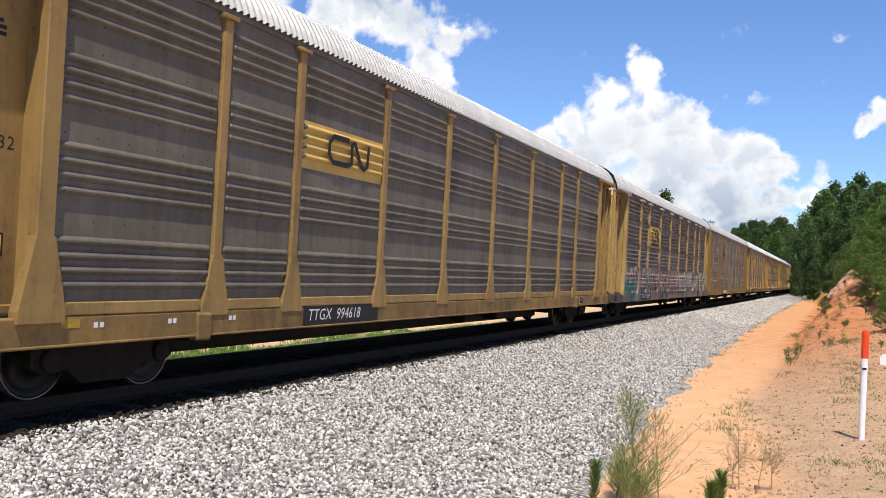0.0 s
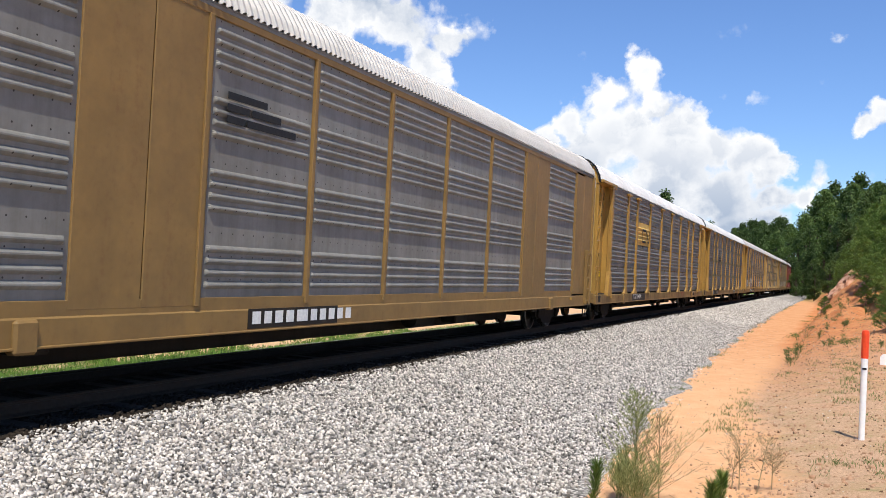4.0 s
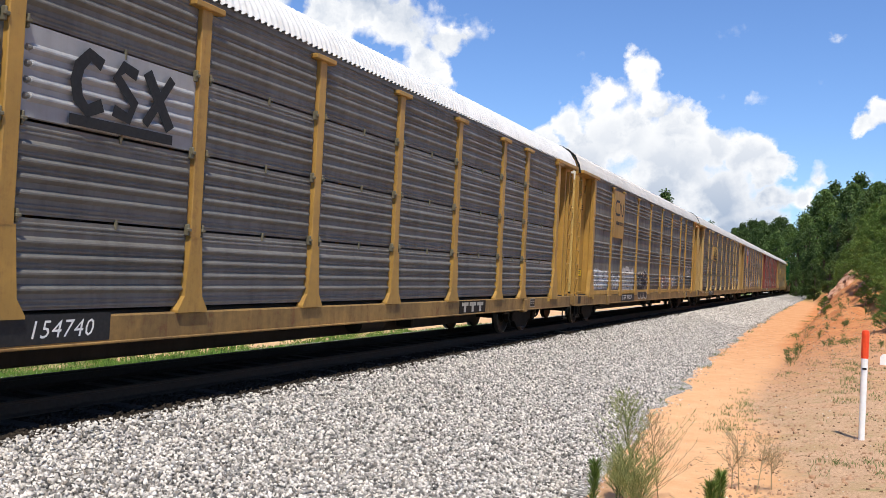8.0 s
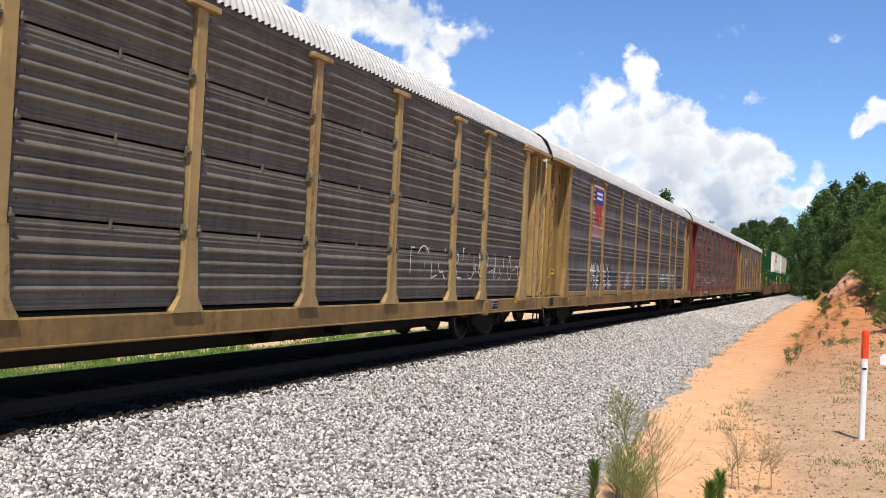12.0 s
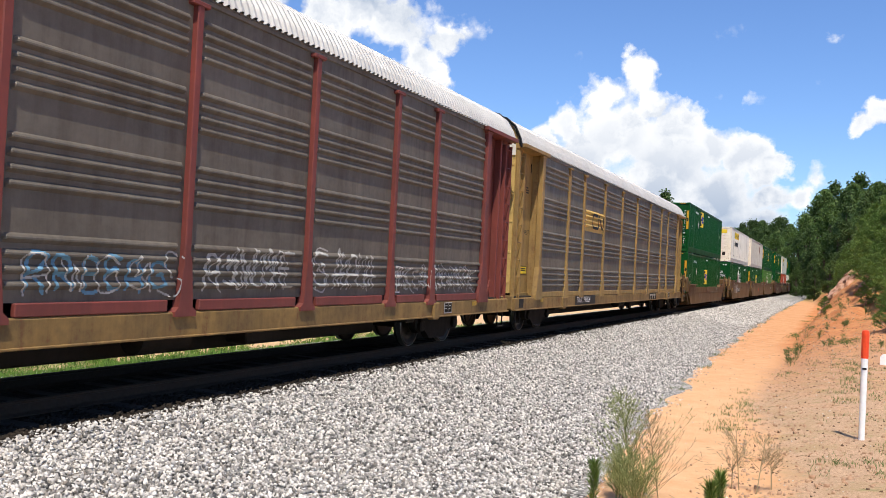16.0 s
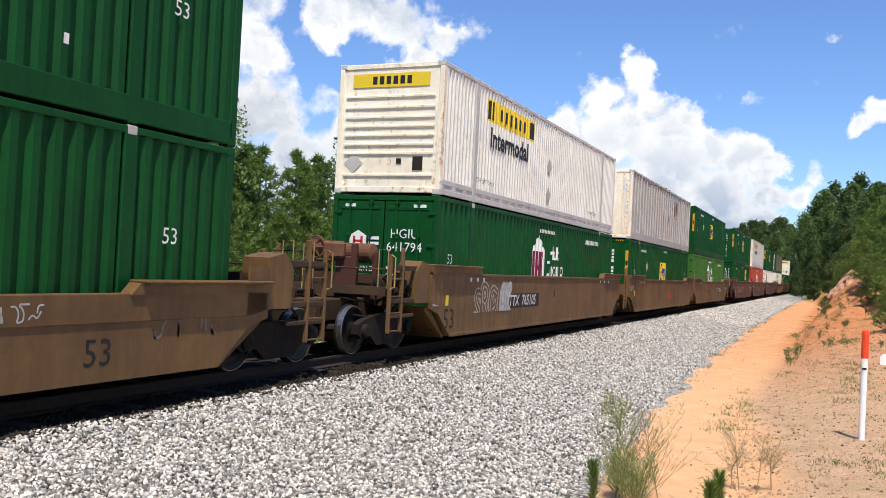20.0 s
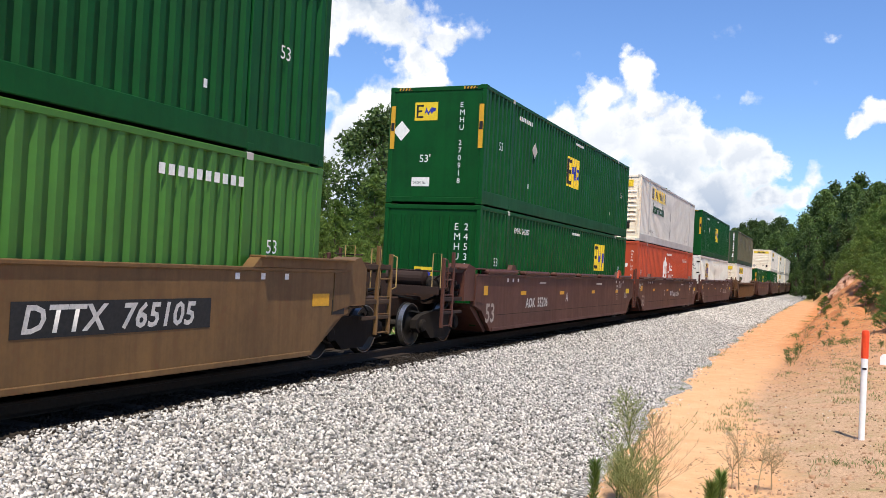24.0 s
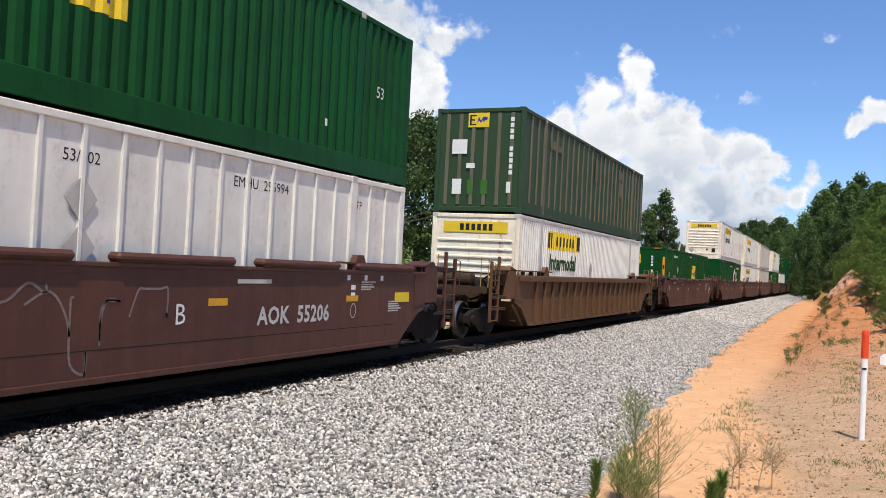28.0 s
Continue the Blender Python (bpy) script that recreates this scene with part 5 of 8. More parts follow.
        if body == TAN_WELL:
            stand = part("brake_stand", shared("brake_stand", lambda: box(-0.15, 0.25, y(1.05), y(0.75), 1.0, 1.85, 0.03).box(0.3, 0.42, y(1.2), y(1.1), 0.9, 2.1, 0.01).box(0.62, 0.72, y(0.9), y(0.8), 0.9, 1.95, 0.01), BROWN_WELL), None, parent, "rusty hand brake stand")
            part("brake_wheel", shared("brake_wheel", brake_wheel_geo, RUSTY), None, stand, "rusty hand brake wheel with a dished face")
            part("chain_box", shared("chain_box", lambda: box(-0.45, 0.1, y(1.2), y(1.0), 1.78, 2.14, 0.06), RUSTY), None, stand)
    part("end_brace", shared(("end_brace", e), lambda: Geo().pipe([(-1.4, y(1.2), 1.2), (-0.4, y(0.4), 0.9)], 0.03, 6).pipe([(1.4, y(1.2), 1.2), (0.4, y(0.4), 0.9)], 0.03, 6).pipe([(1.43, y(1.15), 1.75), (0.7, y(0.9), 1.3)], 0.025, 6), grime), None, parent)
    part("grab_bar", shared(("grab_bar", e), lambda: Geo().pipe([(1.1, y(1.5), 1.26), (1.1, y(1.5), 2.0), (1.3, y(1.5), 2.0), (1.3, y(1.5), 1.26)], 0.012, 5), YELLOW_PALE), None, parent, "pale thin grab bar")
    part("grab_bar", shared(("far_grab_bar", e), lambda: Geo().pipe([(-1.1, y(1.5), 1.26), (-1.1, y(1.5), 2.1), (-0.85, y(1.5), 2.1), (-0.85, y(1.5), 1.26)], 0.012, 5), YELLOW_PALE), None, parent, "pale thin grab bar")
    part("platform_edge", shared(("platform_edge", e), lambda: box(-1.3, 1.3, *sorted((y(1.02), y(1.06))), 1.12, 1.28).box(-1.3, 1.3, *sorted((y(1.54), y(1.58))), 1.12, 1.28), grime), None, parent)
    part("brake_hose", shared(("brake_hose", e), lambda: Geo().pipe([(1.2, y(0.7), 1.2), (1.3, y(1.1), 0.85), (1.0, y(1.6), 0.7), (0.6, y(2.1), 0.78)], 0.02, 6).pipe([(0.9, y(0.6), 1.1), (0.8, y(1.2), 0.95), (0.5, y(1.9), 1.05)], 0.016, 6), BLACK_STEEL), None, parent)
    part("brake_cylinder", shared(("brake_cylinder", e), lambda: Geo().lathe([(y(0.45), 0.13), (y(0.5), 0.16), (y(0.95), 0.16), (y(1.0), 0.08)], 14, 1, (0.85, 0, 1.35)), UNDERFRAME), None, parent)
    truck(parent, e * 9.75)
    coupler(parent, e * 11.2, e)


def joint(parent, e, body, with_truck):
    """The articulated joint between two units, with its climbing irons."""
    y = lambda a: e * (8.75 + a)
    part("joint_arm", shared(("joint_arm", e), lambda: Geo().prism([(-1.4, y(0)), (1.4, y(0)), (0.4, y(0.85)), (-0.4, y(0.85))], 2, 0.92, 1.38), body), None, parent)
    for s in (-1, 1) if e < 0 else ():
        st = part("stanchion", shared(("joint_stanchion", e, s), lambda: box(*sorted((s * 1.40, s * 1.46)), *sorted((y(0.22), y(0.28))), 0.40, 2.05, 0.01).box(*sorted((s * 1.40, s * 1.46)), *sorted((y(0.62), y(0.68))), 0.40, 2.0, 0.01), body), None, parent)
        for z in (0.45, 0.8, 1.15):
            part("rung", shared(("joint_rung", e, s), lambda: Geo().tube((s * 1.43, y(0.24), 0), (s * 1.43, y(0.66), 0), 0.014, 6), body), None, st, at=pose(0, 0, z))
    if with_truck:
        truck(parent, e * 9.68)


def well_car(name, label, centre, body, ends=("couple", "couple"), kind="smooth", raised=False):
    w = thing(name, label, "rail car", "well cars of the train")
    side = shared(("side_wall", kind), ribbed_side_geo if kind == "ribbed" else low_side_geo if kind == "low" else well_side_geo, body)
    for s in (0, 180):
        m = pose(0, 0, 0, 0, 0, s)
        part("side_wall", side, None, w, at=m)
        for e in (-1, 1) if raised else ():
            part("ledge", shared(("ledge", e, kind), lambda: ledge_geo(e, 1.225 if kind == "low" else 1.60), body), None, w, at=m)
        for y in (() if raised else (-8.1, 8.1)):
            part("guide", shared("guide", lambda: Geo().prism([(-0.28, 1.58), (0.28, 1.58), (0.1, 1.86), (-0.1, 1.86)], 0, 1.38, 1.5), body), None, w, at=m @ pose(0, y * 0.75, 0))
        if not raised and kind == "smooth":
            for y in (-7.0, -4.2, -1.4, 1.4, 4.2, 7.0):
                part("rail_pad", shared("rail_pad", lambda: box(1.37, 1.59, -1.1, 1.1, 1.60, 1.72, 0.045), body), None, w, at=m @ pose(0, y, 0))
    part("floor", shared("well_floor", lambda: box(-1.41, 1.41, -7.7, 7.7, 0.24, 0.335, 0.01), UNDERFRAME), None, w)
    for e, kind_of_end in zip((-1, 1), ends):
        part("bulkhead", shared(("bulkhead", e), lambda: Geo().prism([(e * 7.7, 0.25), (e * 8.6, 0.9), (e * 8.75, 0.9), (e * 8.75, 0.8), (e * 7.8, 0.2)], 0, -1.41, 1.41), body), None, w)
        if kind_of_end == "couple":
            end_frame(w, e, body)
        else:
            joint(w, e, body, e > 0)
    RAKE.append((w, centre))
    return w


# ---- the train, from its near end ----
PINK, TEAL, INK = (0.27, 0.195, 0.175), (0.03, 0.17, 0.13), (0.03, 0.027, 0.03)
CHALK, GREY_BLUE, BRICK, DULL = (0.55, 0.55, 0.54), (0.30, 0.34, 0.36), (0.30, 0.13, 0.10), (0.15, 0.15, 0.14)


def big_mural(car):
    """Outlined pink and white lettering over the whole lower side."""
    over = spray(car, -11.9, 13.6, 1.85, 0.9, 1.3, (PINK, DULL, PINK, (0.06, 0.055, 0.05), TEAL, (0.22, 0.17, 0.155), (0.07, 0.06, 0.055), PINK), 0.8, 0.0)
    return (paint("sprayed_panel", (0.16, 0.145, 0.13), (0.06, 0.048, 0.038), 0.6, 0.55, 0.05, 0.8, over=over),
            paint("sprayed_sill", (0.07, 0.06, 0.05), (0.04, 0.03, 0.025), 0.6, 0.55, over=over),
            paint("sprayed_post", (0.42, 0.28, 0.09), (0.14, 0.09, 0.05), 0.6, 0.6, over=over))


def chalky(name, body, *spans):
    """Faded white throw-ups between the posts of the lower side."""

    def make(car):
        def over(n, c):
            for k, (y0, y1, top, colours) in enumerate(spans):
                c = spray(car, y0, y1, top, 0.5, 2.6, colours, 0.8, 0.035, 3.0 + k, 1.2)(n, c)
            return c
        return paint(name, body, (0.06, 0.05, 0.04), 0.8, 0.55, 0.05, 0.8, over=over), None, None

    return make


rack = [
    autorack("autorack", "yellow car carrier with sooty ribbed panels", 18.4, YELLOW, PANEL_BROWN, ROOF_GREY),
    autorack("autorack", "yellow car carrier with dark ribbed panels under pink graffiti", 46.35, YELLOW_PALE, PANEL_DARK, ROOF_GREY, "rows", True, ROOF_GREY, big_mural),
    autorack("autorack", "ochre-plated car carrier with clean silver panels", 74.15, OCHRE, PANEL_SILVER, ROOF_GREY, "wide"),
    autorack("autorack", "yellow car carrier with light grey panels and white roof", 102.3, YELLOW_BRIGHT, PANEL_LIGHT, ROOF_WHITE, "rows"),
    autorack("autorack", "yellow car carrier with grey panels and clipped posts", 130.3, YELLOW_BRIGHT, PANEL_GREY, ROOF_WHITE, "rows", True),
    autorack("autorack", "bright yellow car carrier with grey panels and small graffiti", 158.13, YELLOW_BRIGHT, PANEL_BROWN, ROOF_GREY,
             low=chalky("chalked_panel", (0.168, 0.158, 0.135), (-11.3, -9.1, 1.85, (CHALK, CHALK, GREY_BLUE)), (-8.8, -7.1, 1.8, (CHALK, GREY_BLUE, DULL)), (1.6, 6.0, 1.8, (BRICK, CHALK, BRICK, DULL)))),
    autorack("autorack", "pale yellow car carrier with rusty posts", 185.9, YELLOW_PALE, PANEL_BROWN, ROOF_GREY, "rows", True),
    autorack("autorack", "yellow car carrier with brown ribbed panels", 213.57, YELLOW, PANEL_DARK, ROOF_GREY,
             low=chalky("hazed_panel", (0.165, 0.15, 0.135), (-8.8, -5.6, 2.1, (CHALK, CHALK, INK)), (-4.5, 1.0, 1.8, (BRICK, DULL, CHALK, DULL)), (4.0, 8.5, 1.9, (CHALK, GREY_BLUE, (0.1, 0.17, 0.16))))),
    autorack("autorack", "maroon car carrier with dark panels and white scrawls", 241.55, MAROON, PANEL_DARK, ROOF_GREY, slim=True, sill=YELLOW_SILL),
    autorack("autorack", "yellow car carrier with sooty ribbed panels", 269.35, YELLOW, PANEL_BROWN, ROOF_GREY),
]

UNITS = [  # place, paint, near end, far end, kind, upper load, lower load
    (294.57, TAN_WELL, "couple", "couple", "low", "square_ribs", "square"),
    (317.7, TAN_WELL, "couple", "joint", "smooth", "white", "green_doors"),
    (337.1, TAN_WELL, "joint", "joint", "smooth", "dull", "square"),
    (355.42, TAN_WELL, "joint", "couple", "smooth", "square", "light_green"),
    (378.7, BROWN_WELL, "couple", "joint", "smooth", "square", "square_uprights"),
    (397.4, BROWN_WELL, "joint", "joint", "smooth", "grey", "red"),
    (417.0, BROWN_WELL, "joint", "couple", "smooth", "square", "white_doors"),
    (440.1, YELLOW_WELL, "couple", "couple", "ribbed", "olive", "white"),
    (462.9, BROWN_WELL, "couple", "couple", "smooth", None, "square"),
    (486.3, BROWN_WELL, "couple", "joint", "smooth", "white", "light_mark"),
    (505.7, BROWN_WELL, "joint", "joint", "smooth", "white", "white"),
    (525.0, BROWN_WELL, "joint", "couple", "smooth", "dull", "dull"),
    (548.2, BROWN_WELL, "couple", "joint", "smooth", "white", "square"),
    (567.5, BROWN_WELL, "joint", "joint", "smooth", "square", "white"),
    (586.8, BROWN_WELL, "joint", "couple", "smooth", "square", "square"),
    (609.9, BROWN_WELL, "couple", "couple", "smooth", "white", "square"),
]


def load(what, s, level):
    """One container of a named sort."""
    if what in ("square", "square_ribs", "square_uprights"):
        c = container("container", "dark green corrugated container with a yellow square", s, level, GREEN, front="ribs" if what == "square_ribs" else "uprights" if what == "square_uprights" else "flat")
    elif what == "white":
        c = container("container", "white corrugated container with a yellow banner", s, level, WHITE, pitch=0.20, front="ledges", front_material=WHITE_RUSTY, rail=WHITE_SOOT)
    elif what == "grey":
        c = container("container", "grey-white corrugated container with black warning words", s, level, WHITE_SOOT, pitch=0.30, front="ledges", front_material=WHITE_RUSTY)
    elif what == "dull":
        c = container("container", "dull white container with flat posted sides", s, level, GREY_WHITE, "posted", 0.60, "posts", front_material=WHITE_RUSTY)
    elif what == "green_doors":
        c = container("container", "dark green corrugated container, closed doors facing out", s, level, GREEN, front="doors")
    elif what == "light_green":
        c = container("container", "light green corrugated container with white markings", s, level, GREEN_LIGHT, front="doors")
    elif what == "light_mark":
        c = container("container", "dark green corrugated container with white markings", s, level, GREEN, front="flat")
    elif what == "red":
        c = container("container", "orange-red corrugated container with white markings", s, level, RED, pitch=0.33)
    elif what == "white_doors":
        c = container("container", "white container with flat posted sides and closed doors", s, level, WHITE, "posted", 0.62, "doors", front_material=WHITE)
    else:
        c = container("container", "olive green container with faded upright posts", s, level, OLIVE, "posted", 0.62, "posts", post=OLIVE_POST)
    return c


CARGO, WELLS = {}, {}
for s, body, a, b, kind, up, low in UNITS:
    colour = {TAN_WELL: "tan", BROWN_WELL: "dark brown", YELLOW_WELL: "rusty yellow"}[body]
    WELLS[s] = well_car("well_car", colour + " steel well car carrying containers", s, body, (a, b), kind, body == TAN_WELL)
    for level, what in ((0, low), (1, up)):
        if what:
            CARGO[s, level] = load(what, s, level)


# ---- markings on the car carriers ----
def ring_stroke(car, y0, y1, z0, z1, material, x=1.525, w=0.09):
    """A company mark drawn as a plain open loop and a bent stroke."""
    g = Geo()
    m = y0 + (y1 - y0) * 0.48
    q = lambda a, b: [(a, b)]
    loop = [(m, z1), (y0 + 0.12, z1), (y0, z1 - 0.12), (y0, z0 + 0.12), (y0 + 0.12, z0), (m, z0)]
    bent = [(m, z0), (m + 0.1, z0 + 0.05), (m + 0.1, z1 - 0.06), (m + 0.18, z1), (y1 - 0.24, z0 + 0.04), (y1 - 0.14, z0), (y1 - 0.03, z0 + 0.06), (y1, z1)]
    ribbon(g, loop, w, x)
    ribbon(g, bent, w, x)
    return part("company_mark", g, material, car, "black company mark in one bent stroke")


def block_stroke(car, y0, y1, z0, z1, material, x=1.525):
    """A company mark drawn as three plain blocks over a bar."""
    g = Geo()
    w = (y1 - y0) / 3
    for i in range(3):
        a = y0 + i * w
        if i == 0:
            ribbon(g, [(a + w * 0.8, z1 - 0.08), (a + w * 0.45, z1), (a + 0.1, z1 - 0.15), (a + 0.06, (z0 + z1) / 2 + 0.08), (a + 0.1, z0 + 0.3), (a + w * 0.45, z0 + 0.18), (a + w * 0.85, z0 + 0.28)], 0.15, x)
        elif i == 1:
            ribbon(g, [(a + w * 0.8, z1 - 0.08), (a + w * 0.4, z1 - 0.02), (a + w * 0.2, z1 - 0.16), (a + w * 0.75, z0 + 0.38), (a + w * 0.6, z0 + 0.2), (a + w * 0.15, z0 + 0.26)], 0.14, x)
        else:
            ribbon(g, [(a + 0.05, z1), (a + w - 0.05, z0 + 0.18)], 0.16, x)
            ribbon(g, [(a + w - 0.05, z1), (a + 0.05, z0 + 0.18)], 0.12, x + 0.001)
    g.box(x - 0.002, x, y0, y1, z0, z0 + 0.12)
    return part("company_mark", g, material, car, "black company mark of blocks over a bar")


def patch(car, y0, y1, z0, z1, material, tall):
    """A painted patch that follows the ridges of its panel."""
    ridges = [r for r in (TALL if tall else ROWS) if z0 + 0.05 < r < z1 - 0.05]
    return part("logo_panel", ribbed(y1 - y0 + 0.2, z0, z1, ridges, x=1.4745 if tall else 1.489, depth=0.048 if tall else 0.04), material, car, "company panel in paint on the ribbed side", pose(0, (y0 + y1) / 2, 0))


ROWS = [a + b for a in ROW_Z[:4] for b in ROW_RIDGES]
LOGO_YELLOW = paint("logo_yellow", (0.60, 0.40, 0.10), (0.3, 0.2, 0.08), 0.4, 0.55)
DULL_FIGURE = plain("dulled_white_marking", (0.34, 0.31, 0.26), 0.7)
FADED_RED = plain("faded_red_marking", (0.22, 0.055, 0.03), 0.7)
LOGO_GREY = paint("logo_grey", (0.30, 0.30, 0.305), (0.16, 0.15, 0.14), 0.5, 0.55)
LOGO_PINK = paint("logo_faded_pink", (0.50, 0.30, 0.22), (0.3, 0.16, 0.1), 0.4, 0.6)


def sill_number(car, y0, y1, words, size=0.25, back=True):
    if back:
        plate(car, y0, y1, 0.69, 0.995, BLACK_MARK, 1.526, "number_patch", "black patch with white numbers")
    return part("car_number", lettering(words, size * 1.08, WHITE_MARK, 1.04, 0.22), None, car, "white stencilled car number", pose(1.532, y0 + 0.12, 0.78))


def end_labels(car, stencil=None):
    """Small plates and stencils of the two end bays."""
    for y in (-12.55, 12.05):
        p = plate(car, y, y + 0.55, 1.62, 1.86, BLACK_MARK, 1.232, "label_plate", "yellow warning label with a black rim")
        part("label_face", box(1.236, 1.239, y + 0.025, y + 0.525, 1.645, 1.835), LABEL_YELLOW, p)
        bars(p, y + 0.08, 1.77, [(0.2, 0.15), (0.38,)], 0.03, BLACK_MARK, 1.2395)
    p = part("stencil_box", Geo().box(1.231, 1.234, 11.98, 12.0, 3.75, 4.2).box(1.231, 1.234, 12.43, 12.45, 3.75, 4.2).box(1.231, 1.234, 12.0, 12.43, 4.18, 4.2).box(1.231, 1.234, 12.0, 12.43, 3.75, 3.77), BLACK_MARK, car)
    bars(p, 12.04, 4.1, [(0.1, 0.12, 0.08), (0.14, 0.16), (0.1, 0.1, 0.1), (0.2, 0.1)], 0.045, BLACK_MARK, 1.231)
    bars(car, 12.06, 3.3, [(0.12,), (0.28,), (0.08, 0.16), (0.08, 0.16), (0.08, 0.16)], 0.05, BLACK_MARK, 1.231)
    bars(car, -12.3, 4.0, [(0.16,), (0.2,), (0.2,)], 0.04, BLACK_MARK, 1.231)
    bars(car, 12.02, 2.2, [(0.14, 0.2, 0.1)], 0.045, BLACK_MARK, 1.231)
    if stencil:
        part("stencil", lettering(stencil, 0.2, BLACK_MARK, 1.1), None, car, "black stencilled number", pose(1.232, -12.35, 2.72))
    q = plate(car, 9.62, 10.02, 0.74, 0.97, GREY_WHITE, 1.526, "stencil_panel", "dark twin stencil panel in a thin pale frame")
    for y in (9.635, 9.828):
        part("panel_face", box(1.5302, 1.533, y, y + 0.177, 0.757, 0.953), TRUCK_DIRT, q)
        bars(q, y + 0.03, 0.89, [(0.1,), (0.07,)], 0.016, GREY_WHITE, 1.5334, 0.06)
    plate(car, -13.3, -12.95, 0.74, 0.98, UNDERFRAME, 1.526, "rust_plate")
    part("lock_bar", shared("lock_bar", lambda: box(1.23, 1.25, -11.99, -11.965, 4.45, 4.72, 0.006), BLACK_STEEL), None, car, "black door latch")
    for e in (-1, 1):
        for x in (-0.66, 0.66):
            part("door_rod", shared(("door_rod", e), lambda: Geo().tube((0, e * (HALF + 0.025), 1.1), (0, e * (HALF + 0.025), 4.9), 0.02, 6), UNDERFRAME), None, car, at=pose(x, 0, 0))
        for z in (1.4, 2.2, 3.0, 3.8, 4.5):
            part("door_hinge", shared(("door_hinge", e, car is rack[8]), lambda: box(1.25, 1.34, *sorted((e * (HALF - 0.01), e * (HALF + 0.01))), -0.035, 0.035, 0.01), YELLOW_DOOR if car is not rack[8] else MAROON), None, car, at=pose(0, 0, z))
    part("end_marks", lettering("TTGX", 0.19, BLACK_MARK), None, car, at=pose(0.35, -HALF - 0.002, 4.75, 0, 0, -90))


for i, car in enumerate(rack):
    if i != 2:
        end_labels(car, {0: "9132", 4: "R-4854", 9: "98071"}.get(i))
YL = BLACK_MARK
patch(rack[0], -6.88, -4.38, 3.16, 3.9, LOGO_YELLOW, True)
ring_stroke(rack[0], -6.25, -4.95, 3.34, 3.76, YL, 1.535)
sill_number(rack[0], -6.75, -4.3, "TTGX  994618", 0.24)
patch(rack[1], -6.86, -4.42, 3.05, 4.0, LOGO_YELLOW, False)
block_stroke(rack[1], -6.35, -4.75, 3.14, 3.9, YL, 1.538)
sill_number(rack[1], -8.25, -6.0, "TTGX  159248", 0.25)
patch(rack[3], -6.86, -4.42, 3.05, 4.0, LOGO_YELLOW, False)
ring_stroke(rack[3], -6.1, -4.5, 3.2, 3.7, YL, 1.538)
sill_number(rack[3], -7.55, -4.85, "TTGX  940843")
for y, w in ((5.24, 0.32), (5.6, 0.3), (5.95, 0.22)):
    part("marking", Geo().prism([(y, 0.72), (y + w * 0.4, 0.72), (y + w * 0.5, 0.93), (y + w, 0.93), (y + w, 0.98), (y - w * 0.1, 0.98), (y - w * 0.1, 0.93), (y + w * 0.1, 0.93)], 0, 1.526, 1.529), FADED_RED, rack[3])
patch(rack[4], -6.86, -4.42, 3.05, 4.0, LOGO_GREY, False)
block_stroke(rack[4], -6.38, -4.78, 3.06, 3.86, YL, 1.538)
plate(rack[4], -8.9, -5.62, 0.715, 1.03, BLACK_MARK, 1.526, "number_patch", "black patch with white numbers")
part("car_number", lettering("TTGX", 0.25, WHITE_MARK, 1.0, 0.22), None, rack[4], at=pose(1.532, -8.8, 0.78))
part("car_number", lettering("154740", 0.27, WHITE_MARK, 1.1, 0.22), None, rack[4], at=pose(1.532, -6.75, 0.78))
part("side_plate", box(1.53, 1.545, -8.83, -7.17, 3.13, 4.88), YELLOW_BRIGHT, rack[5], "plain yellow company panel")
ring_stroke(rack[5], -8.6, -7.3, 4.0, 4.5, YL, 1.548)
bars(rack[5], -8.5, 3.62, [(0.12, 0.12, 0.12, 0.05, 0.12, 0.12, 0.05, 0.12, 0.12)], 0.13, YL, 1.548)
sill_number(rack[5], -6.87, -4.44, "TTGX  987209")
patch(rack[6], -6.86, -4.42, 3.05, 4.0, LOGO_YELLOW, False)
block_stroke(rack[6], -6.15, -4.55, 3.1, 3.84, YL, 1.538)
sill_number(rack[6], -8.05, -5.43, "TTGX  981984")
patch(rack[7], -8.7, -7.28, 3.0, 4.8, LOGO_PINK, True)
shield = part("shield", Geo().prism([(-8.5, 4.65), (-7.45, 4.65), (-7.4, 4.4), (-7.45, 4.15), (-8.5, 4.15), (-8.55, 4.4)], 0, 1.53, 1.534), BLUE_MARK, rack[7], "blue and red striped shield")
bars(shield, -8.35, 4.46, [(0.75,), (0.75,)], 0.09, WHITE_MARK, 1.535, 0.16)
for i in range(5):
    part("stripe", box(1.53, 1.533, -8.42 + i * 0.2, -8.31 + i * 0.2, 3.4 + 0.06 * abs(i - 2), 4.13), RED_MARK, shield)
for k, y in ((9, 4.7), (4, 4.65)):
    p = plate(rack[k], y, y + 1.6, 0.69, 0.985, TRUCK_DIRT, 1.526, "logo_patch", "dark patch with three pale company figures")
    for a in (0.14, 0.6, 1.06):
        part("figure", box(1.5305, 1.533, y + a, y + a + 0.38, 0.87, 0.95).box(1.5305, 1.533, y + a + 0.13, y + a + 0.25, 0.73, 0.87), DULL_FIGURE, p)
patch(rack[9], -6.88, -4.38, 3.15, 3.86, LOGO_YELLOW, True)
ring_stroke(rack[9], -6.05, -4.55, 3.3, 3.74, YL, 1.535)
sill_number(rack[9], -7.78, -5.2, "TTGX  993524")
bars(rack[2], -6.1, 3.85, [(0.9,), (0.5, 0.7), (0.4, 1.2)], 0.1, BLACK_MARK, 1.523, 0.16)
plate(rack[2], -5.4, -2.95, 0.715, 1.0, UNDERFRAME, 1.526, "number_patch")
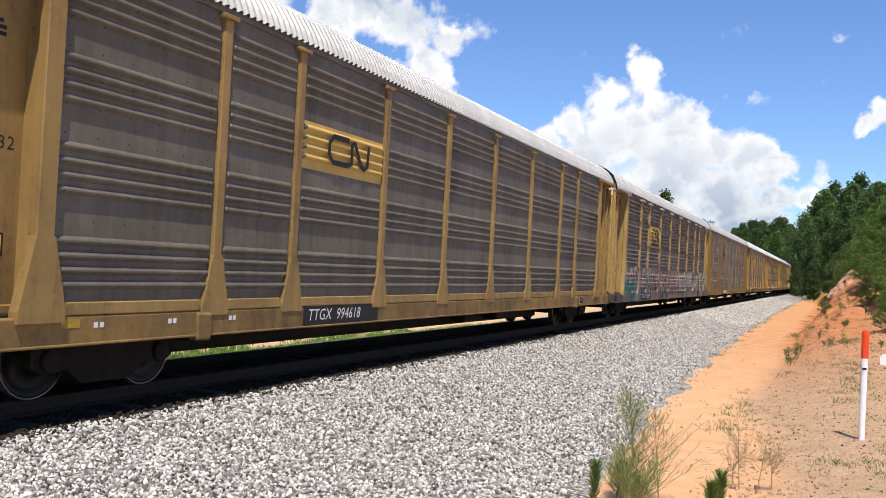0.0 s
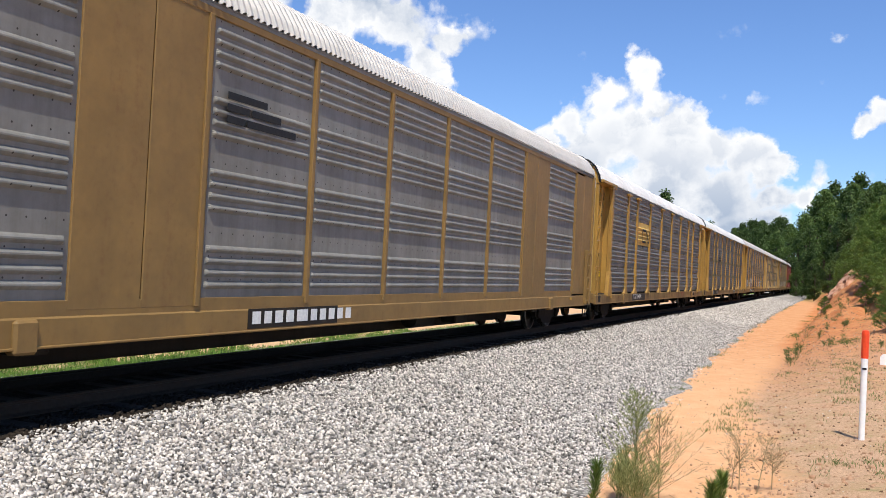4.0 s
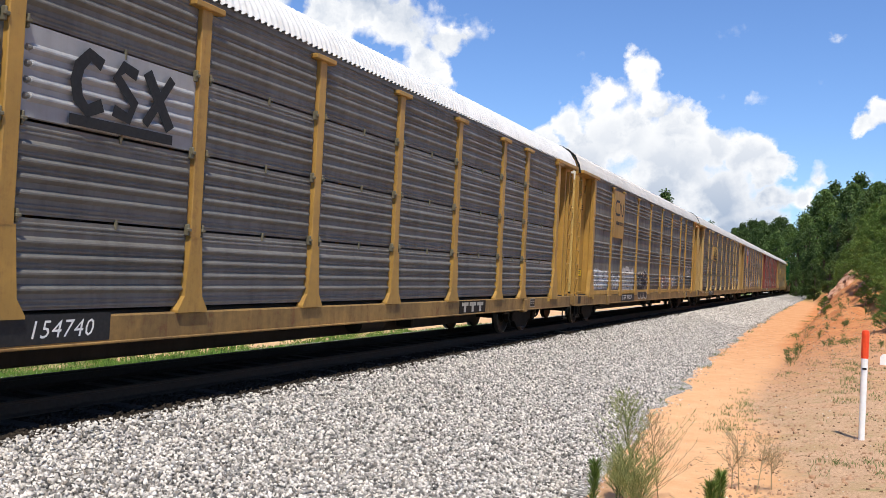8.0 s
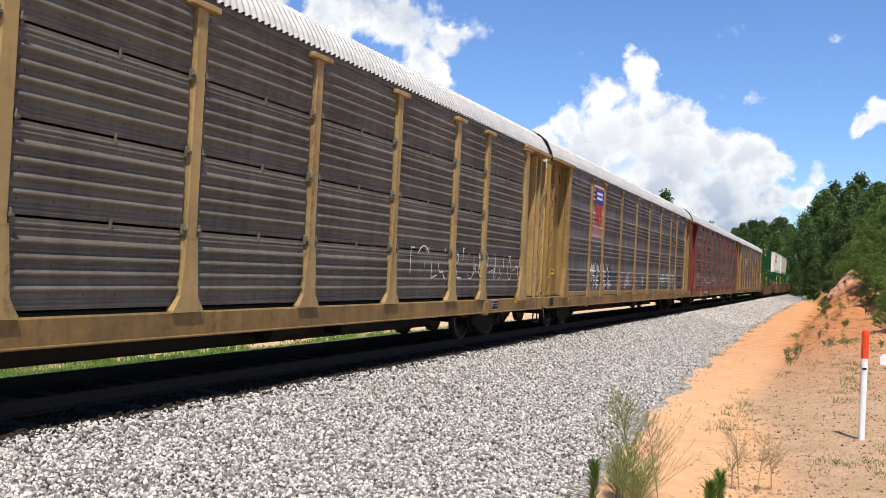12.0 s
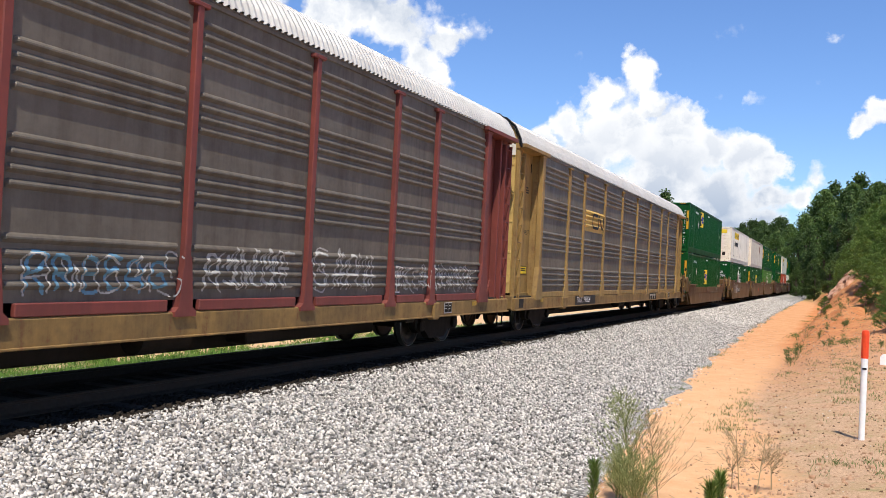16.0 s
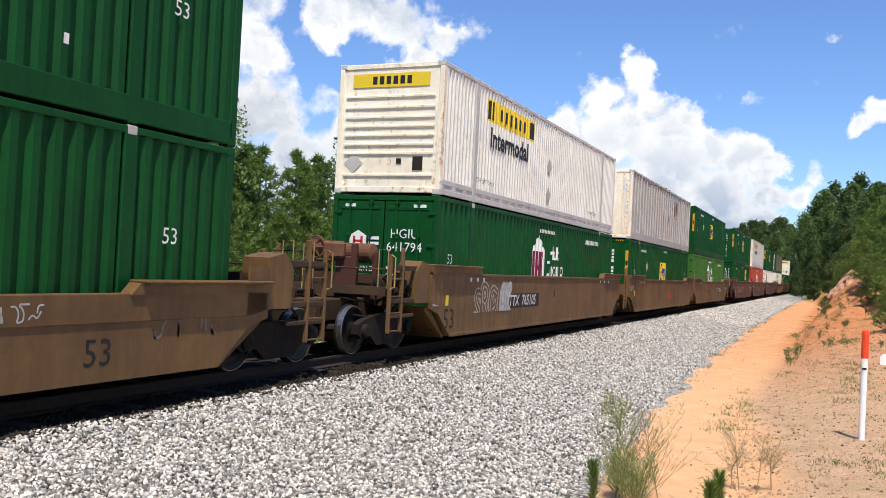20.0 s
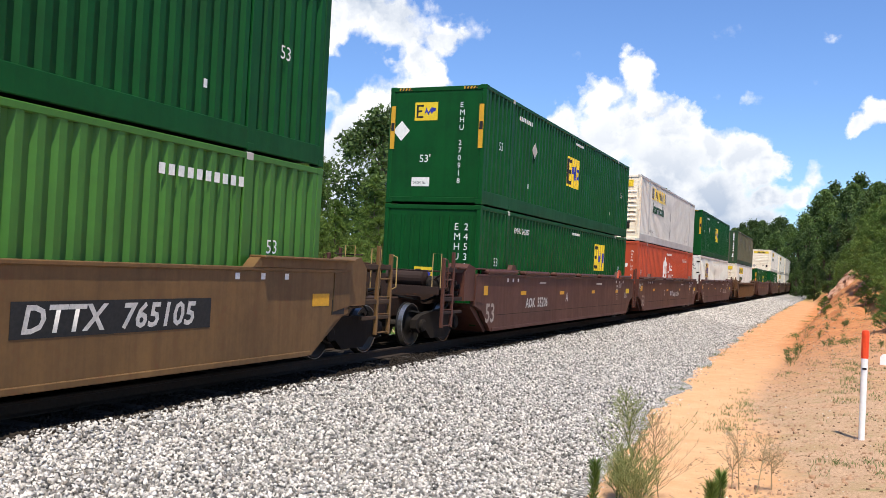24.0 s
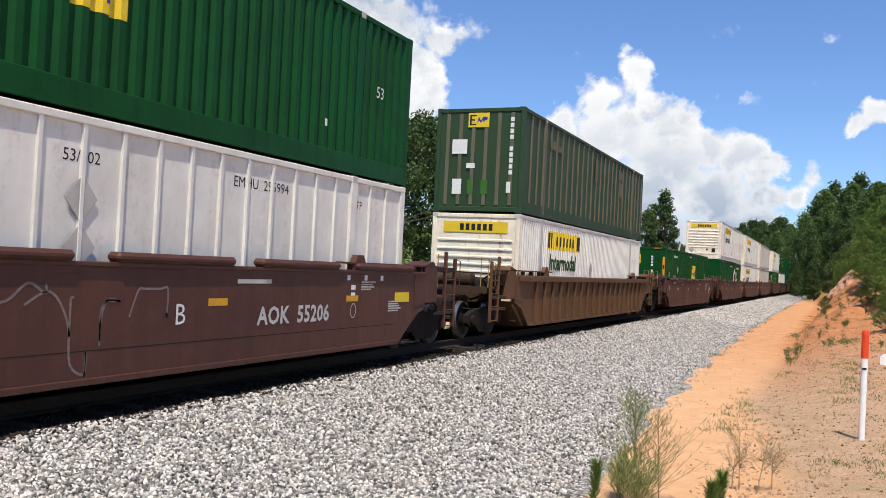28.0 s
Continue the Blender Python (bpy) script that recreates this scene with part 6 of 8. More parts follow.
bars(rack[2], -5.3, 0.78, [(0.2, 0.18, 0.2, 0.2, 0.3, 0.18, 0.18, 0.18, 0.18, 0.18)], 0.18, WHITE_MARK, 1.531)
p = plate(rack[2], -12.1, -11.75, 1.6, 1.82, BLACK_MARK, 1.502, "label_plate")
part("label_face", box(1.506, 1.509, -12.08, -11.77, 1.62, 1.80), LABEL_YELLOW, p)
sheet_steel = paint("bare_white_door_sheet", (0.72, 0.70, 0.62), (0.4, 0.33, 0.22), 0.35, 0.5)
part("door_sheet", box(0.35, 1.30, -HALF - 0.02, -HALF + 0.003, 1.15, 4.55), sheet_steel, rack[2], "pale replacement sheet on the end door")
for k in (0, 6):
    for i in range(3):
        bars(rack[k], -11.0 + 1.2 * i, 0.86, [(0.06, 0.06)], 0.06, WHITE_MARK, 1.527)
tags(rack[1], 7, ((-12.7, -12.2, 2.2, 1.3),), BLACK_MARK, 1.236, 0.02, label="thin black spray-painted scrawl")
PINK_SPRAY = plain("pink_spray_paint", (0.33, 0.235, 0.225), 0.7, 0, 0.35, 2.5)
BLUE_SPRAY = plain("blue_spray_paint", (0.12, 0.24, 0.33), 0.7, 0, 0.3, 5.0)
CHALK_SPRAY = plain("chalky_spray_paint", (0.41, 0.39, 0.355), 0.75, 0, 0.3, 6.0)
INK_SPRAY = plain("black_spray_paint", (0.02, 0.018, 0.02), 0.6)
TEAL_SPRAY = plain("teal_spray_paint", (0.035, 0.17, 0.13), 0.7, 0, 0.3, 4.0)
for k, (a, b) in enumerate(((-11.5, -9.2), (-8.7, -7.2), (-6.8, -4.3), (-3.9, -1.5), (-1.0, 1.2), (1.7, 3.9), (4.5, 6.8), (7.3, 8.6), (9.1, 13.2))):
    sprayed(rack[1], throw_up(60 + k, a, b, 1.12, 1.95 if k % 2 else 2.1, 0.85), ((0.44, CHALK_SPRAY, 0.004), (0.39, INK_SPRAY, 0.007), (0.24, PINK_SPRAY if k < 5 else CHALK_SPRAY, 0.010)), "rows", label="large pale spray-painted lettering outlined in black")
sprayed(rack[1], throw_up(80, -11.6, -9.0, 1.0, 1.6, 1.3), ((0.22, TEAL_SPRAY, 0.012),), "rows", label="teal spray-painted patches")
sprayed(rack[5], [[(-3.2, 1.75), (-3.55, 1.7), (-3.68, 1.35), (-3.62, 0.95), (-3.3, 0.92), (-3.2, 1.2), (-3.55, 1.3)], [(-2.95, 0.92), (-2.92, 1.7), (-2.72, 1.75), (-2.66, 0.92)], [(-1.98, 1.75), (-2.3, 1.85), (-2.4, 1.4), (-2.33, 0.95), (-1.98, 0.9)], [(-2.3, 1.4), (-2.05, 1.45)]], ((0.36, CHALK_SPRAY, 0.004), (0.26, INK_SPRAY, 0.007)), label="fat black spray-painted letters with white edges")
sprayed(rack[5], throw_up(82, -6.7, -4.7, 1.28, 1.85, 0.8), ((0.40, CHALK_SPRAY, 0.004), (0.035, INK_SPRAY, 0.007)), label="chalky white spray-painted letters")
sprayed(rack[5], throw_up(83, 9.2, 11.3, 1.95, 2.45, 0.32) + [[(9.9, 1.8), (10.4, 1.84), (11.0, 1.78)]] + throw_up(85, 6.8, 8.3, 1.5, 2.0, 0.35), ((0.05, CHALK_SPRAY, 0.004),), label="thin white spray-painted letters over a stroke")
for k, (a, b, z, h, w) in enumerate(((-11.5, -9.2, 1.3, 0.75, 0.6), (-8.7, -7.4, 1.3, 0.5, 0.35), (-6.7, -4.4, 1.28, 0.45, 0.4), (-3.9, -1.8, 1.3, 0.8, 0.55), (-1.0, 1.3, 1.28, 0.4, 0.35), (1.8, 3.9, 1.3, 0.5, 0.4), (4.5, 6.7, 1.3, 0.6, 0.5), (7.3, 11.4, 1.28, 0.4, 0.4))):
    sprayed(rack[8], throw_up(100 + k, a, b, z, z + h, w), ((0.045, BLUE_SPRAY if k == 4 else CHALK_SPRAY, 0.004),), label="thin white spray-painted letters")
    sprayed(rack[8], throw_up(120 + k, a, b, z - 0.05, z + h * 1.1, w * 1.3), ((0.025, CHALK_SPRAY, 0.006),), label="thin white spray-painted letters")
for k, (z, h, w) in enumerate(((3.45, 0.75, 0.22), (3.1, 0.25, 0.2), (2.2, 0.7, 0.24), (1.9, 0.22, 0.2), (1.3, 0.35, 0.2))):
    sprayed(rack[8], throw_up(140 + k, -12.72, -12.0, z, z + h, w), ((0.035, WHITE_MARK, 0.003),), 1.231, label="white spray-painted letters one above another")
tags(rack[6], 10, ((5.0, 11.2, 1.5, 0.6),), WHITE_MARK, 1.53, 0.025)
sill_number(rack[8], -7.75, -5.05, "TTGX  604100")
bars(rack[8], -6.9, 3.72, [(1.5,), (0.6, 0.8)], 0.07, BLACK_MARK, 1.528)
for i in (0, 1, 3, 4, 5, 6, 7, 9):
    part("roof_board", Geo().prism([(-1.3, 4.74), (1.34, 4.74), (1.34, 4.98), (1.26, 5.36), (1.03, 5.6), (0.7, 5.71), (-0.7, 5.71), (-1.03, 5.6), (-1.26, 5.36)], 1, -HALF - 0.02, -HALF + 0.003), WHITE_RUSTY if i in (1, 6) else WHITE, rack[i], "white arched board over the end doors")
part("roof_board", Geo().prism([(-1.3, 4.98), (1.3, 4.98), (1.26, 5.3), (1.03, 5.6), (0.7, 5.71), (-0.7, 5.71), (-1.03, 5.6), (-1.26, 5.3)], 1, -HALF - 0.02, -HALF + 0.003), WHITE, rack[8], "white arched board over the end doors")


# ---- markings on containers and well cars ----
def square_marks(c, logo=(-0.9, 1.2), pitch=0.285, front=True, number=None, stack=None):
    square_logo_side(c, logo[0], logo[1], 1.5, 0.95, pitch)
    painted(c, -4.7, -4.5, 0.72, 0.84, WHITE_MARK, pitch, "marking")
    if not number:
        bars(c, -5.6, 2.45, [(0.09,) * 8], 0.11, WHITE_MARK, 1.288)
    bars(c, 0.0, 2.6, [(0.08,) * 8], 0.08, WHITE_MARK, 1.288)
    painted(c, 5.0, 5.1, 0.7, 0.82, WHITE_MARK, pitch, "marking")
    part("marking", lettering("53", 0.3, WHITE_MARK), None, c, at=pose(1.2895, 6.7, 1.5))
    if number != "EMHU 245387":
        part("placard", Geo().prism([(-4.2, 1.6), (-3.97, 1.82), (-4.2, 2.04), (-4.43, 1.82)], 0, 1.288, 1.294), GREY_WHITE, c, "pale grey diamond placard holder")
    part("marking", lettering("53", 0.3, WHITE_MARK), None, c, at=pose(1.2895, -7.05, 1.45))
    if number:
        part("marking", lettering(number, 0.2, WHITE_MARK, 1.05, 0.0, 0.006), None, c, at=pose(1.2895, -5.6, 2.36))
    if front:
        y = -CL + 0.012
        square_logo_front(c, -0.6, 2.05, 0.62, 0.45, y)
        mark_front(c, -0.42, 1.02, "53'", 0.26, WHITE_MARK, y + 0.004)
        part("placard", Geo().prism([(-0.95, 1.55), (-0.72, 1.8), (-0.95, 2.05), (-1.18, 1.8)], 1, y, y + 0.006), WHITE_MARK, c, "white diamond placard holder")
        p = front_plate(c, -0.6, -0.12, 0.42, 0.64, WHITE_MARK, y, "label_plate", "white weight plate")
        mark_front(p, -0.56, 0.48, "24,000 lbs", 0.085, BLACK_MARK, y - 0.002)
        if stack:
            upright(c, 0.62 if len(stack) < 12 else 0.98, 2.35, stack, 0.185 if len(stack) < 12 else 0.115, -CL - 0.008)
        else:
            bars_end(c, 0.55, 2.35, 9, 0.075, y)
        for x in (-1.25, 1.13):
            s = part("warning_strip", box(x, x + 0.12, -CL - 0.006, -CL, 1.35, 2.42), ORANGE_MARK, c, "yellow height warning strip")
            part("band", box(x + 0.015, x + 0.105, -CL - 0.009, -CL - 0.006, 1.8, 2.0), BLACK_MARK, s)
        for x0 in (-1.05, 0.7):
            s = part("hazard_strip", box(x0, x0 + 0.34, -CL - 0.003, -CL + 0.005, 2.80, 2.86), ORANGE_MARK, c, "yellow and black hazard strip")
            for k in range(4):
                part("band", Geo().prism([(x0 + 0.03 + k * 0.085, 2.80), (x0 + 0.07 + k * 0.085, 2.80), (x0 + 0.1 + k * 0.085, 2.86), (x0 + 0.06 + k * 0.085, 2.86)], 1, -CL - 0.006, -CL - 0.003), BLACK_MARK, s)


def bars_end(c, x, z, n, h, y=-CL):
    """Stacked letters of an upright number as plain blocks."""
    g = Geo()
    for i in range(n + 2):
        if i != 4:
            g.box(x, x + 0.1, y - 0.002, y + 0.003, z - i * h * 1.9, z - i * h * 1.9 + h * 1.35)
    return part("marking", g, WHITE_MARK, c, "upright row of white figures")


def upright(c, x, z, words, size, y=-CL + 0.016, material=None):
    """Letters one below another on the end of a container."""
    return part("marking", lettering("\n".join(words), size, material or WHITE_MARK), None, c, "upright row of white figures", at=pose(x, y, z, 0, 0, -90))


def white_marks(c, pitch=0.20, tint=GREEN):
    p = painted(c, -5.45, -1.8, 2.05, 2.6, LABEL_YELLOW, pitch, "banner", "yellow company banner with black figures")
    for a, b in ((-5.35, -5.2), (-5.1, -4.95), (-2.15, -2.0), (-1.98, -1.88)):
        painted(p, a, b, 2.1, 2.55, BLACK_MARK, pitch, "block", x=1.2915)
    g = Geo()
    for i in range(6):
        g.box(1.289, 1.292, -4.55 + i * 0.36, -4.41 + i * 0.36, 2.17, 2.46)
    part("block", g, BLACK_MARK, p)
    part("marking", lettering("Intermodal", 0.66, tint, 1.0, 0.0, 0.022), None, c, "dark green lettering" if tint == GREEN else "black lettering", pose(1.2895, -5.2, 1.45))
    part("marking", lettering("TOP LIFT ONLY", 0.16, BLACK_MARK, 1.1), None, c, at=pose(1.2895, -6.0, 0.5))
    part("marking", lettering("TOP LIFT ONLY", 0.16, BLACK_MARK, 1.1), None, c, at=pose(1.2895, 4.3, 0.5))
    y = -CL + 0.012
    q = front_plate(c, -0.95, 0.95, 2.36, 2.66, LABEL_YELLOW, y, "banner", "yellow company plate with black figures")
    g = Geo()
    for i in range(6):
        g.box(-0.45 + i * 0.17, -0.34 + i * 0.17, y - 0.003, y, 2.42, 2.6)
    part("block", g, BLACK_MARK, q)
    front_plate(c, 0.62, 0.86, 0.52, 0.82, UNDERFRAME, y, "document_box", "dark document box")
    front_plate(c, 0.22, 0.34, 0.66, 0.78, UNDERFRAME, y, "label_plate")
    part("placard", Geo().prism([(-0.85, 0.45), (-0.62, 0.68), (-0.85, 0.91), (-1.08, 0.68)], 1, y, y + 0.006), GREY_WHITE, c, "diamond placard holder")
    for yy, z in ((-0.3, 1.55), (-0.3, 0.7)):
        part("placard", Geo().prism([(yy - 0.22, z), (yy, z + 0.26), (yy + 0.22, z), (yy, z - 0.26)], 0, 1.287, 1.293), GREY_WHITE, c, "diamond placard holder")


def hub_marks(c, pitch, y0=-1.5, wide=False, front=True):
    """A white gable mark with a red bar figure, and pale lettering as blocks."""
    g = painted(c, y0, y0 + 1.2, 1.05, lambda y: 2.42 - 0.75 * abs(y - y0 - 0.6), WHITE_MARK, pitch, "company_mark", "white gable-shaped company mark")
    ink = WINE_MARK if not wide else RED
    for a, b, z0, z1 in ((0.16, 0.24, 1.05, 1.95), (0.34, 0.52, 1.05, 1.95), (0.68, 0.86, 1.05, 1.95), (0.96, 1.04, 1.05, 1.95), (0.52, 0.68, 1.42, 1.56)):
        painted(g, y0 + a, y0 + b, z0, z1, ink, pitch, "block", x=1.2915)
    for a, b, z0, z1 in ((1.75, 1.84, 1.62, 2.02), (1.84, 1.94, 1.78, 1.87), (1.94, 2.03, 1.62, 2.02), (2.11, 2.19, 1.62, 1.88), (2.19, 2.28, 1.62, 1.70), (2.28, 2.35, 1.62, 1.88), (2.42, 2.5, 1.62, 2.02), (2.5, 2.66, 1.62, 1.70), (2.5, 2.66, 1.81, 1.89), (1.5, 1.58, 1.2, 1.52), (1.58, 1.78, 1.13, 1.21), (1.58, 1.78, 1.5, 1.58), (1.72, 1.8, 1.13, 1.36), (1.9, 1.98, 1.13, 1.42), (2.1, 2.18, 1.2, 1.36), (2.18, 2.28, 1.13, 1.2), (2.18, 2.28, 1.36, 1.42), (2.28, 2.36, 1.2, 1.36), (2.46, 2.54, 1.13, 1.42), (2.54, 2.66, 1.13, 1.2), (2.66, 2.74, 1.13, 1.42), (2.84, 2.92, 1.03, 1.42), (2.92, 3.06, 1.13, 1.2), (2.92, 3.06, 1.36, 1.42), (3.06, 3.12, 1.2, 1.36)):
        painted(c, y0 + a, y0 + b, z0 + 0.12, z1 + 0.12, WHITE_MARK, pitch, "marking")
    bars(c, -0.9, 2.5, [(0.1,) * 10], 0.1, WHITE_MARK, 1.288)
    if not wide:
        bars(c, 4.25, 2.38, [(0.11,) * 10], 0.14, WHITE_MARK, 1.288)
    part("marking", lettering("53", 0.3, WHITE_MARK), None, c, at=pose(1.2895, -7.45, 1.45))


def hexagon(c, x, z, r, y):
    h = part("company_mark", Geo().prism([(x + r * math.sin(k * 1.0472), z + r * math.cos(k * 1.0472)) for k in range(6)], 1, y, y + 0.006), WHITE_MARK, c, "white hexagon with a red figure")
    for a in (-0.4, 0.4):
        part("block", box(x + r * a - 0.03, x + r * a + 0.03, y - 0.003, y, z - r * 0.45, z + r * 0.45), RED_MARK, h)
    part("block", box(x - r * 0.4, x + r * 0.4, y - 0.003, y, z - 0.025, z + 0.025), RED_MARK, h)


SQ = {(294.57, 1): ((-3.4, 1.75), None), (294.57, 0): ((-0.6, 1.05), "EMHU 271057"), (337.1, 0): ((-0.78, 1.15), None), (355.42, 1): ((-0.83, 1.25), None), (378.7, 1): ((-0.92, 1.2), None), (378.7, 0): ((3.0, 1.5), "EMHU 245387"), (417.0, 1): ((-0.95, 1.18), None), (462.9, 0): ((1.0, 1.2), None), (548.2, 0): ((-0.9, 1.2), None), (567.5, 1): ((-0.9, 1.2), None)}
for key, (logo, num) in SQ.items():
    square_marks(CARGO[key], logo, number=num, front=key != (378.7, 0), stack={(294.57, 0): "EMHU 271057", (378.7, 1): "EMHU 270918", (417.0, 1): "EMHU 269198", (294.57, 1): "WARNING HIGH CUBE"}.get(key))
square_logo_front(CARGO[378.7, 0], -0.4, 0.95, 0.5, 0.4, -CL - 0.006)
upright(CARGO[378.7, 0], 0.62, 2.28, "EMHU", 0.24, -CL - 0.006)
upright(CARGO[378.7, 0], 0.88, 2.28, "245387", 0.24, -CL - 0.006)
part("placard", Geo().prism([(-0.62, 0.75), (-0.42, 0.95), (-0.62, 1.15), (-0.82, 0.95)], 1, -CL + 0.004, -CL + 0.010), GREY_WHITE, CARGO[378.7, 0], "grey diamond placard holder")
for key in ((317.7, 1), (397.4, 1), (440.1, 0), (486.3, 1), (505.7, 1), (505.7, 0), (548.2, 1)):
    white_marks(CARGO[key], tint=BLACK_MARK if key == (317.7, 1) else GREEN)
c = CARGO[317.7, 0]
hub_marks(c, 0.285)
hexagon(c, -0.62, 1.86, 0.24, -CL - 0.004)
mark_front(c, 0.18, 1.95, "HGIU", 0.29, WHITE_MARK, -CL - 0.016)
mark_front(c, 0.1, 1.66, "641794", 0.29, WHITE_MARK, -CL - 0.016)
part("marking", lettering("HGIU 641794", 0.22, WHITE_MARK), None, c, at=pose(1.2895, 4.2, 2.35))
for x, z, w in ((-0.98, 2.62, 0.26), (0.72, 2.62, 0.30), (-0.36, 1.9, 0.26), (-0.36, 1.78, 0.26)):
    front_plate(c, x, x + w, z, z + 0.07, WHITE_MARK, -CL - 0.002, "marking")
mark_front(c, -1.0, 1.2, "WARNING", 0.16, WHITE_MARK, -CL + 0.002)
mark_front(c, -1.05, 0.98, "HIGH CUBE", 0.16, WHITE_MARK, -CL + 0.002)
for k, (w, n) in enumerate(((0.8, 1.25), (0.7, 1.1), (0.85, 0.95))):
    front_plate(c, 0.12, 0.12 + w, n, n + 0.07, WHITE_MARK, -CL - 0.002, "marking")
hub_marks(CARGO[355.42, 0], 0.285)
part("marking", lettering("53", 0.3, WHITE_MARK), None, CARGO[355.42, 0], at=pose(1.2895, 6.6, 1.45))
hub_marks(CARGO[486.3, 0], 0.285, 2.0)
c = CARGO[397.4, 0]
hub_marks(c, 0.33, -1.8, True)
part("marking", lettering("HGIU 633591", 0.27, WHITE_MARK, 1.1), None, c, at=pose(1.2895, 4.05, 2.27))
hexagon(c, -0.35, 1.95, 0.27, -CL + 0.01)
front_plate(c, -0.02, 0.55, 1.98, 2.12, WHITE_MARK, -CL + 0.012, "marking")
front_plate(c, -0.02, 0.85, 1.76, 1.92, WHITE_MARK, -CL + 0.012, "marking")
mark_front(c, -0.35, 0.8, "53'", 0.3, WHITE_MARK, -CL + 0.016)
upright(c, -1.02, 2.3, "HGIU 633591", 0.19)
upright(c, 0.98, 2.4, "WARNING HIGH CUBE", 0.13)
c = CARGO[417.0, 0]
square_logo_side(c, -5.45, 1.52, 1.5, 0.93, 0, LOGO_YELLOW)
square_logo_front(c, -1.1, 2.0, 0.5, 0.42, -CL - 0.004)
mark_front(c, 0.45, 2.22, "EMHU", 0.2, BLACK_MARK, -CL + 0.003)
mark_front(c, 0.42, 1.98, "295994", 0.2, BLACK_MARK, -CL + 0.003)
part("marking", lettering("53/102", 0.2, BLACK_MARK), None, c, at=pose(1.25, -0.28, 2.36))
part("marking", lettering("EMHU  295994", 0.22, BLACK_MARK), None, c, at=pose(1.25, 2.74, 2.38))
part("marking", lettering("WTP", 0.2, BLACK_MARK), None, c, at=pose(1.25, 6.03, 2.33))
part("marking", lettering("WTP", 0.26, BLACK_MARK), None, c, at=pose(1.25, -6.7, 2.15))
for z in (1.95, 1.4):
    part("placard", Geo().prism([(-0.24, z), (0.0, z + 0.27), (0.24, z), (0.0, z - 0.27)], 0, 1.274, 1.278), GREY_WHITE, c, "grey diamond placard holder")
c = CARGO[337.1, 1]
p = painted(c, 2.75, 3.6, 1.75, 2.5, LOGO_PINK, 0, "logo_panel", "faded tan company square", 1.292)
painted(p, 3.05, 3.25, 1.85, 2.4, BLACK_MARK, 0, "block", x=1.294)
for y in (1.2, -0.4):
    part("placard", Geo().prism([(y - 0.2, 1.6), (y, 1.86), (y + 0.2, 1.6), (y, 1.34)], 0, 1.289, 1.294), GREY_WHITE, c)
front_plate(c, -0.72, -0.2, 2.28, 2.62, LOGO_PINK, -CL - 0.006, "logo_panel", "faded tan company square")
bars_end(c, 0.95, 2.4, 8, 0.085, -CL - 0.004)
part("placard", Geo().prism([(-0.95, 1.45), (-0.75, 1.65), (-0.95, 1.85), (-1.15, 1.65)], 1, -CL - 0.008, -CL - 0.002), LOGO_PINK, c)
c = CARGO[440.1, 1]
square_logo_front(c, -0.35, 2.35, 0.62, 0.4, -CL - 0.006)
bars_end(c, 0.9, 2.5, 8, 0.085, -CL - 0.004)
for x, z, w, h in ((-0.8, 1.62, 0.45, 0.4), (-0.35, 1.22, 0.25, 0.14), (-0.75, 0.5, 0.27, 0.42), (-0.3, 0.5, 0.14, 0.4), (0.1, 0.5, 0.2, 0.4), (0.85, 0.55, 0.12, 0.3)):
    front_plate(c, x, x + w, z, z + h, WHITE_MARK if h != 0.4 or w > 0.3 else GREEN_LIGHT, -CL - 0.006, "label_plate")
for y, z, w, h in ((3.6, 1.5, 0.5, 0.55), (3.6, 2.2, 0.4, 0.3), (-0.2, 1.7, 0.3, 0.8), (-5.6, 2.1, 0.5, 0.25), (-4.9, 2.1, 0.5, 0.2)):
    painted(c, y, y + w, z, z + h, OLIVE_POST, 0, "marking", x=1.291)


FADED_WHITE = plain("faded_white_marking", (0.36, 0.30, 0.25), 0.7, 0, 0.3)
DULL_WHITE = plain("dull_white_marking", (0.50, 0.47, 0.43), 0.7, 0, 0.2)


def well_marks(w, number=None, y=-4.8, z=0.8, size=0.36, patch_back=False, extra=(), colour=WHITE_MARK, fifty=True):
    x = 1.522
    if number:
        if patch_back:
            plate(w, y - 0.12, y + 0.62 * size * len(number) * 0.98, z - 0.06, z + size * 0.8, BLACK_MARK, x, "number_patch")
        part("car_number", lettering(number, size, DULL_WHITE if colour == WHITE_MARK else colour, 1.05, 0.18 if patch_back else 0.0, 0.010), None, w, "stencilled car number", pose(x + 0.006, y, z))
    for a, b, c, d, m in extra:
        plate(w, a, b, c, d, m, x, "reflector" if m == ORANGE_MARK else "marking")
    if fifty:
        part("marking", lettering("53", 0.64, FADED_WHITE, bold=0.012), None, w, at=pose(x + 0.004, -8.05, 0.45))
    for k, yy in enumerate((-6.6, -6.2, -5.8, 5.6, 6.2, 6.8)):
        bars(w, yy, 1.42, [(0.1,)], 0.09, colour, x)


STRIPS = ((-5.5, -5.05, 1.08, 1.18, ORANGE_MARK), (-1.85, -1.4, 1.06, 1.16, ORANGE_MARK), (2.0, 2.4, 1.06, 1.16, ORANGE_MARK), (5.6, 6.0, 1.06, 1.16, ORANGE_MARK), (-8.35, -7.95, 1.1, 1.32, ORANGE_MARK), (-3.9, -3.3, 1.38, 1.43, GREY_WHITE), (2.6, 3.4, 1.36, 1.42, GREY_WHITE), (7.4, 8.0, 1.02, 1.2, LABEL_YELLOW))
part("car_number", lettering("FEC 70635", 0.15, BLACK_MARK, 1.05), None, WELLS[294.57], "small black stencilled car number", pose(1.563, -0.32, 1.09))
part("marking", lettering("53", 0.45, BLACK_MARK), None, WELLS[294.57], at=pose(1.519, 5.3, 0.42))
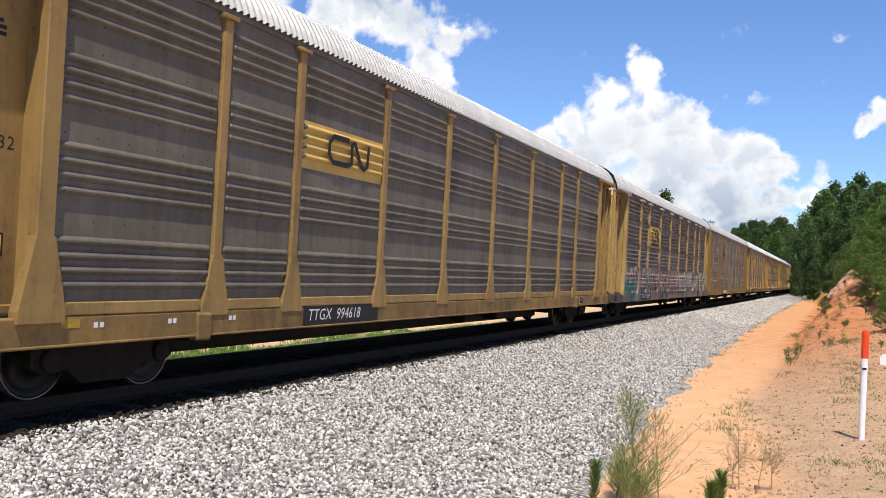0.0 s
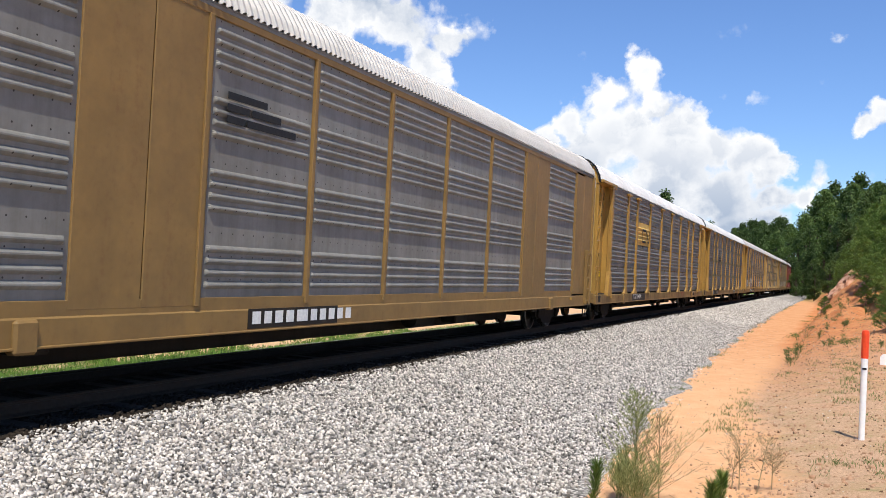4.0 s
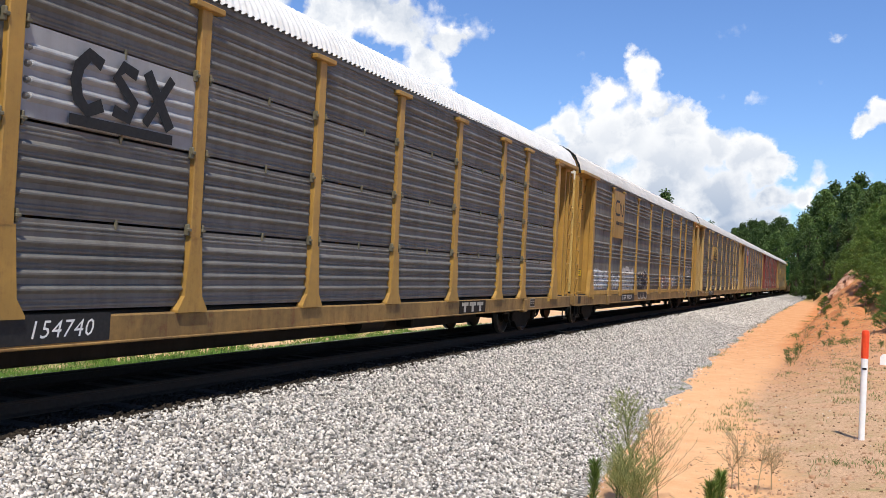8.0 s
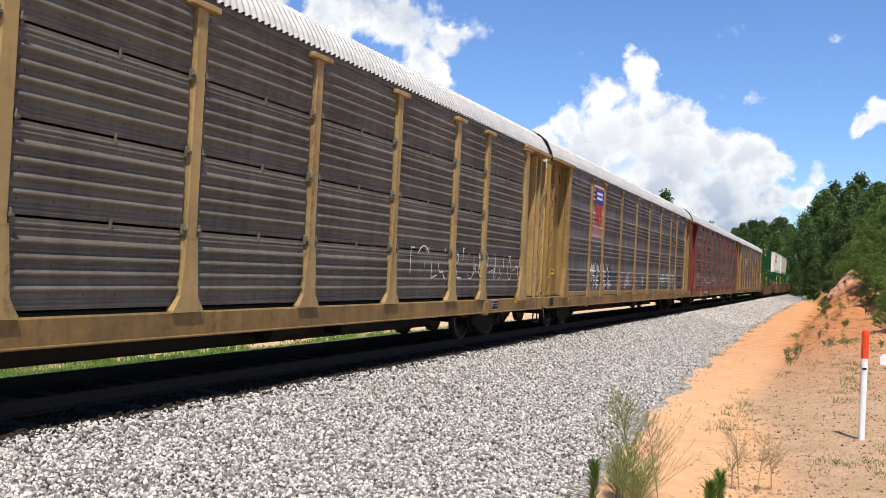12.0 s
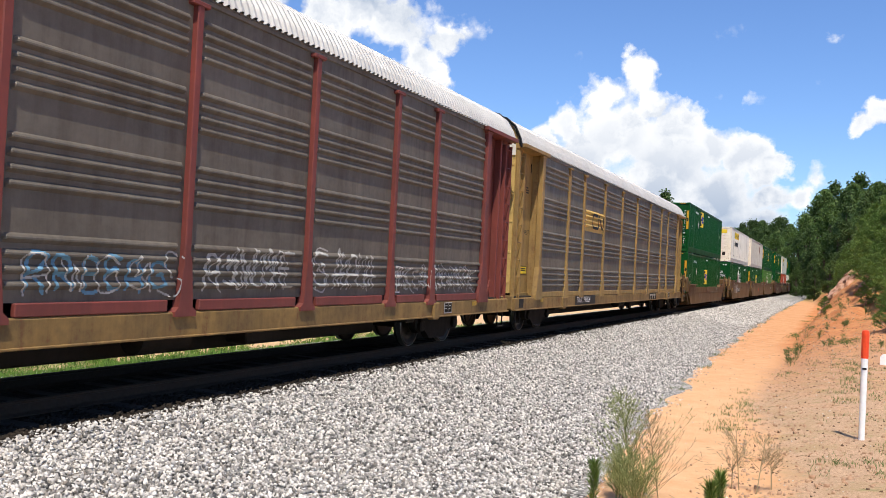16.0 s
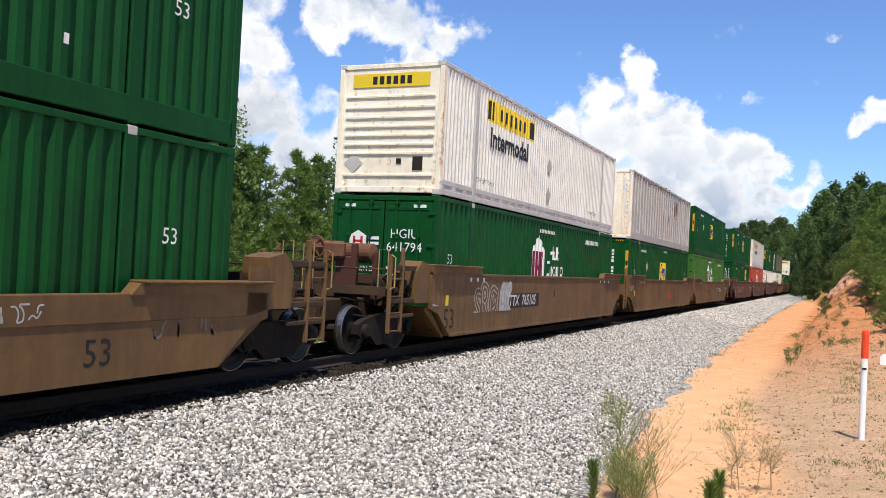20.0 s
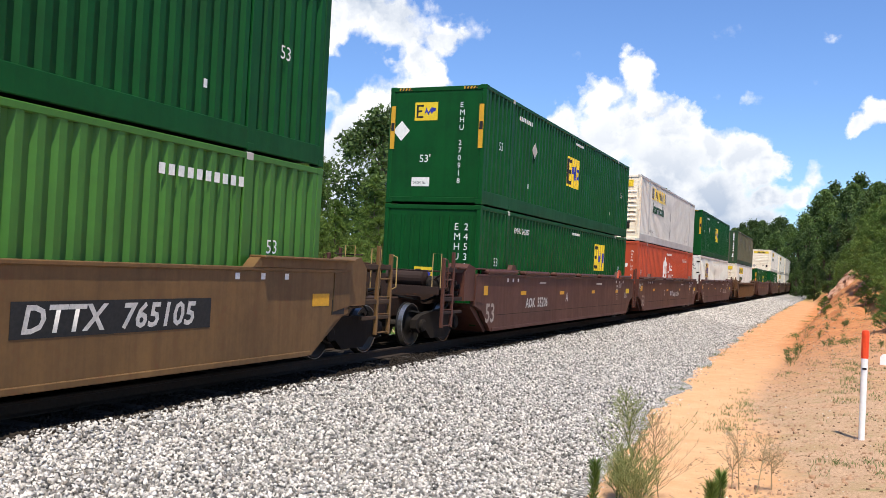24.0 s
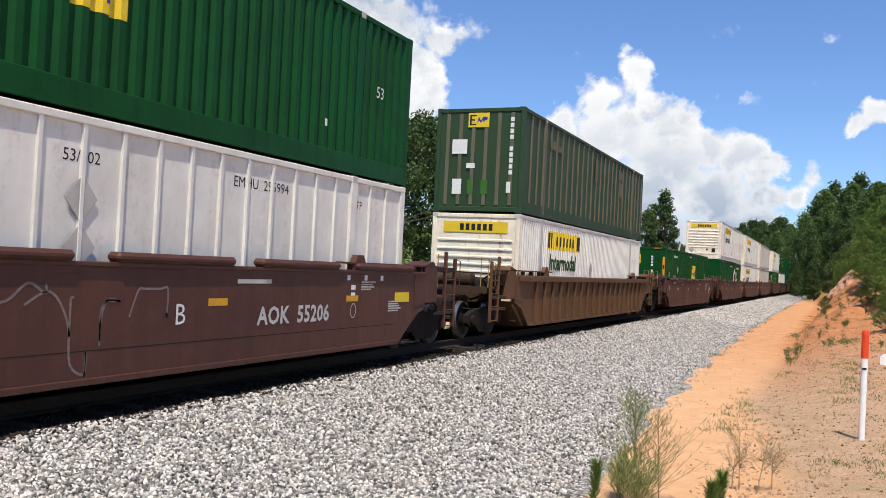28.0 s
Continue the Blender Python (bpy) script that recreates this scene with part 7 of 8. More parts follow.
well_marks(WELLS[317.7], "DTTX  765105", -4.22, 0.82, 0.38, True, ((-8.7, -8.2, 1.2, 1.42, ORANGE_MARK), (-8.6, -8.3, 0.9, 1.12, GREY_WHITE), (-7.95, -7.8, 0.9, 1.12, LABEL_YELLOW), (0.0, 0.1, 1.0, 1.2, BLACK_MARK)), WHITE_MARK, False)
part("marking", lettering("53", 0.62, BLACK_MARK), None, WELLS[317.7], at=pose(1.527, -8.05, 0.4))
well_marks(WELLS[337.1], "", extra=((-7.9, -7.75, 0.9, 1.12, LABEL_YELLOW), (0.6, 0.9, 0.75, 1.05, RED_MARK), (1.05, 1.3, 0.75, 1.05, RED_MARK)), fifty=False)
part("marking", lettering("53", 0.6, BLACK_MARK), None, WELLS[337.1], at=pose(1.527, -8.0, 0.4))
part("marking", lettering("125 T", 0.3, WHITE_MARK), None, WELLS[337.1], at=pose(1.527, -8.7, 1.12))
well_marks(WELLS[355.42], "DTTX  765105", 2.12, 0.84, 0.41, True, ((-2.5, -1.6, 0.9, 1.0, BLACK_MARK), (7.6, 8.1, 1.0, 1.2, ORANGE_MARK), (8.2, 8.6, 0.85, 1.1, BLACK_MARK)), WHITE_MARK, False)
part("marking", lettering("A", 0.36, BLACK_MARK), None, WELLS[355.42], at=pose(1.527, 1.4, 0.84))
part("marking", lettering("GWC33A", 0.2, BLACK_MARK), None, WELLS[355.42], at=pose(1.527, -3.1, 1.38))
well_marks(WELLS[378.7], "AOK  55206", -5.05, 0.74, 0.36, False, STRIPS)
part("marking", lettering("A", 0.38, WHITE_MARK), None, WELLS[378.7], at=pose(1.527, -1.2, 0.84))
well_marks(WELLS[397.4], "", extra=STRIPS)
part("marking", lettering("C", 0.38, WHITE_MARK), None, WELLS[397.4], at=pose(1.527, -2.6, 0.84))
part("marking", lettering("Transportation", 0.36, WHITE_MARK), None, WELLS[397.4], at=pose(1.527, -0.2, 0.8))
bars(WELLS[397.4], -0.75, 0.8, [(0.1, 0.1)], 0.26, WHITE_MARK, 1.523)
part("marking", lettering("125 T", 0.3, WHITE_MARK), None, WELLS[397.4], at=pose(1.527, -8.7, 1.2))
well_marks(WELLS[417.0], "AOK  55206", 3.1, 0.77, 0.36, False, STRIPS)
part("marking", lettering("B", 0.38, WHITE_MARK), None, WELLS[417.0], at=pose(1.527, 1.35, 0.84))
part("marking", lettering("125 T", 0.3, WHITE_MARK), None, WELLS[417.0], at=pose(1.527, -8.7, 1.2))
HAZE = plain("thin_chalk", (0.19, 0.145, 0.13), 0.8)
tags(WELLS[417.0], 3, ((-4.2, -0.4, 0.35, 1.0),), HAZE, 1.524, 0.03, label="thin grey spray-painted loops")
tags(WELLS[417.0], 4, ((-0.3, 0.8, 0.5, 0.8),), HAZE, 1.524, 0.03)
tags(WELLS[397.4], 5, ((6.9, 8.0, 0.6, 0.5),), HAZE, 1.524, 0.03)
sprayed(WELLS[317.7], throw_up(91, -6.2, -4.5, 0.6, 1.25, 0.5), ((0.26, CHALK_SPRAY, 0.002), (0.20, TAN_WELL, 0.004), (0.03, CHALK_SPRAY, 0.006)), 1.521, label="round white spray-painted outline letters")
sprayed(WELLS[317.7], throw_up(97, -4.5, -3.62, 0.60, 1.24, 0.42), ((0.30, CHALK_SPRAY, 0.010), (0.025, LOGO_GREY, 0.012)), 1.521, label="pale spray-painted letters filled in white")
tags(WELLS[294.57], 6, ((-1.3, 0.7, 0.45, 0.42), (6.4, 7.6, 0.7, 0.4), (-4.4, -3.2, 0.5, 0.35)), HAZE, 1.519, 0.035)
tags(WELLS[294.57], 9, ((4.1, 4.7, 0.96, 0.2),), CHALK_SPRAY, 1.539, 0.02)
for s in (462.9, 486.3, 505.7, 525.0, 548.2):
    well_marks(WELLS[s], "", extra=STRIPS, fifty=False)




def small_stencils(w):
    """Rows of small service stencils, too fine to read, on the side of a brown well car."""
    bars(w, 6.1, 1.38, [(0.3, 0.2), (0.4,), (0.25, 0.2), (0.35,)], 0.025, GREY_WHITE, 1.522)
    bars(w, 7.15, 1.02, [(0.5,), (0.4,), (0.45,), (0.3, 0.2), (0.4,)], 0.025, GREY_WHITE, 1.522)
    bars(w, 5.75, 1.26, [(0.14,), (0.14,)], 0.08, WHITE_MARK, 1.522, 0.13)
    ring = Geo()
    ribbon(ring, [(5.85 + 0.09 * math.cos(6.28319 * i / 16), 0.9 + 0.12 * math.sin(6.28319 * i / 16)) for i in range(17)], 0.018, 1.523)
    part("stencil_ring", ring, GREY_WHITE, w)
    part("dirt_line", box(1.5205, 1.5225, -7.3, 7.5, 0.60, 0.612), UNDERFRAME, w)


for key in (378.7, 397.4, 417.0, 462.9, 486.3):
    small_stencils(WELLS[key])

disc = part("warning_disc", Geo().lathe([(1.376, 0.14), (1.381, 0.14)], 24, 0, (0, -13.09, 1.92)), WHITE_MARK, rack[3], "round white sign with a red ring and bar")
ring = Geo()
ribbon(ring, [(-13.09 + 0.12 * math.cos(6.28319 * i / 24), 1.92 + 0.12 * math.sin(6.28319 * i / 24)) for i in range(25)], 0.03, 1.3825)
ribbon(ring, [(-13.17, 2.0), (-13.01, 1.84)], 0.03, 1.3825)
part("ring", ring, RED_MARK, disc)
part("guide", Geo().prism([(5.8, 1.60), (6.35, 1.60), (6.25, 1.86), (5.95, 1.92)], 0, 1.50, 1.56), RED, WELLS[378.7], "red-painted corner guide")
# ---- trees and plants ----
BARK = paint("bark", (0.13, 0.10, 0.075), (0.06, 0.045, 0.035), 0.6, 0.9, streak=0.3)
LEAF = leafy("broad_leaves", (0.035, 0.066, 0.018), (0.105, 0.16, 0.04), 0.3)
LEAF_MID = leafy("green_leaves", (0.045, 0.085, 0.02), (0.15, 0.22, 0.055), 0.3)
LEAF_PALE = leafy("pale_leaves", (0.08, 0.14, 0.03), (0.26, 0.36, 0.10))
NEEDLES = leafy("pine_needles", (0.06, 0.115, 0.02), (0.20, 0.29, 0.06), 0.35)
WEED_GREEN = leafy("weed_leaves", (0.13, 0.18, 0.04), (0.46, 0.46, 0.20), 0.4)
WEED_DARK = leafy("dark_weed_leaves", (0.05, 0.085, 0.02), (0.16, 0.20, 0.06), 0.3)
WEED_DRY = leafy("dry_stalks", (0.26, 0.17, 0.08), (0.46, 0.36, 0.20), 0.2)
GRASS_FRESH = leafy("fresh_grass_blades", (0.07, 0.15, 0.02), (0.20, 0.34, 0.06), 0.3)
GRASS = leafy("grass_blades", (0.06, 0.10, 0.02), (0.20, 0.24, 0.07), 0.3)


def cards(name, p, along, across, material):
    """One mesh of small folded leaves: middles p, half lengths along, half widths across."""
    n = len(p)
    fold = np.cross(along, across)
    fold /= np.maximum(np.linalg.norm(fold, axis=1)[:, None], 1e-9)
    fold *= np.linalg.norm(across, axis=1)[:, None] * 0.35
    v = np.stack([p - along, p + across + fold, p + along, p - across + fold], 1).reshape(-1, 3)
    f = (np.array([(0, 1, 2), (0, 2, 3)])[None] + 4 * np.arange(n)[:, None, None]).reshape(-1, 3)
    me = bpy.data.meshes.new(name)
    me.vertices.add(len(v))
    me.vertices.foreach_set("co", v.reshape(-1))
    me.loops.add(f.size)
    me.loops.foreach_set("vertex_index", f.reshape(-1))
    me.polygons.add(len(f))
    me.polygons.foreach_set("loop_start", np.arange(0, f.size, 3))
    me.update(calc_edges=True)
    me.materials.append(material)
    return me


def units(rng, n):
    d = rng.normal(size=(n, 3))
    return d / np.linalg.norm(d, axis=1)[:, None]


def tree(name, label, seed, height, spread, material, bare=0.22, clumps=110, leaves=46, leaf=0.17, slim=1.0):
    """Tapered bent trunk, limbs, and a crown of leaf clumps with gaps."""
    rng = np.random.default_rng(seed)
    t = thing(name, label, "tree", "trees along the line")
    g = Geo()
    spine = [Vector((0.35 * math.sin(i * 0.9 + seed) * i / 8, 0.3 * math.cos(i * 1.1 + seed) * i / 8, height * 0.86 * i / 8 - 0.4)) for i in range(9)]
    r0 = 0.018 * height + 0.03
    for i in range(8):
        g.tube(spine[i], spine[i + 1], r0 * (1 - 0.11 * i), 9, r0 * (1 - 0.11 * (i + 1)))
    mids = []
    for k in range(clumps):
        h = bare + (1 - bare) * rng.random() ** 0.85
        a = rng.uniform(0, 6.283)
        q = (h - bare) / (1 - bare)
        out = spread * (math.sin(math.pi * min(q * 0.86 + 0.16, 1)) ** 0.7) * (0.35 + 0.65 * rng.random() ** 0.5) * (1 + 0.28 * math.sin(3 * a + seed) + 0.2 * math.sin(7 * q + a))
        mids.append((math.cos(a) * out * slim, math.sin(a) * out, h * height))
    mids = np.array(mids)
    for k in range(0, clumps, 4):
        m = Vector(mids[k])
        b = spine[min(7, max(1, int(m.z / height * 7.2)))]
        e = b.lerp(m, 0.55) + Vector((0, 0, 0.06 * height * rng.random()))
        g.tube(b, e, r0 * 0.32, 6, r0 * 0.18)
        g.tube(e, m, r0 * 0.18, 5, r0 * 0.05)
    part("trunk", g, BARK, t)
    size = spread * rng.uniform(0.2, 0.42, clumps)
    p = np.repeat(mids, leaves, 0) + units(rng, clumps * leaves) * (np.repeat(size, leaves) * rng.random(clumps * leaves) ** 0.4)[:, None] * np.array([1, 1, 0.75])
    d = units(rng, len(p))
    e = np.cross(d, units(rng, len(p)))
    e /= np.linalg.norm(e, axis=1)[:, None]
    s = rng.uniform(0.6, 1.25, (len(p), 1)) * leaf
    part("crown", cards("crown", p, d * s, e * s * 0.55, material), None, t, "ragged crown of separate leaf clumps")
    return t


def pine(name, label, seed, height, spread, needle=0.15, per=22):
    """A young pine: straight stem, whorls of rising boughs and tufts of long needles."""
    rng = np.random.default_rng(seed)
    t = thing(name, label, "tree", "trees along the line")
    g = Geo().tube((0, 0, -0.3), (0, 0, height * 0.97), 0.012 * height + 0.02, 8, 0.012)
    tips, dirs = [], []
    levels = max(9, int(height * 2.4))
    for i in range(levels):
        q = i / (levels - 1)
        z = height * (0.08 + 0.88 * q)
        reach = spread * (1 - q) ** 0.75 * rng.uniform(0.75, 1.15) + 0.12
        for k in range(5 + int(3 * (1 - q))):
            a = rng.uniform(0, 6.283)
            end = Vector((math.cos(a) * reach, math.sin(a) * reach, z + reach * rng.uniform(0.25, 0.7)))
            g.tube((0, 0, z), end, 0.016, 4, 0.006)
            for f in (0.45, 0.7, 0.9, 1.0):
                w = Vector((0, 0, z)).lerp(end, f)
                tips.append((w.x + rng.normal(0, 0.06), w.y + rng.normal(0, 0.06), w.z + rng.normal(0, 0.05)))
                dirs.append(((end - Vector((0, 0, z))).normalized() * 0.6 + Vector((0, 0, 0.8))).normalized())
    tips.append((0, 0, height))
    dirs.append(Vector((0, 0, 1)))
    part("trunk", g, BARK, t)
    p = np.repeat(np.array(tips), per, 0)
    d = np.repeat(np.array([tuple(x) for x in dirs]), per, 0) * 0.75 + units(rng, len(p))
    d /= np.linalg.norm(d, axis=1)[:, None]
    e = np.cross(d, units(rng, len(p)))
    e /= np.linalg.norm(e, axis=1)[:, None]
    s = rng.uniform(0.7, 1.3, (len(p), 1)) * needle
    part("crown", cards("crown", p + d * s, d * s, e * s * 0.12, NEEDLES), None, t, "tufts of long green needles")
    return t


def stand(ob, x, y, turn=0.0, size=1.0, sink=0.05):
    ob.matrix_basis = pose(x, y, ground_z(x, y) - sink, 0, 0, turn) @ Matrix.Scale(size, 4)
    return ob


def again(ob, x, y, turn=0.0, size=1.0, sink=0.05):
    return copy_thing(ob, pose(x, y, ground_z(x, y) - sink, 0, 0, turn) @ Matrix.Scale(size / ob.scale.x, 4))


OAK = stand(tree("broadleaf_tree", "broadleaf tree with a dense dark green crown", 1, 10.0, 3.6, LEAF, clumps=95, leaves=95, leaf=0.15), -31.0, 99.0, 0, 1.1)
ELM = stand(tree("broadleaf_tree", "broadleaf tree with an uneven green crown", 2, 10.0, 3.0, LEAF, 0.12, 90, 95, 0.15), -24, 62, 40, 1.06)
POPLAR = stand(tree("broadleaf_tree", "tall narrow broadleaf tree, deep green", 11, 10.0, 1.75, LEAF, 0.04, 110, 85, 0.14), -33, 140, 0, 1.1)
LEANER = stand(tree("broadleaf_tree", "tall broadleaf tree with bright uneven clumps", 12, 10.0, 2.1, LEAF_MID, 0.05, 100, 90, 0.14), -34, 118, 0, 1.0)
SLIM = stand(tree("broadleaf_tree", "slender young tree with glossy pale leaves", 3, 6.0, 1.0, LEAF_PALE, 0.1, 85, 90, 0.07), -24.2, 20.4, 0, 0.86)
SWEETGUM = stand(tree("broadleaf_tree", "tall open tree with layered branches", 5, 9.5, 2.1, LEAF_PALE, 0.12, 120, 95, 0.085), -24, 29.3, 70, 0.92)
YOUNG = stand(pine("pine_tree", "young green pine with long needles", 7, 6.0, 1.5), -22.5, 31.0, 0, 1.0)
BUSHY = stand(pine("pine_tree", "low bushy pine with bright green needles", 8, 4.2, 1.7), -21.5, 25.2, 30, 1.0)

again(POPLAR, -22.8, 130, 0, 1.36)
again(LEANER, -24.5, 127, 40, 1.05)
again(SLIM, -25, 23.2, 130, 0.95)
again(SLIM, -23, 25.5, 250, 0.98)
again(SLIM, -27, 18.2, 80, 1.0)
again(SLIM, -26, 14.6, 20, 0.9)
again(SWEETGUM, -26.5, 12.0, 20, 0.6)
for x, y, a, k in ((-22, 33.5, 70, 0.95), (-23.5, 35.2, 150, 1.05), (-24.5, 38.5, 10, 1.0), (-26, 41, 200, 1.12), (-22.5, 28.0, 300, 0.8), (-25.5, 31.5, 120, 1.05), (-27, 36, 60, 1.1), (-24, 44, 90, 1.0), (-26, 47.5, 180, 1.15)):
    again(YOUNG, x, y, a, k)
for x, y, a, k in ((-20.8, 22.2, 50, 0.8), (-22.5, 19.0, 110, 0.85), (-21.5, 27.8, 200, 0.95), (-20.5, 17.0, 10, 0.6), (-22.0, 14.5, 150, 0.8), (-22.0, 36.5, 140, 1.0), (-21.5, 40.0, 260, 0.9)):
    again(BUSHY, x, y, a, k)
for x, y, a, k in ((-27, 50, 10, 1.05), (-25, 55, 120, 0.95), (-28, 58, 60, 1.15), (-26, 68, 200, 0.95), (-29, 75, 20, 1.0), (-26, 84, 100, 0.95), (-30, 92, 320, 1.2), (-27, 100, 210, 1.0), (-29, 112, 30, 0.9), (-31, 122, 75, 1.0), (-27, 148, 160, 0.8), (-30, 160, 10, 0.75), (-26, 172, 240, 0.7), (-25, 190, 130, 1.15), (-29, 205, 60, 0.95)):
    again((OAK, ELM)[int(y) % 2], x, y, a, k)
for i, (x, y, k) in enumerate(((-18.6, 13.5, 0.42), (-19.4, 15.2, 0.55), (-18.9, 17.0, 0.5), (-19.8, 18.6, 0.62), (-19.0, 20.4, 0.55), (-20.1, 22.0, 0.7), (-19.3, 23.8, 0.6), (-20.2, 25.6, 0.72), (-19.6, 27.6, 0.65), (-20.4, 29.6, 0.8), (-19.8, 31.8, 0.7), (-20.6, 34.2, 0.85), (-21.0, 12.4, 0.6), (-23.5, 13.0, 0.75), (-24.6, 17.2, 0.85), (-24.0, 21.5, 0.9), (-25.2, 27.5, 1.0))):
    again(BUSHY, x, y, 47.0 * i, k)
for i, (x, y, k) in enumerate(((-27.5, 15.5, 0.75), (-29, 20, 0.8), (-28, 24.5, 0.9), (-30, 29, 0.95), (-31, 35, 1.0), (-23.8, 26.6, 0.9), (-22.6, 29.8, 0.95))):
    again((YOUNG, SLIM)[i % 2] if i < 5 else YOUNG, x, y, 63.0 * i, k)
rng = random.Random(11)
FAR_WOODS = ((-32.9, 330, 1.96), (-29.2, 320, 2.1), (-26.9, 330, 2.29), (-23.2, 325, 2.34), (-19.5, 320, 2.25), (-17.2, 330, 2.46), (-12.9, 300, 2.08), (-32.5, 260, 1.7), (-22.2, 290, 1.82), (-15.9, 280, 1.77), (-26.4, 300, 1.83), (-20.4, 300, 1.94))
for i, (x, y, k) in enumerate(FAR_WOODS):  # the wood beyond the bend
    again((LEANER, POPLAR, ELM)[i % 3], x, y, rng.uniform(0, 360), k)
WOODS = ((-6.1, 215, 1.8), (-6.6, 190, 1.21), (-4.0, 225, 2.12), (-2.3, 228, 2.29), (-0.4, 232, 2.46), (1.9, 205, 1.98), (3.3, 215, 2.18), (4.8, 225, 2.49), (5.8, 190, 1.75), (7.9, 200, 1.98), (9.9, 190, 1.99), (-3.3, 160, 0.87), (-1.3, 152, 0.92), (0.6, 150, 1.07), (2.1, 140, 0.93), (3.6, 132, 0.98), (4.8, 122, 0.86), (6.1, 116, 0.89), (-0.4, 120, 0.43), (0.9, 108, 0.42), (2.3, 100, 0.43), (3.4, 96, 0.45), (4.6, 90, 0.5), (-5.1, 175, 0.81), (-5.9, 168, 0.53), (-2.4, 140, 0.51), (-4.8, 205, 1.5), (-1.0, 190, 1.61), (1.9, 175, 1.46), (4.2, 160, 1.39), (6.3, 150, 1.3), (1.3, 240, 2.13), (8.2, 240, 2.34), (4.6, 250, 2.43))
for i, (x, y, k) in enumerate(WOODS):  # the wood on the bank
    again((LEANER, POPLAR, POPLAR)[i % 3], x, y, rng.uniform(0, 360), k)
for x, y, k in ((2.6, 70, 0.85), (3.6, 66, 0.95), (2.2, 60, 0.7), (3.0, 58, 0.9), (4.2, 62, 1.1), (2.7, 50, 0.75), (3.4, 53, 0.95), (2.9, 46, 0.7), (3.3, 48, 0.85), (2.45, 43, 0.55), (2.75, 40, 0.6), (4.2, 74, 1.15), (2.2, 82, 0.7), (3.4, 80, 0.9), (2.05, 37, 0.36), (3.7, 56, 1.0), (2.0, 78, 0.75), (1.6, 84, 0.6), (2.6, 88, 0.9), (3.0, 75, 1.0), (4.0, 70, 1.2), (2.15, 53, 0.6), (2.3, 33, 0.38), (2.25, 30, 0.3), (2.6, 47, 0.8), (3.2, 44, 0.9), (3.1, 62, 1.15), (1.0, 92, 0.6), (0.6, 100, 0.55), (1.8, 97, 0.9)):
    again((YOUNG, BUSHY)[int(x * 10 + y) % 2], x, y, rng.uniform(0, 360), k)
for x, y, k in ((-0.35, 52, 0.22), (1.75, 34, 0.24), (1.5, 47, 0.3), (0.9, 74, 0.3), (1.9, 72, 0.4)):
    again(BUSHY, x, y, rng.uniform(0, 360), k)


# ---- rock, marker post and small things on the bank ----
def slab(x, y, w, d, h, lean, turn, seed):
    """A jagged leaning slab of clay rock with a broken top."""
    r = random.Random(seed)
    b = bmesh.new()
    bmesh.ops.create_cube(b, size=1.0)
    bmesh.ops.subdivide_edges(b, edges=b.edges[:], cuts=13, use_grid_fill=True)
    for v in b.verts:
        p = v.co.copy()
        up = p.z + 0.5
        k = 1 - 0.62 * up ** 1.4
        q = Vector((p.x * w * k + lean * up * h, p.y * d * (1 - 0.45 * up), (up - 0.25) * h * 1.25))
        s1 = noise.noise(q * 2.2 + Vector((seed, 0, 0)))
        s2 = noise.noise(Vector((q.x * 5, q.y * 4, q.z * 1.2)) + Vector((0, seed, 0)))
        q += Vector((s1 * 0.30 * w + 0.12 * w * s2, s1 * 0.2 * d, 0.30 * h * s2 * up + 0.15 * h * s1 * up))
        q.x += 0.06 * round(q.z * 3 + s1)
        v.co = q
    me = bpy.data.meshes.new("rock")
    b.to_mesh(me)
    b.free()
    me.materials.append(ROCK)
    ob = new("rock", me)
    ob.matrix_basis = pose(x, y, ground_z(x, y), 0, 0, turn)
    return tagged(ob, "jagged pale pinkish clay rock sticking out of the bank", "rock", "rocks on the bank")


ROCK = paint("clay_rock", (0.56, 0.38, 0.27), (0.36, 0.13, 0.055), 0.95, 0.9, streak=0.6, grain=4.0, patch=1.2, bump=0.8)
for i, (x, y, w, d, h, lean, a) in enumerate(((-0.45, 76, 0.9, 1.6, 0.9, 0.35, 10), (-0.05, 75, 1.0, 1.8, 1.5, 0.35, -5), (0.45, 74, 1.0, 1.8, 1.5, 0.32, 12), (0.95, 73, 1.0, 1.5, 1.1, 0.25, 30), (0.2, 72, 0.7, 1.2, 0.8, 0.4, 20), (1.0, 70, 0.6, 1.0, 0.7, 0.2, 0), (2.2, 57, 0.8, 1.3, 1.2, 0.2, 10), (1.8, 60, 0.7, 1.1, 0.9, 0.3, 40), (2.35, 62, 0.8, 1.3, 1.2, 0.2, 60))):
    slab(x, y, w, d, h, lean, a, i + 1)

RED_PLASTIC = plain("orange_red_plastic", (0.75, 0.075, 0.025), 0.45, 0, 0.08)
WHITE_PLASTIC = plain("white_plastic", (0.82, 0.82, 0.80), 0.4, 0, 0.05)


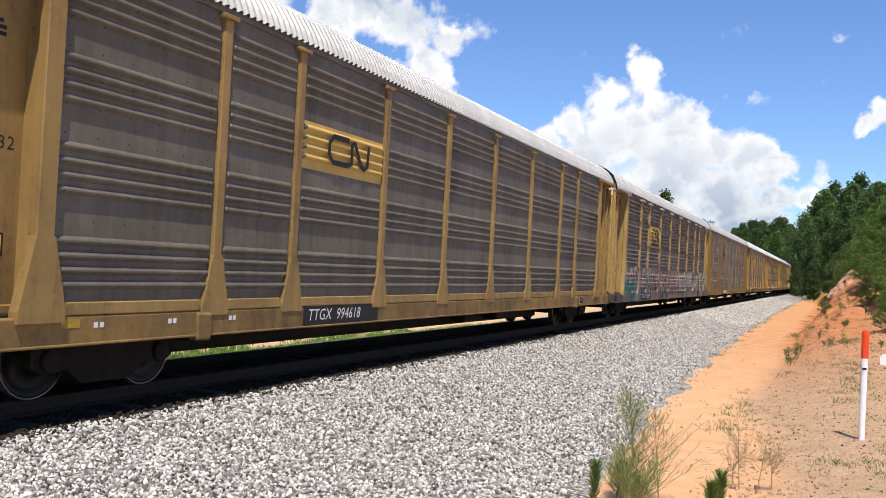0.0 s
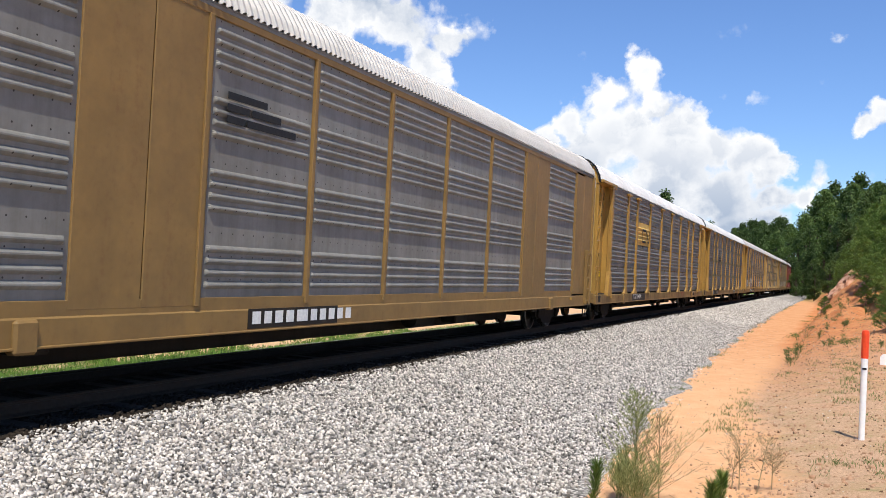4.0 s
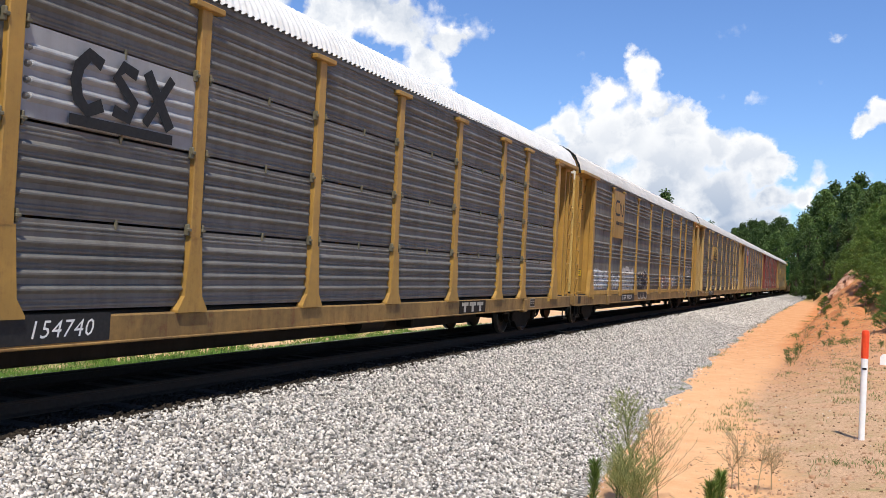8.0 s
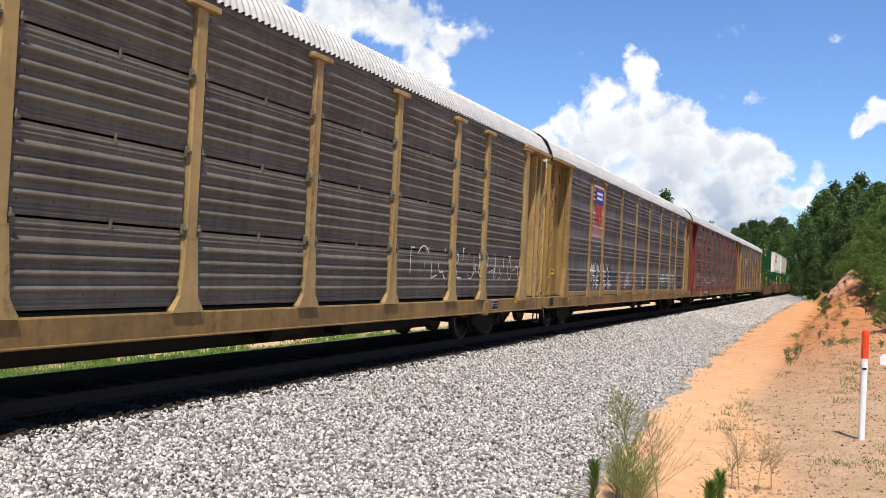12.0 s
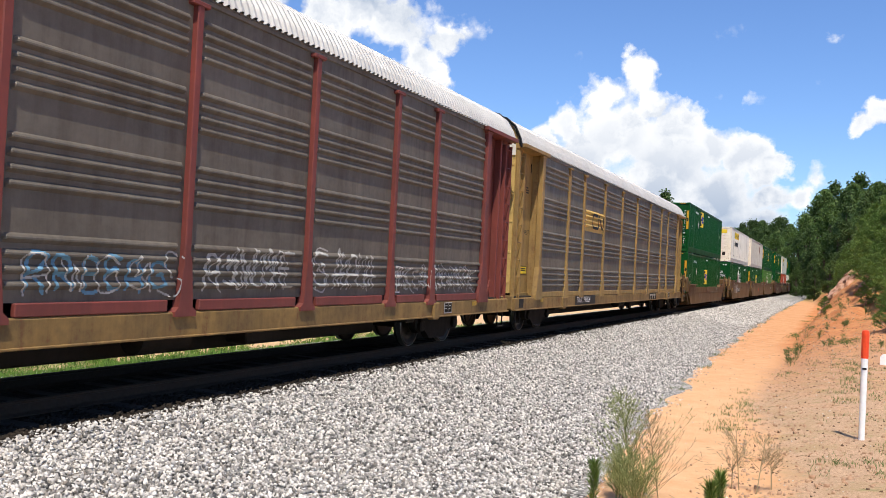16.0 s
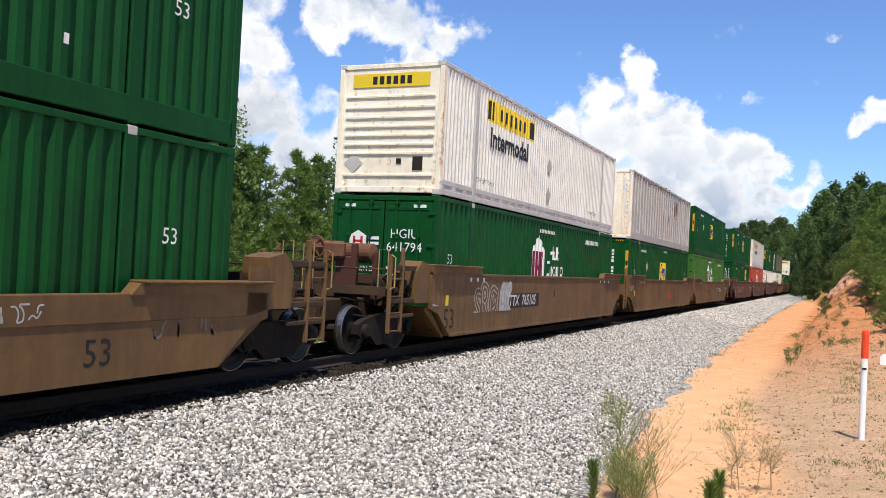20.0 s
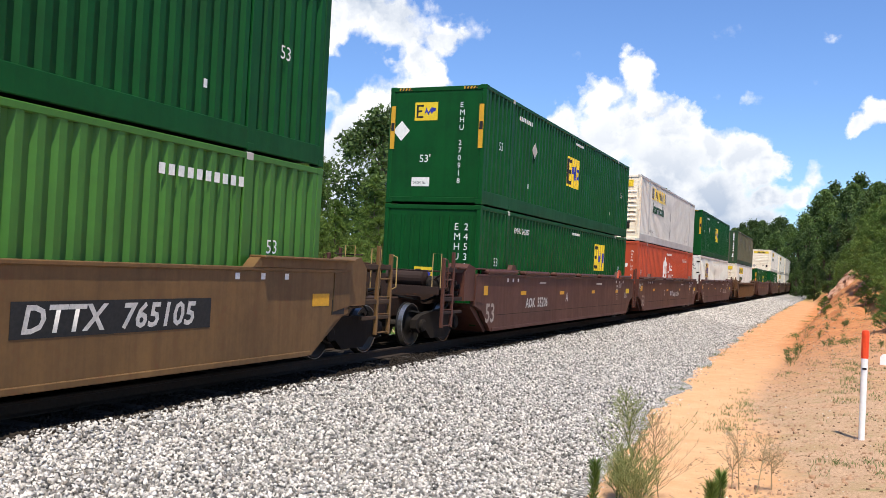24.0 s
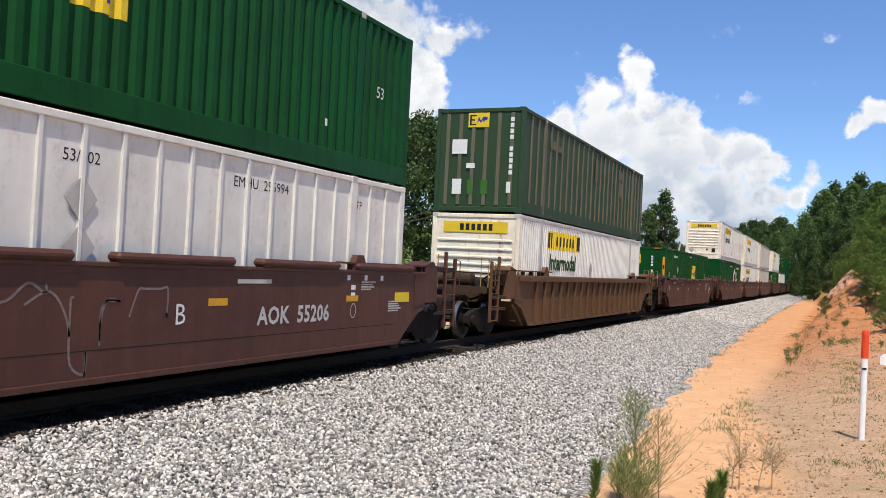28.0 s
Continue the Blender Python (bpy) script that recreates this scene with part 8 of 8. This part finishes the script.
def marker_post():
    x, y = 0.49, 14.85
    t = thing("marker_post", "white plastic utility marker post with orange-red top", "marker post", m=pose(x, y, ground_z(x, y)))
    part("shaft", Geo().lathe([(-0.3, 0.043), (1.18, 0.047), (1.19, 0.044)], 18, 2), WHITE_PLASTIC, t, smooth=False)
    part("band", Geo().lathe([(1.19, 0.050), (1.24, 0.050)], 18, 2), WHITE_PLASTIC, t)
    part("cap", Geo().lathe([(1.24, 0.052), (1.62, 0.055), (1.66, 0.048), (1.67, 0.025)], 18, 2), RED_PLASTIC, t, "orange-red plastic sleeve")
    part("sticker", box(-0.03, 0.03, -0.052, -0.045, 1.07, 1.1), BLACK_MARK, t)
    s = thing("sign_stub", "small white plastic sign stub", "sign", m=pose(1.34, 25.0, ground_z(1.34, 25.0)))
    part("face", Geo().prism([(-0.16, 0.0), (0.16, 0.0), (0.16, 0.2), (0.1, 0.28), (-0.1, 0.28), (-0.16, 0.2)], 1, -0.02, 0.02), WHITE_PLASTIC, s)
    part("leg", box(-0.03, 0.03, 0.02, 0.05, -0.3, 0.2, 0.006), WHITE_PLASTIC, s)


marker_post()


def fennel(name, label, seed, x, y, height, spread, branches, material, stems=1, leafy_from=0.1):
    """A feathery weed: upright stems, rising branches, thread-like leaves."""
    rng = np.random.default_rng(seed)
    t = thing(name, label, "weed", "roadside weeds", pose(x, y, ground_z(x, y) - 0.02))
    pts, along, across = [], [], []
    for s in range(stems):
        g = Geo()
        off = Vector((rng.normal(0, 0.05), rng.normal(0, 0.05), 0)) * (stems > 1)
        lean = Vector((rng.normal(0, 0.10), rng.normal(0, 0.08), 1)) * height * (1 if s == 0 else rng.uniform(0.55, 0.95))
        g.tube(off, off + lean * 0.6, 0.0075, 6, 0.005)
        g.tube(off + lean * 0.6, off + lean, 0.005, 5, 0.002)
        for b in range(branches):
            q = leafy_from + (0.98 - leafy_from) * rng.random()
            a = rng.uniform(0, 6.283)
            root = off + lean * q
            reach = spread * (1.05 - q) * rng.uniform(0.5, 1.1) + 0.03
            end = root + Vector((math.cos(a) * reach, math.sin(a) * reach, reach * rng.uniform(0.7, 1.5)))
            g.tube(root, end, 0.0026, 3, 0.001)
            for k in range(9):
                w = root.lerp(end, 0.2 + 0.8 * rng.random())
                d = ((end - root).normalized() * 0.7 + Vector(rng.normal(0, 0.5, 3)) + Vector((0, 0, 0.45))).normalized()
                ln = rng.uniform(0.018, 0.05)
                e = d.orthogonal().normalized() * 0.0028
                pts.append(tuple(w + d * ln))
                along.append(tuple(d * ln))
                across.append(tuple(e))
        part("stem", g, material, t)
    part("leaves", cards("leaves", np.array(pts), np.array(along), np.array(across), material), None, t, "fine thread-like leaves")
    return t


def seedling(x, y, height, seed):
    """A little pine seedling, a tight brush of needles."""
    rng = np.random.default_rng(seed)
    t = thing("pine_seedling", "small dark green pine seedling", "seedling", "roadside weeds", pose(x, y, ground_z(x, y) - 0.02))
    part("stem", Geo().tube((0, 0, 0), (0, 0, height * 0.9), 0.008, 6, 0.004), BARK, t)
    n = 420
    z = rng.random(n) ** 0.8 * height
    a = rng.uniform(0, 6.283, n)
    d = np.stack([np.cos(a) * 0.55, np.sin(a) * 0.55, np.full(n, 0.9)], 1) + rng.normal(0, 0.15, (n, 3))
    d /= np.linalg.norm(d, axis=1)[:, None]
    s = rng.uniform(0.05, 0.09, (n, 1))
    e = np.cross(d, units(rng, n))
    e /= np.linalg.norm(e, axis=1)[:, None]
    p = np.stack([np.zeros(n), np.zeros(n), z], 1) + d * s
    part("needles", cards("needles", p, d * s, e * 0.004, NEEDLES), None, t)
    return t


SWAYING = [
    (fennel("feathery_weed", "tall feathery weed, yellow-green, swaying beside the path", 21, -1.93, 9.95, 1.16, 0.62, 130, WEED_GREEN), 1.0),
    (fennel("feathery_weed", "tall feathery weed with drooping tan branches", 22, -1.69, 10.1, 0.95, 0.55, 60, WEED_DRY), 0.8),
    (fennel("feathery_weed", "dense clump of green feathery weed", 23, -2.07, 9.85, 0.62, 0.26, 40, WEED_GREEN, 4), 0.55),
    (fennel("feathery_weed", "dense clump of green feathery weed", 24, -1.9, 9.6, 0.60, 0.25, 34, WEED_GREEN, 5), 0.6),
    (fennel("dry_weed", "dry brown weed with thin bare twigs", 25, -0.95, 11.2, 0.75, 0.4, 20, WEED_DRY, 2, 0.35), 0.35),
    (fennel("dry_weed", "dry brown weed with thin bare twigs", 26, -0.62, 11.1, 0.62, 0.38, 22, WEED_DRY, 2, 0.4), 0.3),
    (seedling(-2.3, 9.55, 0.42, 27), 0.4),
    (seedling(-1.05, 10.25, 0.34, 28), 0.35),
    (seedling(-1.13, 10.1, 0.26, 29), 0.3),
]


def tufts(name, label, seed, spots, blade, material, per=14):
    """Short grass in one mesh."""
    rng = np.random.default_rng(seed)
    base = np.repeat(np.array(spots), per, 0) + np.concatenate([rng.normal(0, 0.09, (len(spots) * per, 2)), np.zeros((len(spots) * per, 1))], 1)
    d = rng.normal(0, 0.45, (len(base), 3))
    d[:, 2] = 1
    d /= np.linalg.norm(d, axis=1)[:, None]
    s = rng.uniform(0.5, 1.2, (len(base), 1)) * blade
    e = np.cross(d, units(rng, len(base)))
    e /= np.linalg.norm(e, axis=1)[:, None]
    ob = new(name, cards(name, base + d * s, d * s, e * 0.006 * blade / 0.06, material))
    return tagged(ob, label, "grass", kind="stuff")


def spots_in(seed, n, x0, x1, y0, y1, keep):
    r = random.Random(seed)
    out = []
    for _ in range(n):
        x, y = r.uniform(x0, x1), r.uniform(y0, y1)
        if keep(x, y, r):
            out.append((x, y, ground_z(x, y)))
    return out


tufts("bank_grass", "thin tufts of grass on the clay bank", 31, spots_in(1, 5200, -1.8, 3.0, 9, 75, lambda x, y, r: noise.noise((x * 0.9, y * 0.33, 3)) > 0.16 + 0.2 * r.random()), 0.045, GRASS)
tufts("toe_weeds", "low green weeds along the edge of the ballast", 37, spots_in(7, 3600, -5.2, -2.2, 14, 110, lambda x, y, r: abs(x - toe_x(y) - 0.18) < 0.32 * r.random() and noise.noise((y * 0.4, 5, 2)) > 0.05), 0.05, GRASS, 10)
tufts("path_grass", "green grass patches beside the path", 38, spots_in(8, 460, -0.1, 1.2, 11.6, 13.6, lambda x, y, r: r.random() < 0.95 - 1.3 * abs(y - 12.7 - 0.3 * math.sin(5 * x)) and noise.noise((x * 3, y * 2, 4)) > -0.1) + spots_in(9, 1500, -1.0, 2.2, 15, 40, lambda x, y, r: noise.noise((x * 1.2, y * 0.5, 9)) > 0.2 + 0.2 * r.random()), 0.04, GRASS, 7)
tufts("toe_grass", "dry grass along the edge of the ballast", 32, spots_in(2, 2600, -5.2, -2.2, 9, 90, lambda x, y, r: abs(x - toe_x(y) - 0.12) < 0.22 * r.random() and noise.noise((y * 0.25, 8, 1)) > -0.1), 0.04, WEED_DRY, 9)
tufts("far_grass", "green grass on the far side of the line", 33, spots_in(3, 5200, -24, -13.2, 3, 30, lambda x, y, r: noise.noise((x * 0.25, y * 0.2, 6)) > -0.35), 0.11, GRASS_FRESH, 12)
tufts("shoulder_weeds", "green weeds on the far shoulder of the ballast", 39, [(x, y, bed_z(x - TRACK_X, y)) for x, y, z in spots_in(10, 2600, -14.1, -11.6, 4, 34, lambda x, y, r: r.random() < 1 - smooth(11, 20, y) * 0.8)], 0.06, GRASS_FRESH, 9)
rng = random.Random(71)
for i in range(30):  # dark green stalks, some of them in a group where the bank begins
    if i < 7:
        y = rng.uniform(28, 40)
        x, h = -1.05 + 0.02 * (y - 28) + rng.gauss(0, 0.10), rng.uniform(0.3, 0.75)
    else:
        x, y, h = rng.uniform(-0.8, 1.8), rng.uniform(28, 62), rng.uniform(0.15, 0.4)
    fennel("feathery_weed", "small upright dark green weed on the clay", 41 + i, x, y, h, 0.11, 12, WEED_DARK, 2)


def soil_spots(rng, n):
    x, y = rng.uniform(-3.6, 2.6, n), 8.5 + 42 * rng.random(n) ** 1.6
    out = []
    for a, b in zip(x, y):
        if a > toe_x(b) + 0.1 and (a > -1.4 or rng.random() < 0.25):
            out.append((a, b, ground_z(a, b) + 0.004))
    return np.array(out)


PEBBLE = paint("clay_pebble", (0.50, 0.33, 0.21), (0.30, 0.13, 0.06), 0.7, 0.9)
PEBBLE_PALE = paint("pale_pebble", (0.66, 0.57, 0.46), (0.45, 0.33, 0.24), 0.4, 0.9)
loose_stones("clay_crumbs", 6000, soil_spots, 0.004, 0.026, PEBBLE, "crumbs of dried orange clay", 51)
LITTER = paint("dead_leaf_litter", (0.16, 0.09, 0.05), (0.07, 0.04, 0.025), 0.6, 0.9)


def bank_spots(rng, n):
    x, y = rng.uniform(-1.3, 3.0, n), 9.5 + 40 * rng.random(n) ** 1.4
    return np.array([(a, b, ground_z(a, b)) for a, b in zip(x, y)])


loose_stones("clay_clods", 1500, bank_spots, 0.015, 0.05, PEBBLE, "lumps of dry orange clay on the bank", 53)
loose_stones("leaf_litter", 1700, bank_spots, 0.006, 0.028, LITTER, "bits of dead leaf and bark on the clay", 54)
loose_stones("pale_pebbles", 900, soil_spots, 0.006, 0.02, PEBBLE_PALE, "scattered pale pebbles", 52)


def twigs():
    r = random.Random(8)
    g = Geo()
    for _ in range(650):
        x, y = r.uniform(-1.6, 1.6), 9 + 26 * r.random() ** 1.5
        a, ln = r.uniform(0, 6.28), r.uniform(0.03, 0.16)
        x2, y2 = x + math.cos(a) * ln, y + math.sin(a) * ln
        g.tube((x, y, ground_z(x, y) + 0.006), (x2, y2, ground_z(x2, y2) + 0.012), 0.0035, 4)
    tagged(part("twigs", g, WEED_DRY), "dry twigs and straw lying on the clay", "litter", kind="stuff")


twigs()


# ---- clouds: a wide dome of vapour far above everything, which drifts slowly ----
def toward(azimuth, height):
    """Unit vector; azimuth in degrees to the right of the line of the track."""
    a, h = radians(azimuth), radians(height)
    return (math.sin(a) * math.cos(h), math.cos(a) * math.cos(h), math.sin(h))


CLOUDS = [  # azimuth, height, radius in degrees, weight
    (-11.6, 12.7, 1.4, 1.0), (-8.6, 10.0, 1.2, 1.0), (-3.2, 7.0, 1.0, 1.0), (-14.2, 11.3, 1.5, 1.0), (-10.4, 11.0, 1.4, 1.0), (-16.0, 9.8, 1.5, 1.0), (-17.8, 8.3, 1.4, 1.0), (-9.3, 9.2, 1.5, 1.0), (-7.2, 8.0, 1.4, 1.0), (-5.2, 7.6, 1.4, 1.0), (-4.0, 6.7, 1.2, 1.0),
    (-3.5, 5.2, 1.3, 1.0), (-12.5, 8.8, 3.0, 1.0), (-9.5, 6.4, 3.2, 1.0), (-6.3, 5.0, 2.6, 1.0), (-15.0, 6.6, 3.2, 1.0), (-10.0, 2.8, 4.0, 1.0), (-5.0, 2.8, 2.6, 1.0), (-17.5, 5.5, 2.6, 1.0), (-14.0, 2.5, 4.0, 1.0),
    (-24.3, 14.8, 1.4, 1.0), (-24.6, 11.8, 1.4, 1.0), (-31.8, 15.2, 2.0, 1.0), (-25.4, 13.2, 1.9, 1.0), (-26.8, 15.6, 2.2, 1.0), (-29.6, 16.4, 1.9, 1.0), (-25.8, 10.4, 2.4, 1.0), (-29.0, 8.0, 4.0, 1.0), (-36.4, 13.0, 2.1, 1.0), (-36.0, 9.0, 3.0, 1.0), (-33.0, 5.5, 3.6, 1.0), (-38.0, 15.5, 2.5, 1.0), (-40.0, 12.0, 3.0, 1.0),
    (-43.0, 13.5, 3.5, 1.0), (-47.0, 11.0, 4.0, 1.0), (-45.0, 6.0, 4.0, 1.0), (-51.0, 8.0, 4.0, 1.0), (-39.0, 6.0, 3.5, 1.0), (-51.0, 15.0, 4.0, 1.0), (-47.0, 8.0, 8.0, 1.0), (-41.0, 9.0, 5.0, 1.0), (-30.0, 21.0, 3.0, 0.9), (-44.0, 21.0, 5.0, 0.9), (-70.0, 12.0, 9.0, 0.9), (60.0, 20.0, 12.0, 0.8),
    (1.9, 9.2, 0.9, 0.95), (2.9, 10.0, 1.1, 0.95), (-0.9, 6.4, 1.0, 0.6), (-22.0, 15.6, 0.9, 0.36), (-20.6, 14.3, 0.7, 0.38), (-5.4, 11.0, 1.0, 0.40), (-3.5, 13.6, 0.6, 0.36), (-0.4, 14.5, 0.7, 0.42), (-1.8, 5.0, 1.2, 0.7),
]


def vapour():
    n = Net("cloud_vapour")
    v = n.node("VectorMath", {0: n.node("TexCoord").outputs["Object"]}, operation="NORMALIZE").outputs[0]
    w = v
    for scale, reach in ((7.0, 0.06), (24.0, 0.05)):
        warp = n.node("TexNoise", {"Vector": v, "Scale": scale, "Detail": 6.0, "Roughness": 0.6})
        bent = n.node("VectorMath", {0: warp.outputs[1], 1: (0.5, 0.5, 0.5)}, operation="SUBTRACT").outputs[0]
        w = n.node("VectorMath", {0: w, 1: n.node("VectorMath", {0: bent, 3: reach}, operation="SCALE").outputs[0]}, operation="ADD").outputs[0]
    total = None
    for az, h, r, k in CLOUDS:
        d = n.node("VectorMath", {0: w, 1: toward(az, h)}, operation="DISTANCE").outputs["Value"]
        f = n.node("MapRange", {0: d, 1: radians(r * 0.3), 2: radians(r * 1.5), 3: k, 4: 0.0}, clamp=True).outputs[0]
        total = f if total is None else n.node("Math", {0: total, 1: f, 2: 0.25}, operation="SMOOTH_MAX").outputs[0]
    curl = n.noise(v, 22.0, 9.0, 0.56)
    lobe = n.node("TexVoronoi", {"Vector": w, "Scale": 34.0}, feature="SMOOTH_F1").outputs[0]
    rough = n.math("ADD", n.math("MULTIPLY", n.math("SUBTRACT", curl, 0.5), 1.15), n.math("MULTIPLY", n.math("SUBTRACT", 0.42, lobe), 0.5))
    dens = n.math("ADD", total, rough)
    alpha = n.math("MULTIPLY", n.ramp(dens, 0.40, 0.68), n.ramp(total, 0.05, 0.45))
    # painted cloud shading: offset noise for bumps lit from above, greyer bases
    shift = n.node("VectorMath", {0: w, 1: (0.010, -0.008, 0.020)}, operation="ADD").outputs[0]
    here, there = n.noise(w, 15.0, 6.0, 0.55), n.noise(shift, 15.0, 6.0, 0.55)
    relief = n.ramp(n.math("SUBTRACT", there, here), 0.0, 0.22)
    broad = n.ramp(n.noise(w, 7.5, 6.0, 0.58), 0.42, 0.64)
    hgt = n.node("SeparateXYZ", {0: v}).outputs[2]
    inside = n.ramp(total, 0.45, 0.95)
    grey = n.math("ADD", n.math("MULTIPLY", relief, 0.55), n.math("MULTIPLY", n.math("MULTIPLY", broad, inside), 0.7))
    low = n.math("MULTIPLY", n.math("MULTIPLY", n.ramp(hgt, 0.21, 0.07), inside), n.ramp(curl, 0.27, 0.50))
    grey = n.math("MAXIMUM", grey, n.math("MULTIPLY", low, 0.9))
    c = n.mix(grey, (1.0, 1.0, 1.0), (0.34, 0.43, 0.58))
    dull = n.node("VectorMath", {0: w, 1: toward(-50, 8.5)}, operation="DISTANCE").outputs["Value"]
    band = n.math("MULTIPLY", n.ramp(hgt, 0.055, 0.115), n.ramp(hgt, 0.27, 0.17))
    band = n.math("MULTIPLY", n.math("MULTIPLY", band, n.ramp(dull, radians(17), radians(7))), n.ramp(n.noise(w, 9.0, 6.0, 0.6), 0.28, 0.55))
    c = n.mix(band, c, (0.21, 0.25, 0.30))
    # the dome glows with its painted colour instead of catching the sun
    e = n.node("Emission", {0: c, 1: 0.95})
    t = n.node("BsdfTransparent")
    s = n.node("MixShader", {0: alpha, 1: t.outputs[0], 2: e.outputs[0]})
    n.put(n.out.inputs[0], s.outputs[0])
    return n.m


def cloud_dome():
    g = Geo()
    rows = []
    for i in range(13):
        h = radians(-1 + 7.5 * i)
        rows.append([(3200 * math.cos(h) * math.cos(6.28319 * j / 48), 3200 * math.cos(h) * math.sin(6.28319 * j / 48), 3200 * math.sin(h)) for j in range(49)])
    g.sheet(rows)
    ob = part("cloud_backdrop", g, vapour(), None, smooth=True)
    ob.visible_shadow = False
    return tagged(ob, "white cumulus clouds drifting across a blue sky", "clouds", kind="structure")


CLOUD = cloud_dome()
# ---- what moves ----
def rows_for(s, z=0.0):
    """Keys of a thing at place s of the train: close together round the bend, then a steady run."""
    times = [0.0]
    for y in list(range(int(BEND_END) + 60, int(BEND) - 15, -10)):
        t = round((s - y) / SPEED, 2)
        if 0.1 < t < 27.9:
            times.append(t)
    times.append(28.0)
    return [(t, on_track(s - SPEED * (round(t * FPS) / FPS), z)) for t in times]


BREEZE = ((0, 4), (1.6, 10), (3, 12), (4.2, 7), (5.5, 3), (6.6, 9), (7.5, 6), (8, 0), (9.5, 3), (11, -1), (12.5, -3), (13.6, 0), (14.5, -5), (15, -7), (16, -2), (17, -2), (18.6, -10), (19.2, -5), (20, -7), (20.6, -2), (21.5, -8), (22.6, -2), (23.5, 2), (24.4, 1), (25, 4), (26, 10), (27.2, 3), (28, 7))


def motions():
    for ob, *place in RAKE:
        walk(ob, rows_for(*place))
    for ob, limp in SWAYING:
        foot = ob.matrix_basis.copy()
        walk(ob, [(t, foot @ pose(0, 0, 0, a * limp * 0.35, a * limp, 0)) for t, a in BREEZE])
    walk(CLOUD, [(0, pose(0, 0, 0)), (28, pose(0, 0, 0, 0, 0, 0.5))])


motions()
